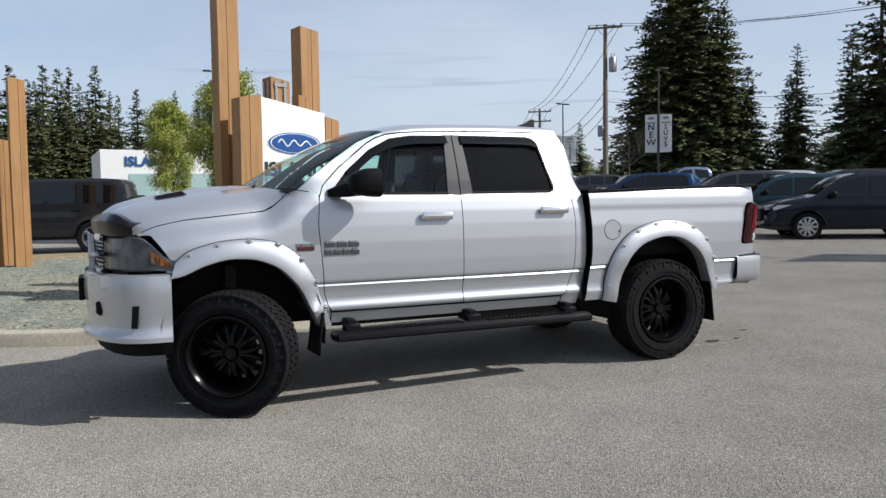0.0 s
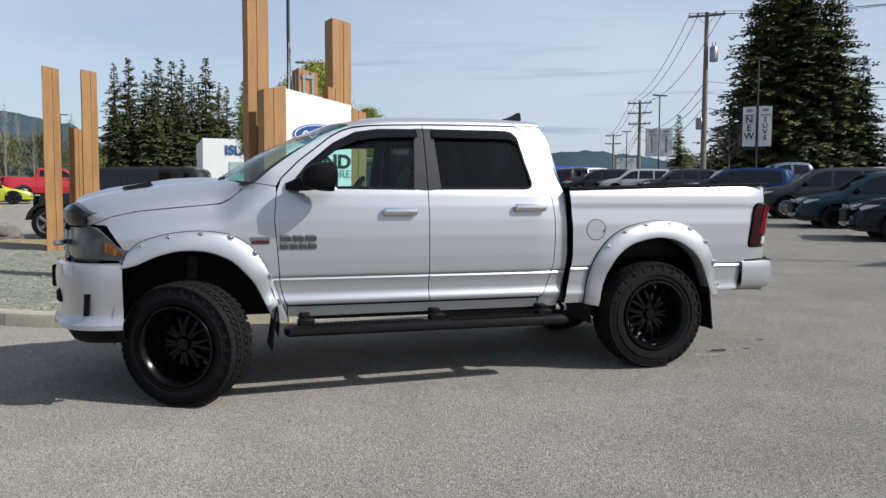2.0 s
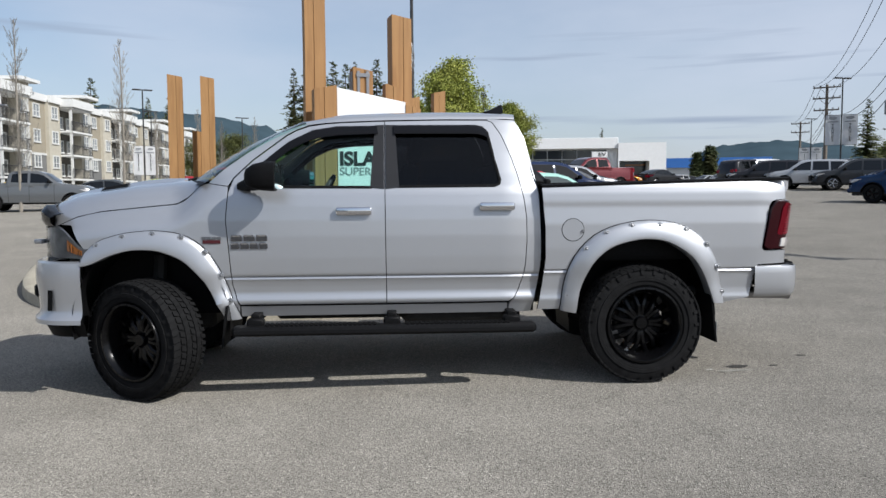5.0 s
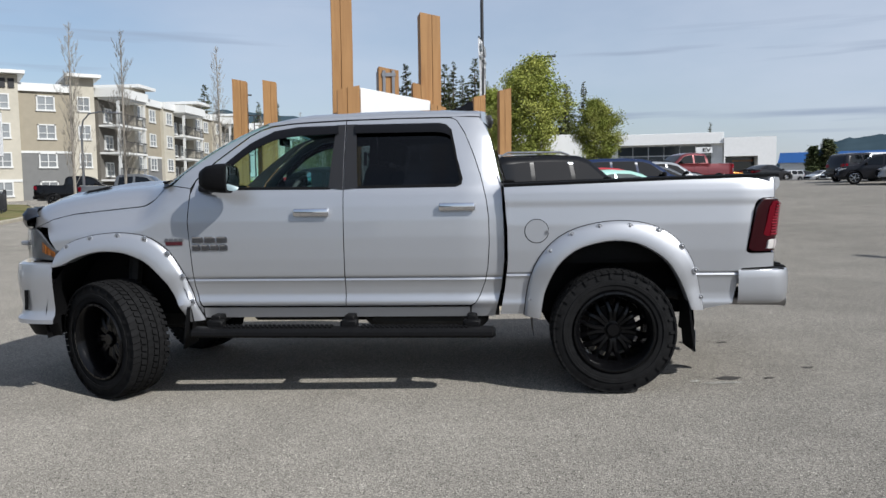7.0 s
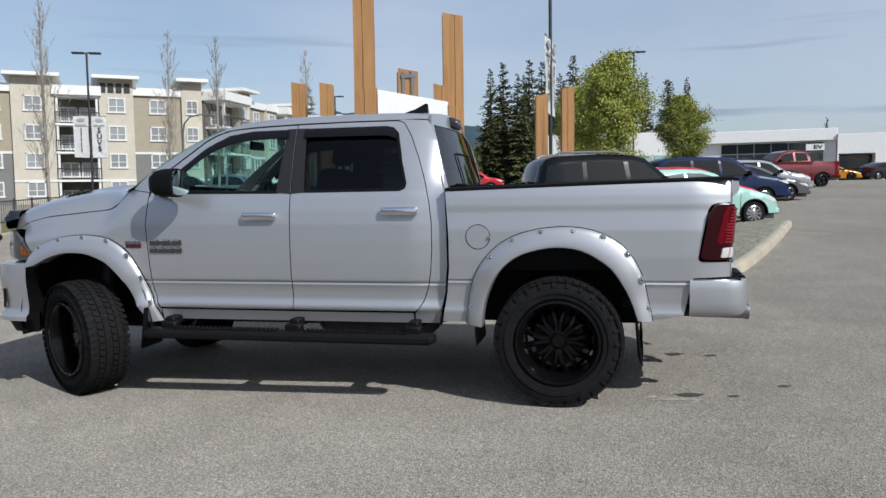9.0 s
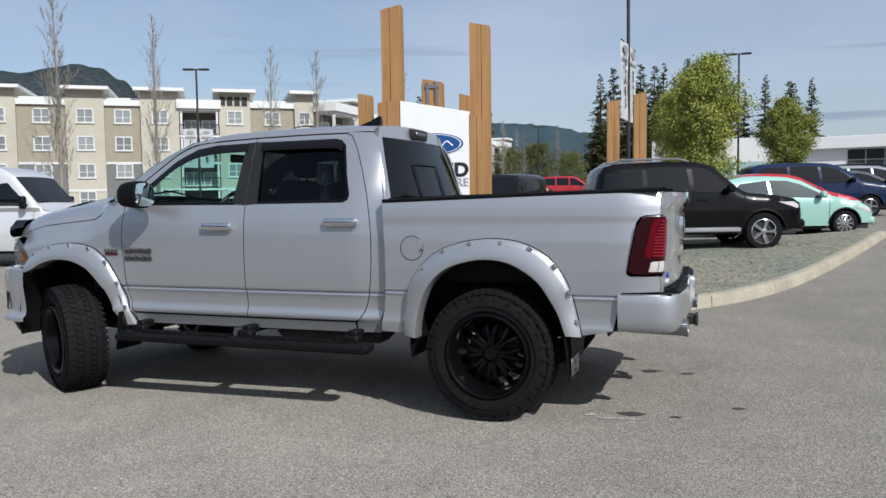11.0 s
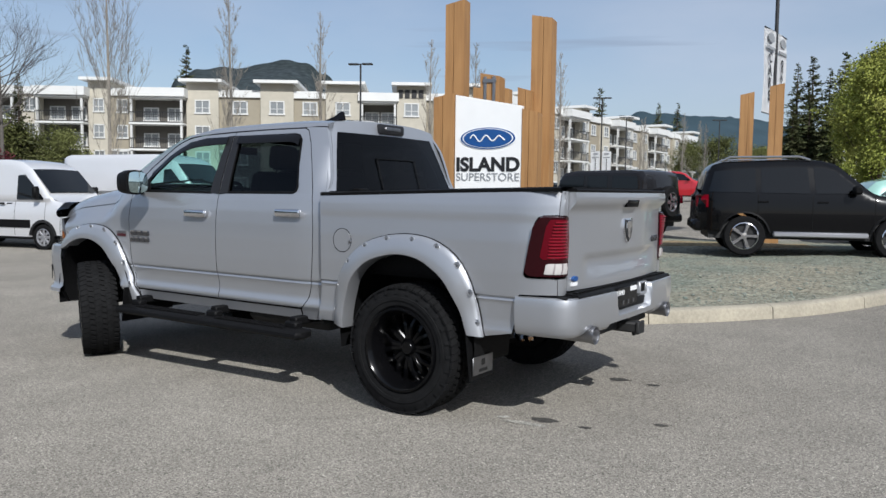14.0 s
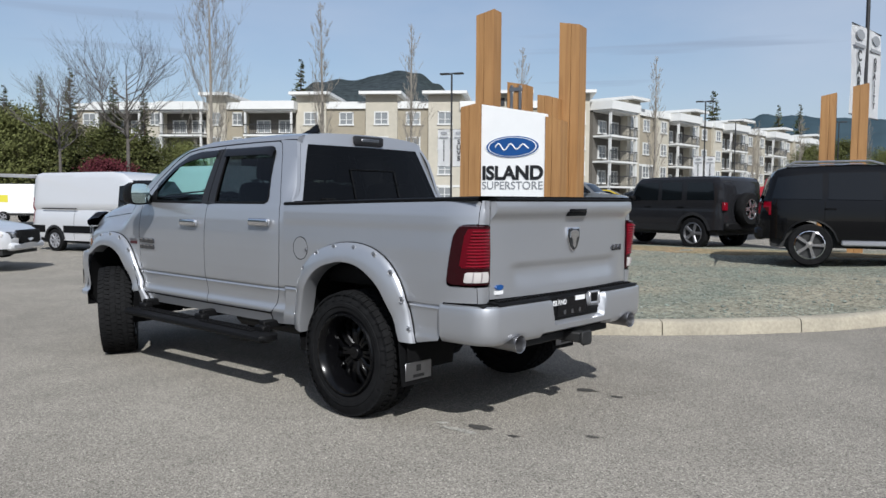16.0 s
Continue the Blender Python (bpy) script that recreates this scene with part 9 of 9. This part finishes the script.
def loose_stones():
    rng = random.Random(77)
    verts, faces = [], []
    count = 0
    while count < 5200:
        x, y = rng.uniform(-6.5, 5.2), 2.3 + 9.5 * rng.random() ** 1.5
        z = bed_z(x, y)
        if z is None:
            continue
        r = rng.uniform(0.008, 0.022) * (1.6 if rng.random() < 0.06 else 1.0)
        b = len(verts)
        a0 = rng.uniform(0, math.tau)
        for k in range(5):
            a = a0 + math.tau * k / 5
            q = r * rng.uniform(0.75, 1.2)
            verts.append((x + q * math.cos(a), y + q * math.sin(a), z + r * rng.uniform(0.0, 0.35)))
        verts.append((x + rng.gauss(0, r * 0.2), y + rng.gauss(0, r * 0.2), z + r * rng.uniform(0.6, 1.0)))
        verts.append((x, y, z - r * 0.5))
        for k in range(5):
            faces.append((b + k, b + (k + 1) % 5, b + 5))
            faces.append((b + (k + 1) % 5, b + k, b + 6))
        count += 1
    me = bpy.data.meshes.new("loose_stones")
    me.from_pydata(verts, [], faces)
    me.materials.append(PEBBLE)
    return tagged(new("loose_stones", me), "loose crushed grey-green stones over the gravel bed", "gravel", kind="stuff")


loose_stones()


# grass verge, kerb and rail fence before the apartments
def verge():
    line = smooth_line([(-17.2, 15.2), (-18.0, 18.0), (-19.5, 25.0), (-21.6, 30.5), (-25.6, 37.0), (-31.0, 45.0)], 6)
    bm, kb = bmesh.new(), bmesh.new()
    rows, krows = [], []
    for i, p in enumerate(line):
        d = (line[min(i + 1, len(line) - 1)] - line[max(i - 1, 0)]).normalized()
        n = Vector((-d.y, d.x))
        row = []
        for w, h in ((0.14, 0.13), (0.5, 0.17), (1.2, 0.22), (2.2, 0.24), (3.4, 0.22), (4.6, 0.10)):
            q = p + n * w
            row.append(bm.verts.new((q.x, q.y, ground_z(q.x, q.y) + h + 0.03 * noise.noise((q.x * 2, q.y * 2, 5)))))
        rows.append(row)
        krows.append([kb.verts.new((p.x + n.x * a, p.y + n.y * a, ground_z(p.x, p.y) + b)) for a, b in ((0, -0.1), (0.0, 0.12), (0.03, 0.15), (0.14, 0.15), (0.16, 0.0))])
    skin(bm, rows, closed=False)
    skin(kb, krows, closed=False)
    for b in (bm, kb):
        bmesh.ops.recalc_face_normals(b, faces=b.faces)
    if sum(f.normal.z for f in bm.faces) < 0:
        bmesh.ops.reverse_faces(bm, faces=bm.faces)
    tagged(link("grass_verge", bm, GRASS), "rough dry grass verge along the road", "grass", kind="structure")
    tagged(link("kerb", kb, CONCRETE), "pale concrete kerb along the grass verge", "kerb", kind="structure")
    fence = thing("rail_fence", "low black steel rail fence on the grass verge", "fence")
    spots = []
    for i in range(3, len(line) - 1, 1):
        d = (line[i + 1] - line[i]).normalized()
        q = line[i] + Vector((-d.y, d.x)) * 1.5
        spots.append(Vector((q.x, q.y, ground_z(q.x, q.y) + 0.15)))
    for p in spots:
        b = bmesh.new()
        box(b, (p.x - 0.03, p.y - 0.03, p.z - 0.1), (p.x + 0.03, p.y + 0.03, p.z + 1.1), 0.006)
        part("post", b, RAIL_BLACK, fence)
    for h in (0.25, 1.02):
        b = bmesh.new()
        tube(b, [p + Vector((0, 0, h)) for p in spots], 0.022, 5)
        part("rail", b, RAIL_BLACK, fence)
    for p, q in zip(spots, spots[1:]):
        for k in range(1, 8):
            r = p.lerp(q, k / 8)
            b = bmesh.new()
            box(b, (r.x - 0.008, r.y - 0.008, r.z + 0.25), (r.x + 0.008, r.y + 0.008, r.z + 1.02))
            part("baluster", b, RAIL_BLACK, fence, smooth=False)


verge()


def gooseneck(x, y, top, turn):
    z0 = ground_z(x, y)
    g = thing("street_lamp", "thin gooseneck street lamp with a curved arm", "street lamp", (x, y, z0), turn)
    h = top - z0
    bm = bmesh.new()
    tube(bm, [(0, 0, 0), (0, 0, h * 0.8), (0.12, 0, h * 0.91), (0.5, 0, h * 0.98), (1.2, 0, h), (1.7, 0, h * 0.99)], [0.09, 0.06, 0.05, 0.045, 0.04, 0.04], 8)
    part("pole", bm, STEEL, g)
    bm = bmesh.new()
    box(bm, (1.6, -0.12, h * 0.99 - 0.10), (2.25, 0.12, h * 0.99 + 0.03), 0.04)
    part("lamp_head", bm, STEEL, g)


gooseneck(-23.0, 37.6, 6.2, 0)
cedar = conifer(41, 3.0, 0.72, "columnar dark green cedar shrub clipped upright", step=0.055, bare=0.01, taper=0.22, dense=1.6)
plant(cedar, True, [(46.8, 112.0, 1.75, 0), (48.6, 111.5, 2.05, 80)])


def boulder(x, y, r, seed):
    bm = bmesh.new()
    bmesh.ops.create_icosphere(bm, subdivisions=4, radius=r)
    for v in bm.verts:
        o = v.co + Vector((seed, 0, 0))
        k = 1 + 0.38 * noise.noise(o * 2.1) + 0.20 * abs(noise.noise(o * 5)) + 0.10 * noise.noise(o * 11)
        v.co = Vector((v.co.x * k * 1.15, v.co.y * k, v.co.z * k * 0.72))
    bm.transform(pose(x, y, ground_z(x, y) + r * 0.40, 0, 0, seed * 50))
    tagged(link("boulder", bm, ROCK, smooth=False), "rough brown boulder at the edge of the gravel", "rock")


boulder(-6.5, 14.9, 0.44, 2)


def cone(x, y):
    z0 = ground_z(x, y)
    c = thing("traffic_cone", "orange traffic cone with a white band", "cone", (x, y, z0), 15, "traffic cones")
    bm = bmesh.new()
    box(bm, (-0.18, -0.18, 0), (0.18, 0.18, 0.03), 0.006)
    lathe(bm, [(0.14, 0.03), (0.03, 0.70), (0.02, 0.71), (0.001, 0.71)], 18, "z")
    part("cone_body", bm, ORANGE, c)
    bm = bmesh.new()
    lathe(bm, [(0.100, 0.30), (0.074, 0.46)], 18, "z")
    part("band", bm, WHITE_INK, c)


cone(-11.8, 34.0)
cone(-11.4, 35.3)


def trailer(x, y, turn):
    t = thing("cargo_trailer", "small white enclosed cargo trailer with a yellow panel", "trailer", (x, y, 0.0), turn)
    bm = bmesh.new()
    box(bm, (-1.6, -0.95, 0.45), (1.6, 0.95, 2.15), 0.06, seg=2)
    part("body", bm, WHITE_PAINT, t)
    bm = bmesh.new()
    box(bm, (-0.5, -0.962, 1.15), (0.15, -0.952, 1.55))
    part("side_panel", bm, YELLOW, t, smooth=False)
    bm = bmesh.new()
    box(bm, (-1.6, -0.97, 0.42), (1.6, 0.97, 0.55))
    tube(bm, [(1.6, 0, 0.5), (2.6, 0, 0.5)], 0.05, 6)
    part("chassis", bm, DARK_STEEL, t, smooth=False)
    for s in (-1, 1):
        car_wheel(t, -0.1, s * 0.98, 0.32, s, ALLOY_STEP, 5)


trailer(-41.5, 12.2, 40)


# van details: sliding-door rail, side rub strip
def van_details(van):
    half = 1.0
    for s in (-1, 1):
        def strip_on(name, lo, hi):
            bm = bmesh.new()
            box(bm, (lo[0], s * (half + 0.006) - 0.016, lo[1]), (hi[0], s * (half + 0.006) + 0.016, hi[1]), 0.008)
            part(name, bm, BLACK_PLASTIC, van)
        strip_on("slide_rail", (-2.35, 1.34), (-0.75, 1.375))
        strip_on("rub_strip", (-1.37, 0.61), (1.52, 0.83))
        strip_on("rub_strip", (-2.86, 0.61), (-2.23, 0.83))
        strip_on("door_handle", (0.42, 1.25), (0.62, 1.30))


van_details(van_one)
